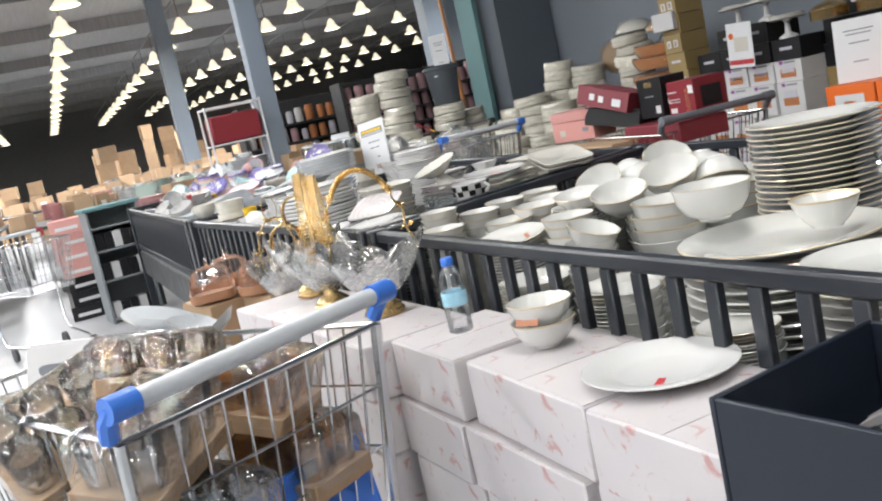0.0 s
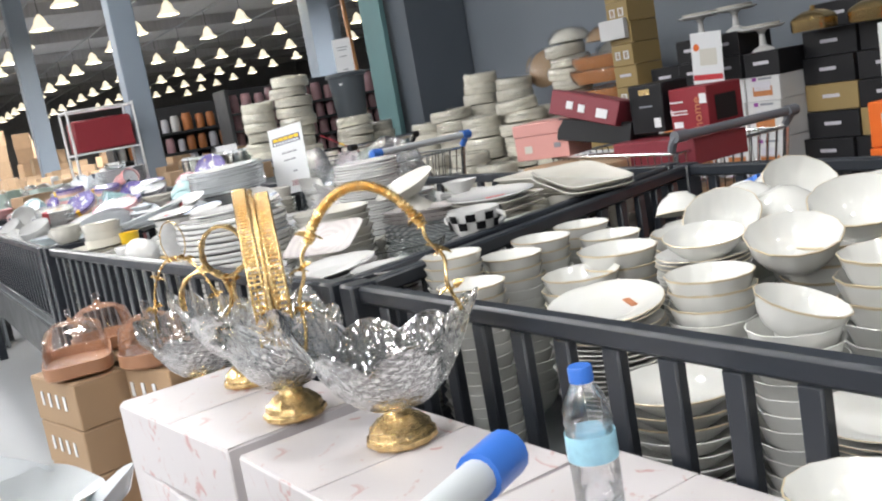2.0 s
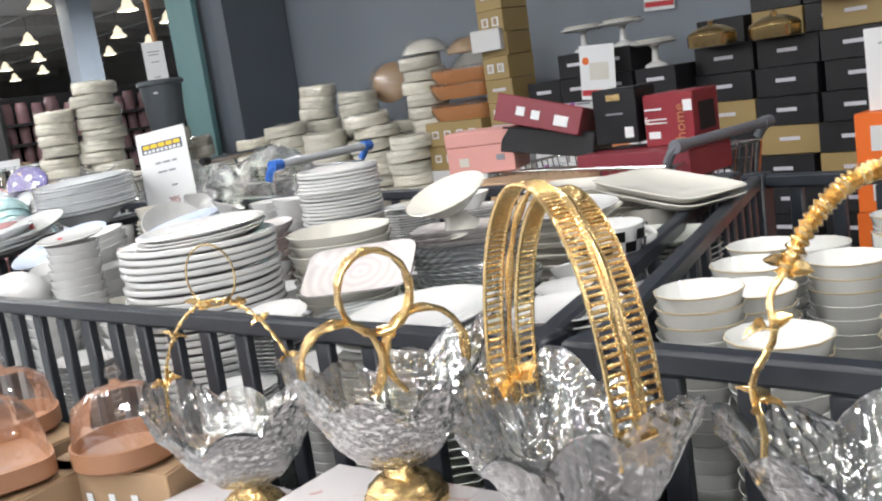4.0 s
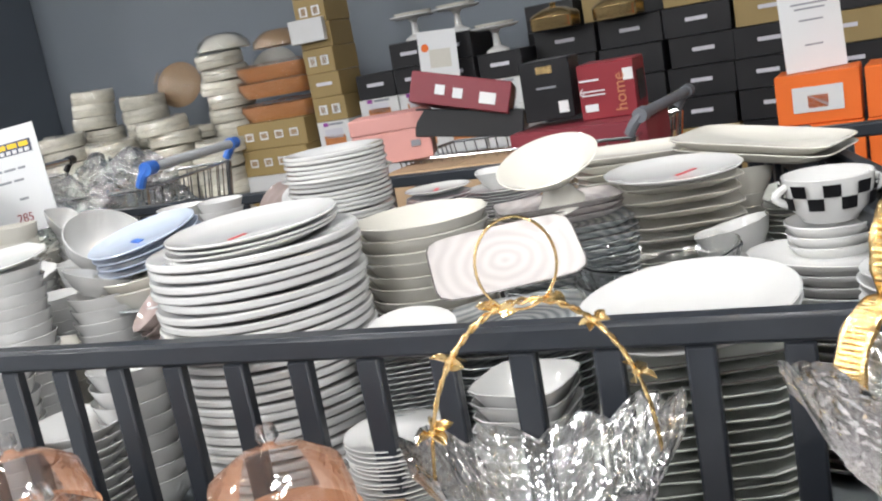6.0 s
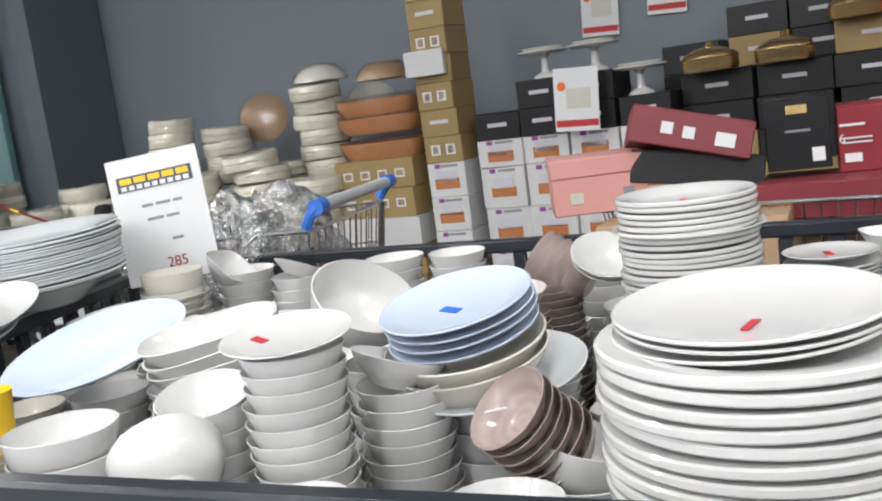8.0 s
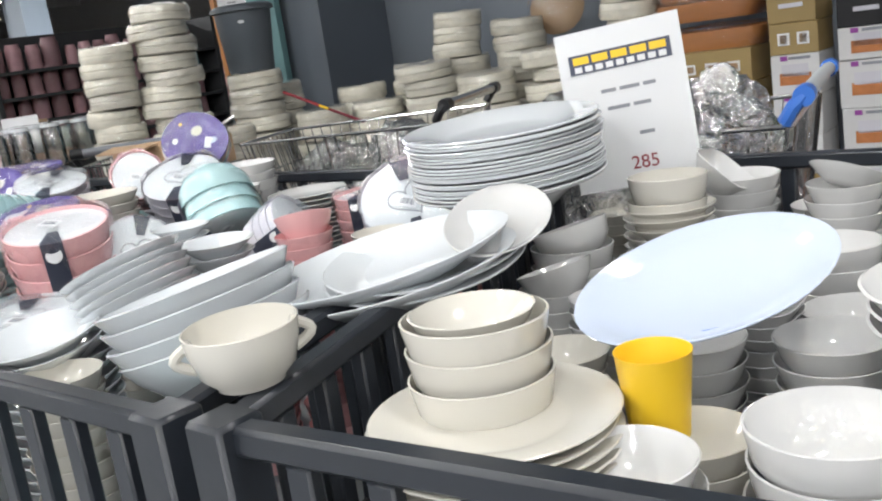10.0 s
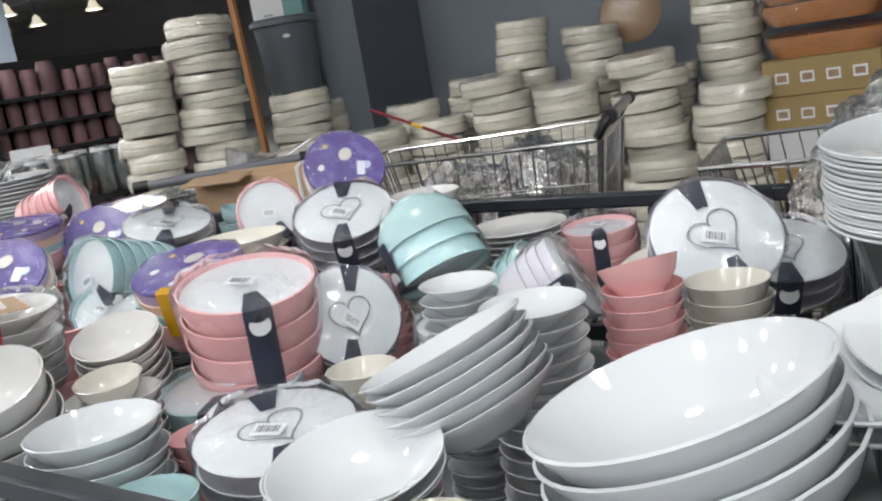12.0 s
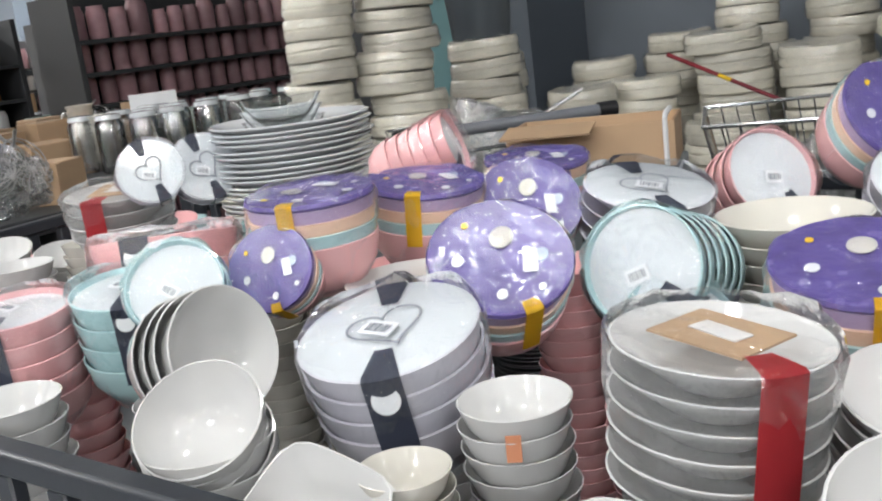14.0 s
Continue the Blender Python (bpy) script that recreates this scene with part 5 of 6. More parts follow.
# ---- shopping trolleys ----
def trolley(m, label, grip, caps, flap=True, h=0.95):
    """Wire basket trolley; the handle lies along x at y = 0, the basket runs to +y."""
    t = empty("shopping_trolley", m, label, "shopping trolley", "shopping trolleys")
    W0, W1, L, zt, zb = 0.56, 0.40, 0.80, h - 0.06, h - 0.42
    w = lambda s: W0 + (W1 - W0) * s
    bm = bmesh.new()
    y0 = 0.03
    for z, r in ((zt, 0.006), (zt - 0.12, 0.003), (zt - 0.24, 0.003), (zb, 0.005)):
        f = (zt - z) / (zt - zb)
        ys, ye = y0 + 0.05 * f, y0 + L - 0.08 * f
        ins = 0.03 * f
        pts = [(-w(0) / 2 + ins, ys, z), (-w(1) / 2 + ins, ye, z), (w(1) / 2 - ins, ye, z), (w(0) / 2 - ins, ys, z)]
        for k in range(4):
            bar(bm, pts[k], pts[(k + 1) % 4], r)
    part("basket_rim", bm, CHROME, t)
    bm = bmesh.new()
    for s in (-1, 1):
        for k in range(21):
            u = k / 20
            bar(bm, (s * w(u) / 2, y0 + L * u, zt), (s * (w(u) / 2 - 0.03), y0 + 0.05 + (L - 0.13) * u, zb), 0.0024, 5)
    for yy, ww in ((0, W0), (1, W1)):
        for k in range(1, 12):
            x = (k / 12 - 0.5) * ww
            bar(bm, (x, y0 + L * yy, zt), (x * 0.9, y0 + (0.05 if yy == 0 else L - 0.08), zb), 0.0024, 5)
    for k in range(13):
        u = k / 12
        bar(bm, ((u - 0.5) * (W0 - 0.06), y0 + 0.05, zb), ((u - 0.5) * (W1 - 0.06), y0 + L - 0.08, zb), 0.0024, 5)
    part("wire_mesh", bm, CHROME, t)
    bm = bmesh.new()
    bar(bm, (-0.29, 0, h), (0.29, 0, h), 0.016, 14)
    part("handle", bm, grip, t, "handle grip")
    for s in (-1, 1):
        bm = bmesh.new()
        bar(bm, (s * 0.255, 0, h), (s * 0.305, 0, h), 0.021, 14)
        tube(bm, [(s * 0.292, 0, h), (s * 0.295, 0.02, h - 0.02), (s * 0.288, 0.04, h - 0.05)], 0.015, 8)
        part("end_cap", bm, caps, t, "handle end cap")
        bm = bmesh.new()
        tube(bm, [(s * 0.28, 0.03, zt), (s * 0.27, 0.08, zb), (s * 0.25, 0.12, 0.22), (s * 0.25, 0.2, 0.14), (s * 0.18, 0.75, 0.13)], 0.011, 8)
        part("frame_tube", bm, CHROME, t)
        for yy in (0.16, 0.76):
            bm = bmesh.new()
            bar(bm, (s * 0.2 - 0.012, yy, 0.062), (s * 0.2 + 0.012, yy, 0.062), 0.06, 16)
            part("wheel", bm, STEEL, t, "dark rubber wheel")
    if flap:
        part("child_flap", box(0.34, 0.012, 0.22, 0.01), BLUEP, t, "blue plastic seat flap", pose(0.06, 0.065, zb - 0.06, -8, 0, 0))
    return t


cart = trolley(pose(0.841, 1.967, 0, 0, 0, 28.7), "grey-handled trolley with blue caps full of packed glassware", HANDLE, BLUEP, True, 0.942)
cm = cart.matrix_world.copy()


def glass_pack(m, n, mtl, tint, label):
    t = empty("glassware_pack", m, label, "glassware", "packed glassware")
    for i in range(n):
        part("glass", lathe([(0, 0), (0.028, 0), (0.03, 0.005), (0.036, 0.11), (0.034, 0.11), (0.028, 0.008), (0, 0.006)], 20), mtl, t, "", pose((i % 3 - 1) * 0.076, (i // 3 - 0.5) * 0.076, 0.004))
    part("tray_card", box(0.235, 0.16, 0.035, 0.002), tint, t, "brown card tray")
    f = part("wrap", crumple(box(0.245, 0.17, 0.128, 0.02), 0.006, 14, n), FILM, t, "clear wrap")
    f.visible_shadow = False
    return t


for k, (x, y, z, rx, ry, rz) in enumerate(((-0.18, 0.38, 0.80, 30, -16, -12), (-0.05, 0.28, 0.83, -38, 12, -24), (0.10, 0.20, 0.76, 16, 6, 30), (-0.17, 0.14, 0.78, 10, -10, 20), (0.05, 0.56, 0.74, 0, 0, 5), (-0.1, 0.56, 0.75, 4, 0, 85), (0.1, 0.40, 0.72, 0, 0, 15), (-0.12, 0.3, 0.66, 0, 0, 15), (0.12, 0.16, 0.62, 0, 0, 95), (-0.12, 0.12, 0.62, 0, 0, 90))):
    glass_pack(cm @ pose(x, y, z, rx, ry, rz), 6, AMBERG if k % 3 else CLEARP, KRAFT, "pack of tumblers on a card tray in clear wrap")
for k, (x, y, z, rx, ry, rz) in enumerate(((0.06, 0.66, 0.80, -8, 6, -50), (0.16, 0.50, 0.76, 30, 20, -20))):
    t = empty("carry_box", cm @ pose(x, y, z, rx, ry, rz), "white cardboard carry box with two cut handles", "box", "white carry boxes")
    bm = box(0.29, 0.12, 0.13, 0.0)
    for v in bm.verts:
        if v.co.z > 0.06:
            v.co.y *= 0.45
    bmesh.ops.bevel(bm, geom=bm.edges[:], offset=0.006, segments=2, affect="EDGES")
    part("body", bm, WBOX, t)
    # no opening is cut: flat grey discs imitate the dark inside the hand holes
    for q in (-0.08, 0.08):
        part("hand_hole", lathe([(0, 0), (0.035, 0), (0.035, 0.001), (0, 0.001)], 20, superform(3, 0.4)), GREYL, t, "grey disc painted as the shade inside a cut hand hole", pose(q, -0.0465, 0.075, 104, 0, 0))
gift_box("carton", cm @ pose(0.0, 0.4, 0.535), 0.36, 0.5, 0.06, CARTON, "flat brown carton lying in the trolley")

for k, (x, y, z, rx, ry, rz) in enumerate(((0.20, 0.50, 0.90, 30, 10, 20), (0.22, 0.42, 0.89, -30, 25, 80), (0.18, 0.58, 0.92, 50, -20, 140), (-0.2, 0.66, 0.88, 20, 20, 60))):
    ob = new("plastic_scoop", finish("plastic_scoop", crumple(lathe([(0, 0), (0.05, 0.002), (0.075, 0.018), (0.08, 0.022), (0.074, 0.02), (0.05, 0.006), (0, 0.004)], 28, superform(3, 0.45)), 0.008, 14, k), COOL))
    ob.matrix_world = cm @ pose(x, y, z, rx, ry, rz)
    tagged(ob, "white moulded plastic piece lying on a trolley load", "plastic piece", "white plastic pieces")


# ---- trolleys behind the bins ----
def bag_heap(m, w, d, h, label, fillmat, seed, kind="wire"):
    """Clear bags stuffed with metal ware."""
    t = empty("bagged_ware", m, label, "bagged ware", "bagged metal ware")
    r = random.Random(seed)
    for k in range(9):
        bm = bmesh.new()
        rad = r.uniform(0.04, 0.06)
        for j in range(6):
            a0 = j * math.pi / 6
            tube(bm, [(rad * math.sin(u) * math.cos(a0), rad * math.sin(u) * math.sin(a0), rad * 1.5 * math.cos(u)) for u in (i * math.tau / 18 for i in range(19))], 0.0016, 4)
        bar(bm, (0, 0, -rad * 1.4), (0, 0, -rad * 1.4 - 0.07), 0.006, 8)
        part("whisk", bm, fillmat, t, "", pose(r.uniform(-w, w) * 0.36, r.uniform(-d, d) * 0.36, h * r.uniform(0.35, 0.8), r.uniform(30, 150), r.uniform(-40, 40), r.uniform(0, 360)))
    for k in range(5):
        bm = bmesh.new()
        bmesh.ops.create_icosphere(bm, subdivisions=5, radius=1)
        s_ = r.uniform(0.7, 1.1)
        for v in bm.verts:
            v.co = Vector((v.co.x * w * 0.27 * s_, v.co.y * d * 0.3 * s_, max(0, v.co.z * h * 0.48 * s_ + h * 0.48)))
        crumple(bm, 0.05, 8, seed + k * 3)
        crumple(bm, 0.022, 26, seed + k * 5)
        crumple(bm, 0.007, 90, seed + k * 7)
        f = part("bag", bm, BAG, t, "crumpled clear bag", pose((k - 2) * w * 0.17, r.uniform(-0.28, 0.28) * d, 0, 0, 0, 50 * k))
        f.visible_shadow = False
    return t


c2 = trolley(pose(3.30, 3.83, 0, 0, 0, 0), "dark-handled trolley loaded with red and pink gift boxes", DHANDLE, DHANDLE, False, 0.975)
gift_box("gift_box", pose(3.13, 4.68, 0.92, 0, 0, 24), 0.20, 0.25, 0.15, PBOX, "pink gift box with a lid, resting on the trolley load", [("side", 0.25, 0.3, 0.035, 0.03, CREAM), ("side", -0.3, 0.35, 0.03, 0.02, GREYL)], "box", 0.05)
gift_box("gift_box", pose(3.22, 4.44, 0.955, 9, 5, 18), 0.22, 0.34, 0.085, BBOX, "black flat gift box, tilted on other boxes")
kb = gift_box("gift_box", pose(3.19, 4.45, 1.045, 16, 8, 20), 0.24, 0.31, 0.095, RBOX, "dark red flat gift box, tilted on a black box",
              [("side", -0.28, 0.4, 0.05, 0.035, PAPER), ("side", 0.02, 0.45, 0.03, 0.03, PAPER), ("side", 0.2, 0.5, 0.03, 0.03, PAPER)], "box")
gift_box("gift_box", pose(3.27, 4.17, 0.975, 0, 0, 8), 0.16, 0.155, 0.18, BBOX, "black gift box with a gold mark and white label", [("side", 0.0, 0.85, 0.05, 0.022, GOLD), ("side", 0.0, 0.55, 0.06, 0.006, GREYL), ("side", -0.3, 0.2, 0.03, 0.035, PAPER)])
hb = gift_box("gift_box", pose(3.33, 3.995, 0.955, 0, 0, 6), 0.2, 0.17, 0.165, RBOX2, "bright red boxed glass set with window and white lettering", [("side", 0.3, 0.72, 0.06, 0.006, PAPER), ("side", 0.24, 0.52, 0.07, 0.004, PAPER), ("side", 0.24, 0.45, 0.07, 0.004, PAPER), ("side", 0.3, 0.22, 0.04, 0.022, PAPER), ("side", -0.4, 0.75, 0.03, 0.035, PAPER), ("front", 0.0, 0.5, 0.12, 0.09, BBOX)])
gift_box("gift_box", pose(3.22, 4.05, 0.865, 0, 0, 0), 0.26, 0.42, 0.088, RBOX, "dark red long gift box lying in the trolley")
gift_box("gift_box", pose(3.1, 4.4, 0.77, 0, 0, 3), 0.34, 0.46, 0.13, CARTON, "brown carton lying in the trolley")
gift_box("gift_box", pose(3.2, 4.2, 0.545, 0, 0, 0), 0.36, 0.56, 0.22, CARTON, "large brown carton filling the trolley")


def words(text, m, size, material, name="lettering", parent=None, label=""):
    cu = bpy.data.curves.new(name, "FONT")
    cu.body, cu.size, cu.extrude, cu.align_x, cu.align_y = text, size, 0.0006, "CENTER", "CENTER"
    tmp = new(name, cu)
    me = bpy.data.meshes.new_from_object(tmp.evaluated_get(bpy.context.evaluated_depsgraph_get()))
    bpy.data.objects.remove(tmp)
    xs = [v.co.x for v in me.vertices]
    for v in me.vertices:
        v.co.x -= (min(xs) + max(xs)) / 2
    me.materials.append(material)
    ob = new(name, me)
    if parent:
        ob.parent = parent
        ob.matrix_local = m
    else:
        ob.matrix_world = m
    return tagged(ob, label)


words("home", pose(-0.1035, -0.04, 0.075, 90, 0, -90) @ pose(0, 0, 0, 0, 0, 90), 0.05, COPPER, "lettering", hb, "pale lettering")
words("6", pose(-0.1035, 0.075, 0.085, 90, 0, -90), 0.032, PAPER, "lettering", hb, "white numeral")

c3 = trolley(pose(2.84, 5.27, 0, 0, 0, 13), "pale-handled trolley with blue caps full of bagged whisks", HANDLE, BLUEP, False, 1.05)
bag_heap(c3.matrix_world @ pose(-0.12, 0.34, 0.58), 0.46, 0.6, 0.56, "clear bags of wire whisks heaped in a trolley", TIN, 4)
bag_heap(c3.matrix_world @ pose(0.1, 0.36, 0.58), 0.36, 0.5, 0.50, "clear bags of steel kitchen tools in a trolley", TIN, 9)

c4 = trolley(pose(3.33, 6.61, 0, 0, 0, 20), "black-handled trolley with bagged kitchen tools and sticks", CHROME, BBOX, False, 1.045)
bag_heap(c4.matrix_world @ pose(0, 0.42, 0.57), 0.4, 0.6, 0.42, "clear bags of kitchen tools in a trolley", TIN, 14)
bm = bmesh.new()
bar(bm, (0, 0, 0), (0, 0, 0.16), 0.006)
st = part("grip", bm, RBOX2, empty("striped_stick", pose(3.349, 7.605, 1.13) @ Matrix.Rotation(radians(-55), 4, "Z") @ Matrix.Rotation(radians(118), 4, "Y"), "thin stick with red and yellow grip, leaning on bags", "stick"), "dark red grip")
for z, mt in ((0.16, YELLOW), (0.20, RBOX)):
    bm = bmesh.new()
    bar(bm, (0, 0, z), (0, 0, z + (0.04 if mt is YELLOW else 0.16)), 0.006)
    part("shaft_section", bm, mt, st.parent)
c5 = trolley(pose(2.83, 7.84, 0, 0, 0, -42), "dark-handled trolley heaped with wrapped steel pans", DHANDLE, BBOX, False, 1.02)
for k, (x, y, z, d, rx, ry) in enumerate(((0.05, 0.3, 0.98, 0.30, 10, -14), (-0.12, 0.5, 0.95, 0.26, -8, 12), (0.1, 0.62, 1.02, 0.28, 22, 8), (-0.05, 0.18, 0.92, 0.22, 0, 10))):
    pan = empty("steel_pan", c5.matrix_world @ pose(x, y, z - 0.1, rx, ry, 40 * k), "stainless steel pan wrapped in clear film", "pan", "wrapped pans")
    part("pan_body", lathe([(0, 0), (d * 0.4, 0), (d * 0.48, d * 0.2), (d * 0.5, d * 0.3), (d * 0.48, d * 0.3), (d * 0.45, d * 0.2), (d * 0.38, 0.006), (0, 0.006)], 32), TIN, pan)
    bm = bmesh.new()
    tube(bm, [(d * 0.48 + 0.02 * i, 0, d * 0.26 + 0.004 * i) for i in range(9)], 0.007, 8)
    part("pan_handle", bm, TIN, pan, "steel handle")
    f = part("wrap", crumple(lathe([(d * 0.42, -0.004), (d * 0.52, d * 0.2), (d * 0.54, d * 0.32), (0, d * 0.33)], 26), 0.012, 14, k), BAG, pan, "clear film")
    f.visible_shadow = False
bag_heap(c5.matrix_world @ pose(0, 0.4, 0.57), 0.4, 0.6, 0.34, "clear bags of steel ware in a trolley", TIN, 22)
oc = empty("open_carton", pose(2.72, 7.53, 0.93, 0, 0, -72), "open brown carton with a white strap", "carton")
for x, y, w, d in ((0, 0.10, 0.38, 0.006), (0, -0.10, 0.38, 0.006), (0.187, 0, 0.006, 0.193), (-0.187, 0, 0.006, 0.193)):
    part("side_wall", box(w, d, 0.10, 0.001), CARTON, oc, "", pose(x, y, 0))
part("base", box(0.367, 0.193, 0.006, 0), CARTON, oc)
part("carton_flap", box(0.2, 0.10, 0.005, 0), CARTON, oc, "", pose(-0.08, -0.15, 0.101, 8, 0, 0))
bm = bmesh.new()
tube(bm, [(0.17, -0.107, 0.017 * k) for k in range(7)] + [(0.17, -0.08 + 0.03 * k, 0.112) for k in range(5)], 0.006, 6)
part("strap", bm, PAPER, oc, "white strap")
solid("stool_table", pose(2.72, 7.53, 0, 0, 0, -72), 0.40, 0.26, 0.925, GREYM, "grey metal stand under an open carton", "stand", "", 0.004)

# price cards
def price_card(m, header=True, w=0.21, h=0.297):
    t = empty("price_card", m, "white printed price card in a clear stand", "price card", "price cards")
    part("card", box(w, 0.002, h, 0), PAPER, t)
    if header:
        part("header_block", box(w * 0.82, 0.0008, h * 0.12, 0), NAVY, t, "black header block", pose(0, -0.0018, h * 0.74))
        for k in range(5):
            part("header_mark", box(w * 0.13, 0.0006, h * 0.045, 0), YELLOW, t, "yellow lettering block", pose((k - 2) * w * 0.155, -0.0025, h * 0.80))
        for k in range(9):
            part("header_mark", box(w * 0.06, 0.0006, h * 0.035, 0), PAPER, t, "white lettering block", pose((k - 4) * w * 0.085, -0.0025, h * 0.75))
        for z, ws in ((0.60, (0.12, 0.16, 0.1)), (0.49, (0.18, 0.14)), (0.31, (0.12,))):
            x = -sum(ws) * w / 2
            for q in ws:
                part("text_bar", box(q * w, 0.0006, h * 0.022, 0), GREYL, t, "", pose(x + q * w / 2 + (0.12 * w if z < 0.4 else 0), -0.0015, h * z))
                x += (q + 0.03) * w
        words("285", pose(0.015, -0.0018, h * 0.14, 90, 0, 0), 0.034, RBOX2, "price_number", t, "red printed number")
    else:
        for k, z in enumerate((0.8, 0.74, 0.6, 0.3)):
            part("text_bar", box(w * (0.6 - 0.1 * k), 0.0006, h * 0.02, 0), GREYL, t, "", pose(0, -0.0015, h * z))
    return t


price_card(pose(2.235, 5.395, 0.945, -6, 0, -70) @ pose(0, 0, 0, 0, -5, 0), True, 0.225, 0.295)
price_card(pose(3.75, 3.45, 0.972, -6, 0, -60), False, 0.2, 0.26)
price_card(pose(3.45, 10.1, 0.862, -8, 0, -40), False)
price_card(pose(2.3, 9.6, 0.862, -8, 0, -40), False)


# ---- goods along the wall ----
def pallet(x, y, w, d):
    t = empty("pallet", pose(x, y, 0), "worn wooden pallet under stacked boxes", "pallet", "pallets")
    for k in range(6):
        part("board", box(w, d / 6 - 0.03, 0.02, 0.002), CARTON, t, "", pose(0, (k - 2.5) * d / 6, 0.10))
    for k in (-1, 0, 1):
        part("runner", box(0.09, d, 0.098, 0.003), CARTON, t, "", pose(k * (w / 2 - 0.06), 0, 0))


for y in (3.3, 4.35, 5.4, 6.5):
    pallet(5.05, y, 1.0, 0.98)


def wall_box(x, y, z, w, d, h, material, label, prints, group):
    return gift_box("gift_box", pose(x, y, z, 0, 0, row.uniform(-3, 3)), d, w, h, material, label, prints, "box", 0.0, group)


CLOCHE = [("side", 0.0, 0.40, 0.13, 0.05, AMBER), ("side", 0.0, 0.62, 0.11, 0.05, GREYP), ("side", 0.22, 0.92, 0.03, 0.02, VBOX), ("side", -0.1, 0.92, 0.09, 0.012, GREYL)]
WINDOWS = [("side", -0.33, 0.5, 0.055, 0.045, PAPER), ("side", -0.11, 0.5, 0.055, 0.045, PAPER), ("side", 0.11, 0.5, 0.055, 0.045, PAPER), ("side", 0.33, 0.5, 0.055, 0.045, PAPER),
           ("side", -0.33, 0.5, 0.04, 0.028, KRAFT), ("side", -0.11, 0.5, 0.04, 0.028, KRAFT), ("side", 0.11, 0.5, 0.04, 0.028, KRAFT), ("side", 0.33, 0.5, 0.04, 0.028, KRAFT)]
TWO = [("side", -0.2, 0.5, 0.05, 0.05, PAPER), ("side", 0.2, 0.5, 0.05, 0.05, PAPER), ("side", -0.2, 0.5, 0.03, 0.036, KRAFT), ("side", 0.2, 0.5, 0.03, 0.036, KRAFT)]
BAND = [("side", 0.0, 0.55, 0.10, 0.018, GREYP)]
z = 0.125
for k in range(12):
    h = 0.17 if k < 5 else 0.13
    wall_box(4.86, 6.0, z, 0.2, 0.22, h - 0.003, WBOX if k in (2, 3, 4) else OLIVE, "white cake-dome box with an amber picture, stacked" if k in (2, 3, 4) else "gold-brown gift box with two windows, stacked", CLOCHE if k in (2, 3, 4) else TWO if k % 2 else BAND, "boxes along the wall")
    z += h
gift_box("gift_box", pose(4.80, 6.03, 1.40, 0, 0, 8), 0.2, 0.2, 0.12, WBOX, "white gift box on a tower of brown boxes")
z = 0.125
for k in range(7):
    h = 0.20 if k < 4 else 0.13
    for j, y in enumerate((5.72, 5.48, 5.24, 5.0)):
        material, lab, pr = (WBOX, "white cake-dome box with an amber picture, stacked", CLOCHE) if k < 5 else (BBOX, "black gift box with pale lettering bars, stacked", BAND)
        if k >= 6 and j in (0, 3):
            continue
        wall_box(4.92 + 0.02 * row.random(), y, z, 0.23, 0.26, h - 0.003, material, lab, pr, "boxes along the wall")
    z += h
TOPZ = z
for k in range(9):
    for j, y in enumerate((4.72, 4.40, 4.08, 3.76, 3.44, 3.12)):
        h = 0.14
        if k > 7 + (j > 1):
            continue
        wall_box(5.0 + 0.03 * row.random() + 0.02 * k, y + row.uniform(-0.02, 0.02), 0.125 + k * h, 0.31, 0.3, h - 0.003, BBOX if (k + j) % 5 else OLIVE, "black gift box with pale lettering bars, stacked" if (k + j) % 5 else "gold-brown gift box, stacked", BAND, "boxes along the wall")
for k in range(3):
    for j, y in enumerate((4.1, 3.78, 3.46, 3.14)):
        wall_box(5.3, y, 0.125 + (9 + k) * 0.14, 0.31, 0.26, 0.137, BBOX, "black gift box with pale lettering bars, stacked", BAND, "boxes along the wall")
for y, n in ((4.90, 9), (4.58, 10), (4.30, 12)):
    for k in range(n):
        wall_box(5.45, y, 0.125 + k * 0.14, 0.27, 0.26, 0.137, BBOX if (k + n) % 6 else OLIVE, "black gift box with pale lettering bars, stacked", BAND, "boxes along the wall")
for k in range(11):
    for j, y in enumerate((2.8, 2.4, 2.0, 1.6, 1.2)):
        wall_box(5.1, y, 0.125 + k * 0.14, 0.38, 0.3, 0.137, BBOX if (k * 3 + j) % 4 else WBOX, "gift box stacked along the wall", BAND, "boxes along the wall")
for y in (2.3, 1.4):
    pallet(5.05, y, 1.0, 0.9)


def casket(m):
    t = empty("gold_casket", m, "gold openwork serving casket with a domed lid", "casket", "gold caskets")
    part("casket_body", lathe([(0, 0), (0.11, 0), (0.115, 0.01), (0.115, 0.05), (0.12, 0.055), (0, 0.055)], 40, superform(5, 0.6)), GOLD, t)
    part("casket_lid", lathe([(0.118, 0.056), (0.11, 0.07), (0.06, 0.095), (0.02, 0.102), (0.012, 0.11), (0.016, 0.12), (0, 0.127)], 40, superform(4, 0.6)), GOLD, t, "domed lid with a knob")


for x, y, z in ((4.9, 4.72, 1.247), (4.95, 4.42, 1.247), (4.98, 4.12, 1.387), (5.05, 3.72, 1.387), (5.0, 3.40, 1.387), (5.3, 3.9, 1.807)):
    casket(pose(x, y, z, 0, 0, 80))


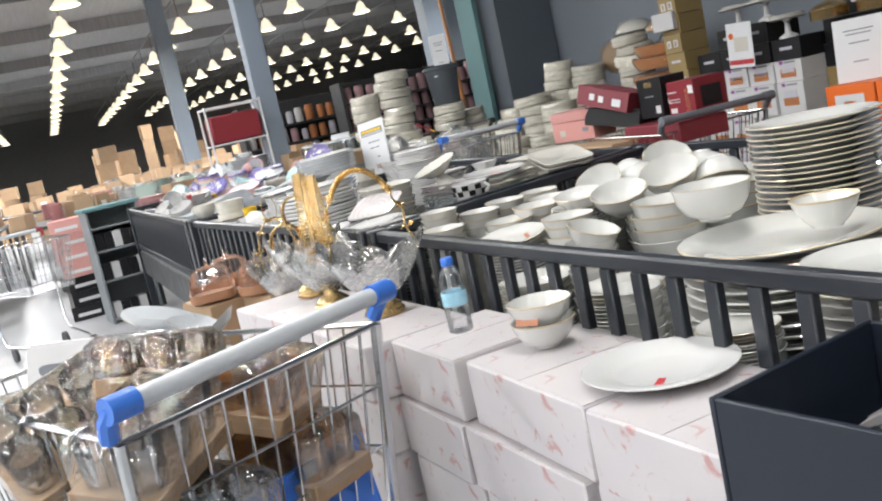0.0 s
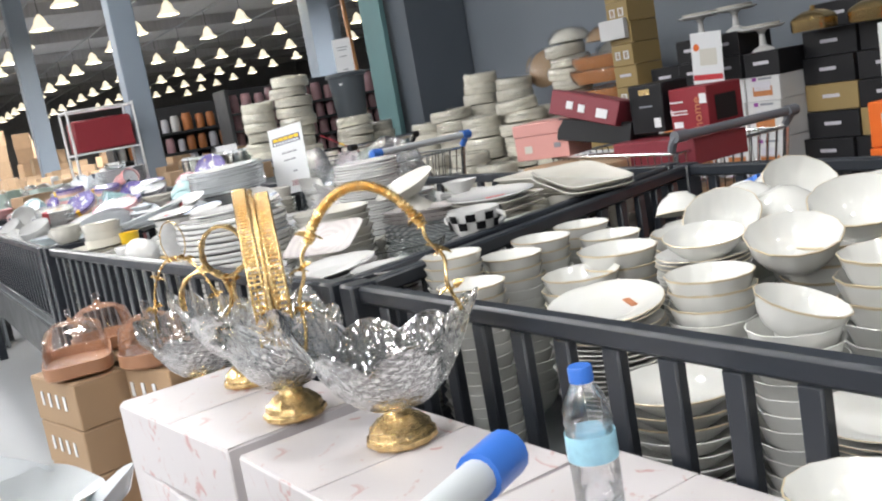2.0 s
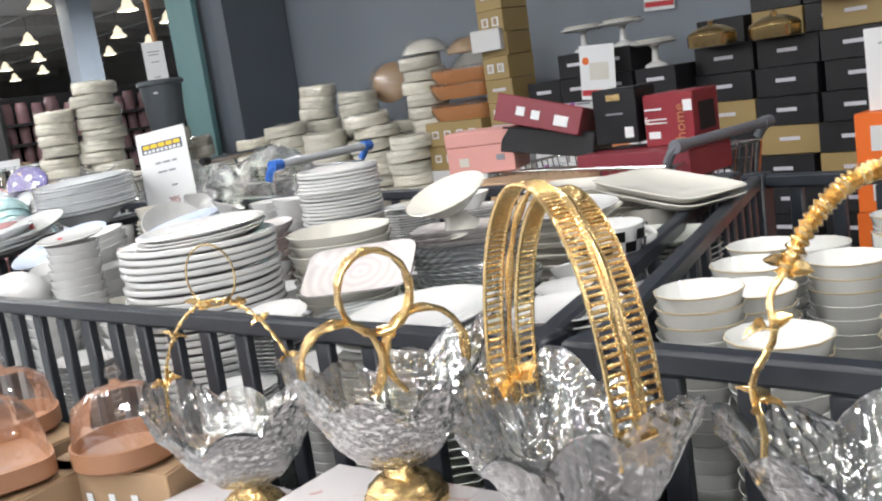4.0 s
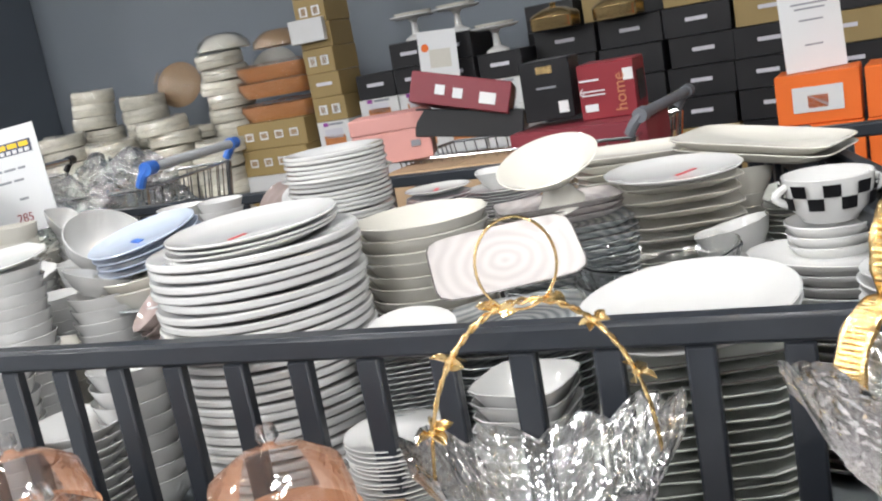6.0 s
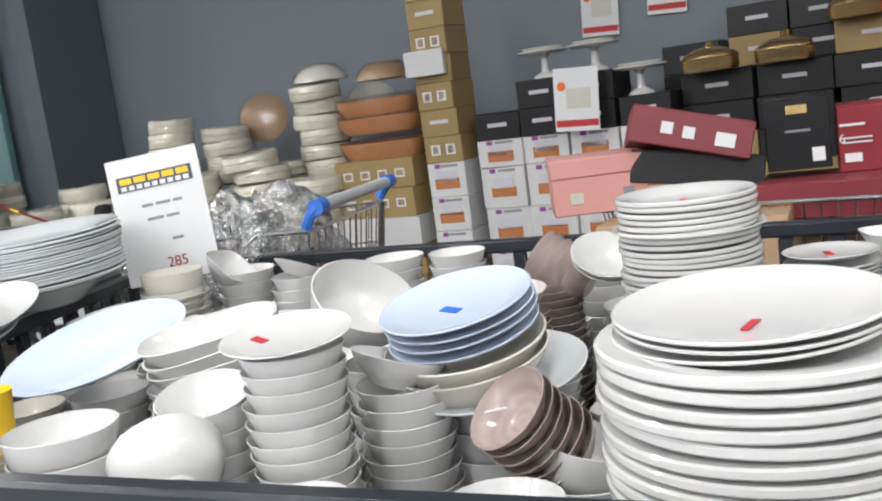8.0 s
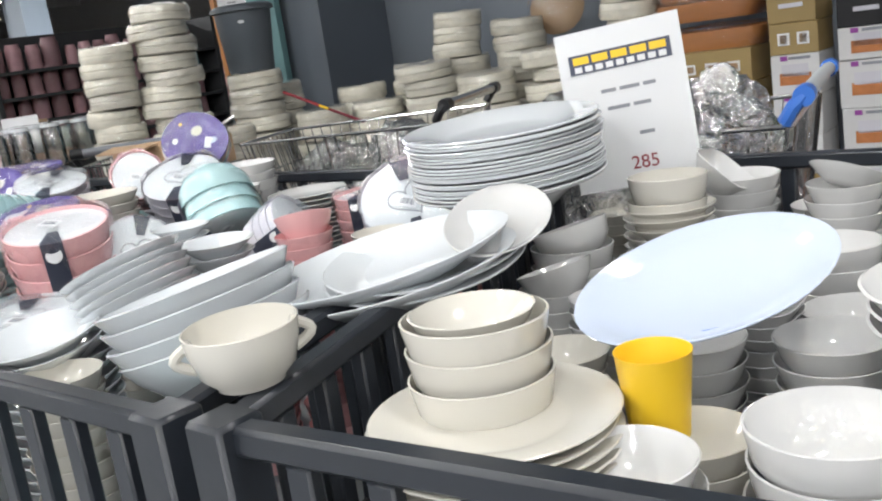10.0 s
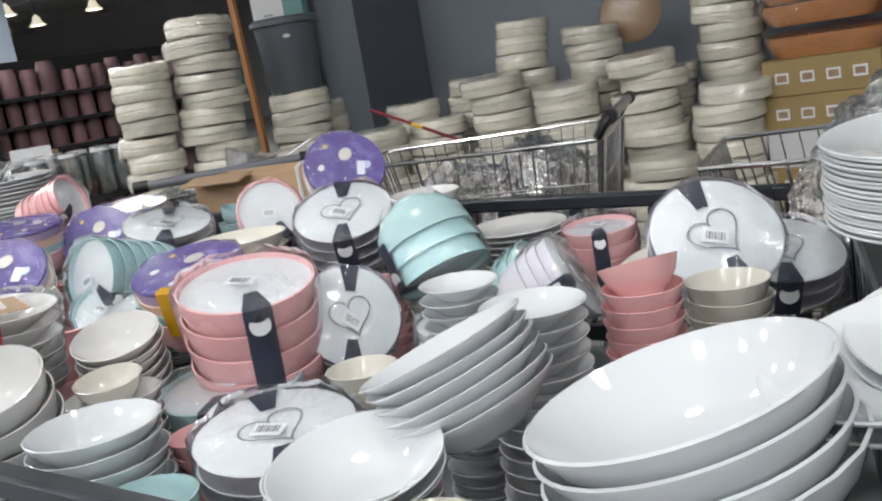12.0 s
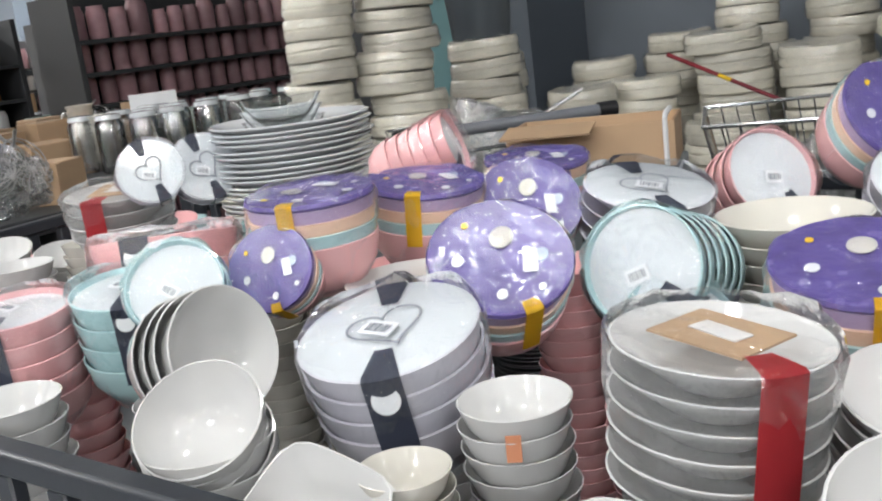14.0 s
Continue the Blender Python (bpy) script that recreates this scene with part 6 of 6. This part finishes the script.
def cake_stand(m, d):
    t = empty("cake_stand", m, "white fluted cake stand on a stem, stacked with lids", "cake stand", "white cake stands")
    part("stem", lathe([(0, 0), (0.06, 0), (0.055, 0.012), (0.02, 0.03), (0.014, 0.09), (0.03, 0.11), (0, 0.11)], 24), WHITE, t)
    part("plate", lathe([(0, 0.108), (d * 0.4, 0.11), (d * 0.5, 0.122), (d * 0.5, 0.128), (0, 0.118)], 48, wavy(16, 0.02)), WHITE, t)
    part("upper_plate", lathe([(0, 0.128), (d * 0.38, 0.13), (d * 0.42, 0.142), (0, 0.136)], 48, wavy(16, 0.02)), CREAM, t)


for x, y, z in ((4.9, 5.48, TOPZ - 0.0), (4.92, 5.24, TOPZ), (4.86, 5.02, TOPZ - 0.13)):
    cake_stand(pose(x, y, z), 0.24)
gift_box("gift_box", pose(4.86, 5.44, 1.2, 0, 0, 0), 0.1, 0.16, 0.09, VBOX, "violet boxed gift set on white boxes")


def wall_sign(m):
    t = empty("offer_sign", m, "white offer sign with a red strip and product picture", "sign", "offer signs")
    part("card", box(0.2, 0.003, 0.28, 0), PAPER, t)
    part("red_strip", box(0.19, 0.001, 0.03, 0), REDP, t, "red strip", pose(0, -0.0025, 0.02))
    part("picture", box(0.11, 0.001, 0.09, 0), CREAM, t, "beige product picture", pose(0.01, -0.0025, 0.1))
    part("red_dot", lathe([(0, 0), (0.02, 0), (0.02, 0.001), (0, 0.001)], 20), OBOX, t, "orange-red dot", pose(-0.065, -0.002, 0.2, 90, 0, 0))


wall_sign(pose(4.70, 5.28, 1.06, 0, 3, -82))
wall_sign(pose(5.60, 5.42, 1.50, 0, 3, -88))
wall_sign(pose(5.60, 5.06, 1.56, 0, 3, -88))

# gold-brown boxes, wooden trays and domes
z = 0.125
for k in range(6):
    h = 0.15
    wall_box(4.92, 6.42, z, 0.46, 0.34, h - 0.003, WBOX if k == 3 else OLIVE, "white boxed ware with lettering, stacked" if k == 3 else "gold-brown gift box with four windows, stacked", BAND if k == 3 else WINDOWS, "boxes along the wall")
    z += h
for k, zz in enumerate((z, z + 0.13, z + 0.22)):
    t = empty("wooden_tray_box", pose(4.95 + 0.05 * k, 6.40 + 0.03 * k, zz, 0, 0, 90 + row.uniform(-4, 4)), "orange wooden tray in clear wrap on boxes", "tray", "wrapped wooden trays")
    part("tray", lathe([(0, 0), (0.2, 0), (0.235, 0.05), (0.24, 0.085), (0.23, 0.085), (0.19, 0.012), (0, 0.012)], 40, superform(7, 0.7)), WOOD, t)
    f = part("wrap", crumple(lathe([(0.22, 0), (0.25, 0.06), (0.25, 0.1), (0, 0.11)], 30, superform(6, 0.72)), 0.006, 18, k), FILM, t, "clear wrap")
    f.visible_shadow = False


def ivory_stack(x, y, top, d, base=0.0, seed=0):
    """Round ivory ware in rolls, each pack wrapped; piled in a tower."""
    r = random.Random(seed)
    key = ("pack", round(d, 2))
    if key not in CACHE:
        CACHE[key] = finish("pack", lathe([(0, 0), (d * 0.485, 0), (d * 0.502, 0.006), (d * 0.505, 0.034), (d * 0.49, 0.0365), (d * 0.49, 0.0425), (d * 0.505, 0.045), (d * 0.502, 0.07), (d * 0.485, 0.077), (0, 0.079)], 30), CRACK)
        bm = crumple(lathe([(d * 0.47, 0.001), (d * 0.515, 0.02), (d * 0.515, 0.06), (d * 0.48, 0.084), (0, 0.083)], 36), 0.011, 22, 2)
        CACHE[key + ("w",)] = finish("wrap", bm, FILM)
    z = base
    while z + 0.08 <= top + 0.03:
        t = empty("wrapped_plates", pose(x + r.uniform(-0.028, 0.028), y + r.uniform(-0.028, 0.028), z, r.uniform(-3, 3), r.uniform(-3, 3), r.uniform(0, 360)), "round pack of ivory plates in creased clear wrap, stacked", "plate pack", "wrapped ivory plate packs")
        shared("pack", CACHE[key], t)
        shared("wrap", CACHE[key + ("w",)], t).visible_shadow = False
        z += 0.081
    return z


for k, (x, y, top, d) in enumerate(((5.02, 6.86, 1.46, 0.28), (4.72, 6.78, 1.0, 0.30), (5.05, 7.2, 1.05, 0.30), (4.75, 7.15, 1.16, 0.30), (4.98, 7.52, 1.28, 0.28), (4.62, 7.5, 1.05, 0.30), (4.9, 7.85, 1.36, 0.26), (4.58, 7.86, 1.12, 0.30),
                                  (4.9, 8.2, 1.14, 0.28), (4.5, 8.2, 1.02, 0.28), (4.72, 8.5, 1.10, 0.28), (4.18, 8.78, 1.19, 0.30), (4.28, 8.38, 1.0, 0.28), (3.70, 8.86, 1.66, 0.30), (3.46, 9.05, 1.50, 0.26), (4.42, 8.9, 1.12, 0.28), (3.72, 8.5, 0.95, 0.28), (4.34, 7.3, 0.8, 0.28), (4.3, 7.8, 0.82, 0.28), (4.3, 6.95, 0.7, 0.28))):
    ivory_stack(x, y, top, d, 0.0, k)
for k, (x, y, z, rx, ry) in enumerate(((5.22, 7.42, 1.32, 0, -72), (5.05, 6.86, 1.47, 0, 0), (5.05, 6.45, 1.43, 0, 0), (5.3, 6.7, 1.30, 70, 10))):
    t = empty("mesh_food_cover", pose(x, y, z, rx, ry, 20 - 90 * (rx > 0)), "round domed mesh cover in clear wrap", "food cover", "mesh food covers")
    flat = 0.3 if ry else 1.0
    part("dome", lathe([(0.15, 0), (0.14, 0.03 * flat), (0.10, 0.07 * flat), (0.04, 0.09 * flat), (0, 0.092 * flat)], 28), CREAM if k % 2 else KRAFT, t)
    f = part("wrap", crumple(lathe([(0.16, -0.004), (0.152, 0.04), (0.1, 0.085), (0, 0.1)], 26), 0.008, 16, k), FILM, t, "clear wrap")
    f.visible_shadow = False
# grey dustbin on the packs
gb = empty("dustbin", pose(4.18, 8.78, 1.218), "tall grey plastic dustbin with rim and lid, standing on packs", "dustbin")
part("bin_body", lathe([(0, 0), (0.12, 0), (0.125, 0.01), (0.155, 0.33), (0.15, 0.33), (0.12, 0.015), (0, 0.012)], 36), GREYB, gb)
part("bin_rim", lathe([(0.155, 0.325), (0.172, 0.33), (0.172, 0.35), (0.15, 0.365), (0, 0.372)], 36), GREYB, gb, "grey rim and lid")
part("badge", lathe([(0, 0), (0.018, 0), (0.018, 0.002), (0, 0.002)], 20, superform(2, 0.5)), PAPER, gb, "small pale oval badge", pose(-0.105, -0.105, 0.27, 90, 0, -45))
wall_post = price_card(pose(4.30, 9.0, 1.5, 0, 0, -40), False, 0.16, 0.38)
# orange boxes behind the near bin
for k in range(6):
    for j in range(3):
        gift_box("gift_box", pose(3.75 + 0.02 * row.random(), 3.45 - 0.27 * j, 0.01 + 0.16 * k, 0, 0, row.uniform(-4, 4)), 0.22, 0.25, 0.157, OBOX, "orange and white boxed kitchen ware, stacked", [("side", 0.0, 0.5, 0.15, 0.08, WBOX), ("side", 0.0, 0.45, 0.06, 0.04, OBOX)], "box", 0.0, "orange boxes")


# ---- beyond the bins ----
sh = empty("grey_shelf", pose(0.98, 9.15, 0, 0, 0, 8), "grey metal shelf with a teal top and dark boxed wares", "shelf")
part("back_panel", box(0.44, 0.02, 0.98, 0.002), GREYM, sh, "", pose(0, 0.16, 0))
for s in (-0.21, 0.21):
    part("side_panel", box(0.02, 0.32, 0.98, 0.003), GREYM, sh, "", pose(s, 0, 0))
for z in (0.02, 0.36, 0.62, 0.82):
    part("shelf_board", box(0.40, 0.30, 0.018, 0.002), GREYM, sh, "", pose(0, 0, z))
part("top_board", box(0.48, 0.36, 0.03, 0.004), TEALB, sh, "teal painted top", pose(0, 0, 0.982))
for k in range(15):
    gift_box("gift_box", sh.matrix_world @ pose(-0.15 + 0.075 * (k % 5), -0.06, (0.039, 0.379, 0.639)[k // 5]), 0.07, 0.12, 0.14, BBOX if k % 3 else WBOX, "small dark boxed ware on a grey shelf", (), "box", 0.0, "boxes on the grey shelf")
for k in range(7):
    gift_box("gift_box", pose(0.62 + 0.02 * (k % 2), 9.9, 0.135 * k, 0, 0, 6 * (k % 3)), 0.3, 0.34, 0.132, PBOX if k > 2 else BBOX, "pink gift box stacked on the floor" if k > 2 else "black and white gift box stacked on the floor", [("front", 0, 0.4, 0.2, 0.03, PAPER)], "box", 0.0, "pink floor boxes")
trolley(pose(0.15, 8.6, 0, 0, 0, -160), "chrome trolley standing in the aisle", HANDLE, RBOX2, False)
trolley(pose(-0.35, 10.6, 0, 0, 0, 30), "chrome trolley with red items in the aisle", HANDLE, RBOX2, False)


def low_table(x, y, w, d, h, label):
    t = empty("display_table", pose(x, y, 0), label, "display table", "far display tables")
    part("tabletop", box(w, d, 0.04, 0.004), STEEL, t, "", pose(0, 0, h - 0.04))
    for sx in (-1, 1):
        for sy in (-1, 1):
            part("leg", box(0.05, 0.05, h - 0.041, 0.003), STEEL, t, "", pose(sx * (w / 2 - 0.05), sy * (d / 2 - 0.05), 0))


far = random.Random(21)


def clutter(x0, x1, y0, y1, z, n, styles):
    """Piles of ware and boxes standing on a table."""
    spots = []
    for _ in range(n * 8):
        if len(spots) >= n:
            break
        style = far.choice(styles)
        d = far.uniform(0.13, 0.24)
        x, y = far.uniform(x0 + 0.1, x1 - 0.1), far.uniform(y0 + 0.1, y1 - 0.1)
        if any((x - a) ** 2 + (y - b) ** 2 < (d / 2 + c) ** 2 for a, b, c in spots):
            continue
        spots.append((x, y, d / 2 + 0.02))
        if style in ("white", "pink", "teal", "green"):
            kind = far.choice(("bowl", "plate", "deep_plate", "wide_bowl"))
            mt = {"white": far.choice((WHITE, COOL, CREAM)), "pink": PINKP, "teal": TEALP, "green": GREENP}[style]
            stack(kind, x, y, z + far.uniform(0.08, 0.26), d, mt, base=z, rng=far, claim=False, keep=1, pile="piles on the far tables")
        elif style == "carton":
            w, dd, h = far.uniform(0.18, 0.36), far.uniform(0.2, 0.34), far.uniform(0.12, 0.27)
            gift_box("carton", pose(x, y, z, 0, 0, far.uniform(-30, 30)), w * 0.8, dd * 0.8, h, CARTON, "brown shipping carton on a far table", [("front", 0, 0.5, w * 0.3, h * 0.25, PAPER)] if far.random() < 0.3 else (), "carton", 0.0, "far cartons")
        elif style == "crate":
            t = empty("plastic_crate", pose(x, y, z, 0, 0, far.uniform(-40, 40)), "pale green clear plastic storage box", "storage box", "plastic storage boxes")
            h = far.uniform(0.12, 0.22)
            part("crate_body", lathe([(0, 0), (d * 0.6, 0), (d * 0.66, h), (d * 0.7, h), (d * 0.7, h - 0.008), (d * 0.67, h - 0.01), (d * 0.61, 0.004), (0, 0.004)], 28, superform(7, 0.7)), GREENP, t)
        elif style == "bag":
            bag_heap(pose(x, y, z), 0.3, 0.3, 0.22, "clear bags of small ware on a far table", TIN, int(x * 100) % 50)
        elif style == "cushion":
            t = empty("cushion", pose(x, y, z, 0, 0, far.uniform(0, 90)), "orange folded textile on a far table", "textile", "orange textiles")
            part("cloth", crumple(box(0.34, 0.28, 0.07, 0.03), 0.012, 9, 3), PEACH, t)


low_table(1.95, 10.6, 1.5, 2.6, 0.86, "dark display table with plastic boxes and white ware")
clutter(1.2, 2.7, 9.3, 11.9, 0.86, 44, ("white", "white", "crate", "crate", "green", "bag", "pink", "carton"))
low_table(3.55, 11.0, 1.2, 2.4, 0.86, "dark display table with cartons and clear ware")
clutter(2.95, 4.15, 9.9, 12.2, 0.86, 34, ("carton", "crate", "white", "bag", "cushion", "carton"))
low_table(1.6, 14.2, 3.2, 2.2, 0.8, "dark display table heaped with cartons")
clutter(0.0, 3.2, 13.1, 15.3, 0.8, 44, ("carton", "carton", "white", "pink", "carton", "crate"))
low_table(-1.0, 12.4, 1.6, 3.6, 0.8, "dark display table heaped with small ware")
clutter(-1.8, -0.2, 10.6, 14.2, 0.8, 40, ("white", "pink", "teal", "carton", "carton"))
low_table(-1.1, 16.6, 1.8, 2.8, 0.8, "dark display table heaped with pink and white ware")
clutter(-2.0, -0.2, 15.2, 18.0, 0.8, 40, ("pink", "white", "white", "crate", "carton"))
for k in range(16):
    jar = empty("glass_jar", pose(3.1 + 0.17 * (k % 6) + far.uniform(-0.03, 0.03), 9.75 + 0.2 * (k // 6), 0.862), "tall clear lidded storage jar on a far table", "jar", "clear jars")
    part("jar_body", lathe([(0, 0), (0.055, 0), (0.06, 0.01), (0.06, 0.20), (0.05, 0.22), (0.046, 0.22), (0.055, 0.198), (0.055, 0.012), (0, 0.008)], 18), CLEARP, jar)
    part("lid", lathe([(0, 0.245), (0.05, 0.24), (0.054, 0.221), (0, 0.221)], 18), COOL, jar, "white lid")
low_table(0.6, 19.5, 7.0, 3.0, 0.9, "dark display table heaped with brown cartons")
clutter(-2.9, 4.1, 18.0, 21.0, 0.9, 80, ("carton", "carton", "carton", "white"))
low_table(5.8, 17.5, 3.6, 3.0, 0.9, "dark display table heaped with brown cartons and ware")
clutter(4.0, 7.6, 16.0, 19.0, 0.9, 50, ("carton", "carton", "white", "cushion"))
for k in range(44):
    h, s = far.uniform(0.25, 0.4), far.uniform(0.3, 0.5)
    x, y = far.uniform(-7, 7), far.uniform(23.0, 29)
    for j in range(far.randint(4, 6)):
        gift_box("carton", pose(x, y, j * (h + 0.002), 0, 0, far.uniform(-20, 20)), s, s * 0.8, h, CARTON, "brown shipping carton stacked at the back", (), "carton", 0.0, "back cartons")

# red crate on a white rack
rk = empty("white_rack", pose(2.55, 10.9, 0.0), "white wire rack holding a red fabric crate", "rack")
bm = bmesh.new()
for sx in (-0.3, 0.3):
    for sy in (-0.2, 0.2):
        bar(bm, (sx, sy, 0.0), (sx, sy, 1.72), 0.012)
for z in (0.9, 1.3, 1.7):
    bar(bm, (-0.3, -0.2, z), (0.3, -0.2, z), 0.01); bar(bm, (-0.3, 0.2, z), (0.3, 0.2, z), 0.01); bar(bm, (-0.3, -0.2, z), (-0.3, 0.2, z), 0.01); bar(bm, (0.3, -0.2, z), (0.3, 0.2, z), 0.01)
part("rack_frame", bm, PAPER, rk)
part("fabric_crate", box(0.54, 0.34, 0.3, 0.02), RBOX2, rk, "red fabric crate", pose(0, 0, 1.31))


# ---- shelving at the back ----
def gondola(x, y, w, turn, shelves, label, styles, backm, near=False):
    g = empty("shop_shelf", pose(x, y, 0, 0, 0, turn), label, "shelf", "back shelving units")
    part("shelf_back", box(w, 0.03, 1.72, 0.003), backm, g, "", pose(0, 0.2, 0))
    for s in (-1, 1):
        part("upright", box(0.04, 0.4, 1.72, 0.003), STEEL, g, "", pose(s * w / 2, 0, 0))
    for k in range(shelves):
        z = 0.12 + 1.5 * k / shelves
        part("shelf_board", box(w - 0.045, 0.38, 0.025, 0.002), STEEL, g, "", pose(0, -0.02, z))
        xx = -w / 2 + 0.1
        while xx < w / 2 - 0.1:
            d = far.uniform(0.10, 0.15)
            mt = far.choice(styles)
            key = ("pot", mt.name, round(d, 2))
            if key not in CACHE:
                d2 = round(d, 2)
                CACHE[key] = finish("pot", lathe([(0, 0), (d2 * 0.4, 0), (d2 * 0.45, 0.01), (d2 * 0.45, d2 * 1.2), (d2 * 0.36, d2 * 1.4), (d2 * 0.38, d2 * 1.5), (0, d2 * 1.5)], 14), mt)
            spot = g.matrix_world @ pose(xx, -0.06, z + 0.026)
            if near and k > 2:
                ob = new("storage_pot", CACHE[key])
                ob.matrix_world = spot
                tagged(ob, "small lidded storage pot on a back shelf", "pot", "shelf pots")
            else:
                LOW.setdefault(("storage_pot", mt.name), []).append((CACHE[key], spot))
            xx += d + 0.02


gondola(5.0, 11.6, 2.0, 0, 8, "black shelf filled with rose-coloured pots", [ROSE], STEEL, True)
gondola(3.9, 13.4, 1.6, 0, 6, "black shelf with clear and white small ware", [ROSE, WHITE, AMBER, GREYP], STEEL)
gondola(6.6, 14.0, 2.4, 0, 6, "black shelf with clear and white small ware", [ROSE, WHITE, GREYP, GREENP], STEEL)
gondola(7.5, 17.0, 3.0, 0, 6, "grey shelf with rose and white small ware", [ROSE, PINKP, WHITE, GREYM], GREYM)
gondola(11.5, 20.0, 4.0, 0, 6, "grey shelf with mixed small ware", [ROSE, PINKP, WHITE, GREYM], GREYM)
gondola(9.2, 12.5, 3.0, 0, 6, "grey shelf with mixed small ware", [PINKP, WHITE, GREYM], GREYM)
join_low()
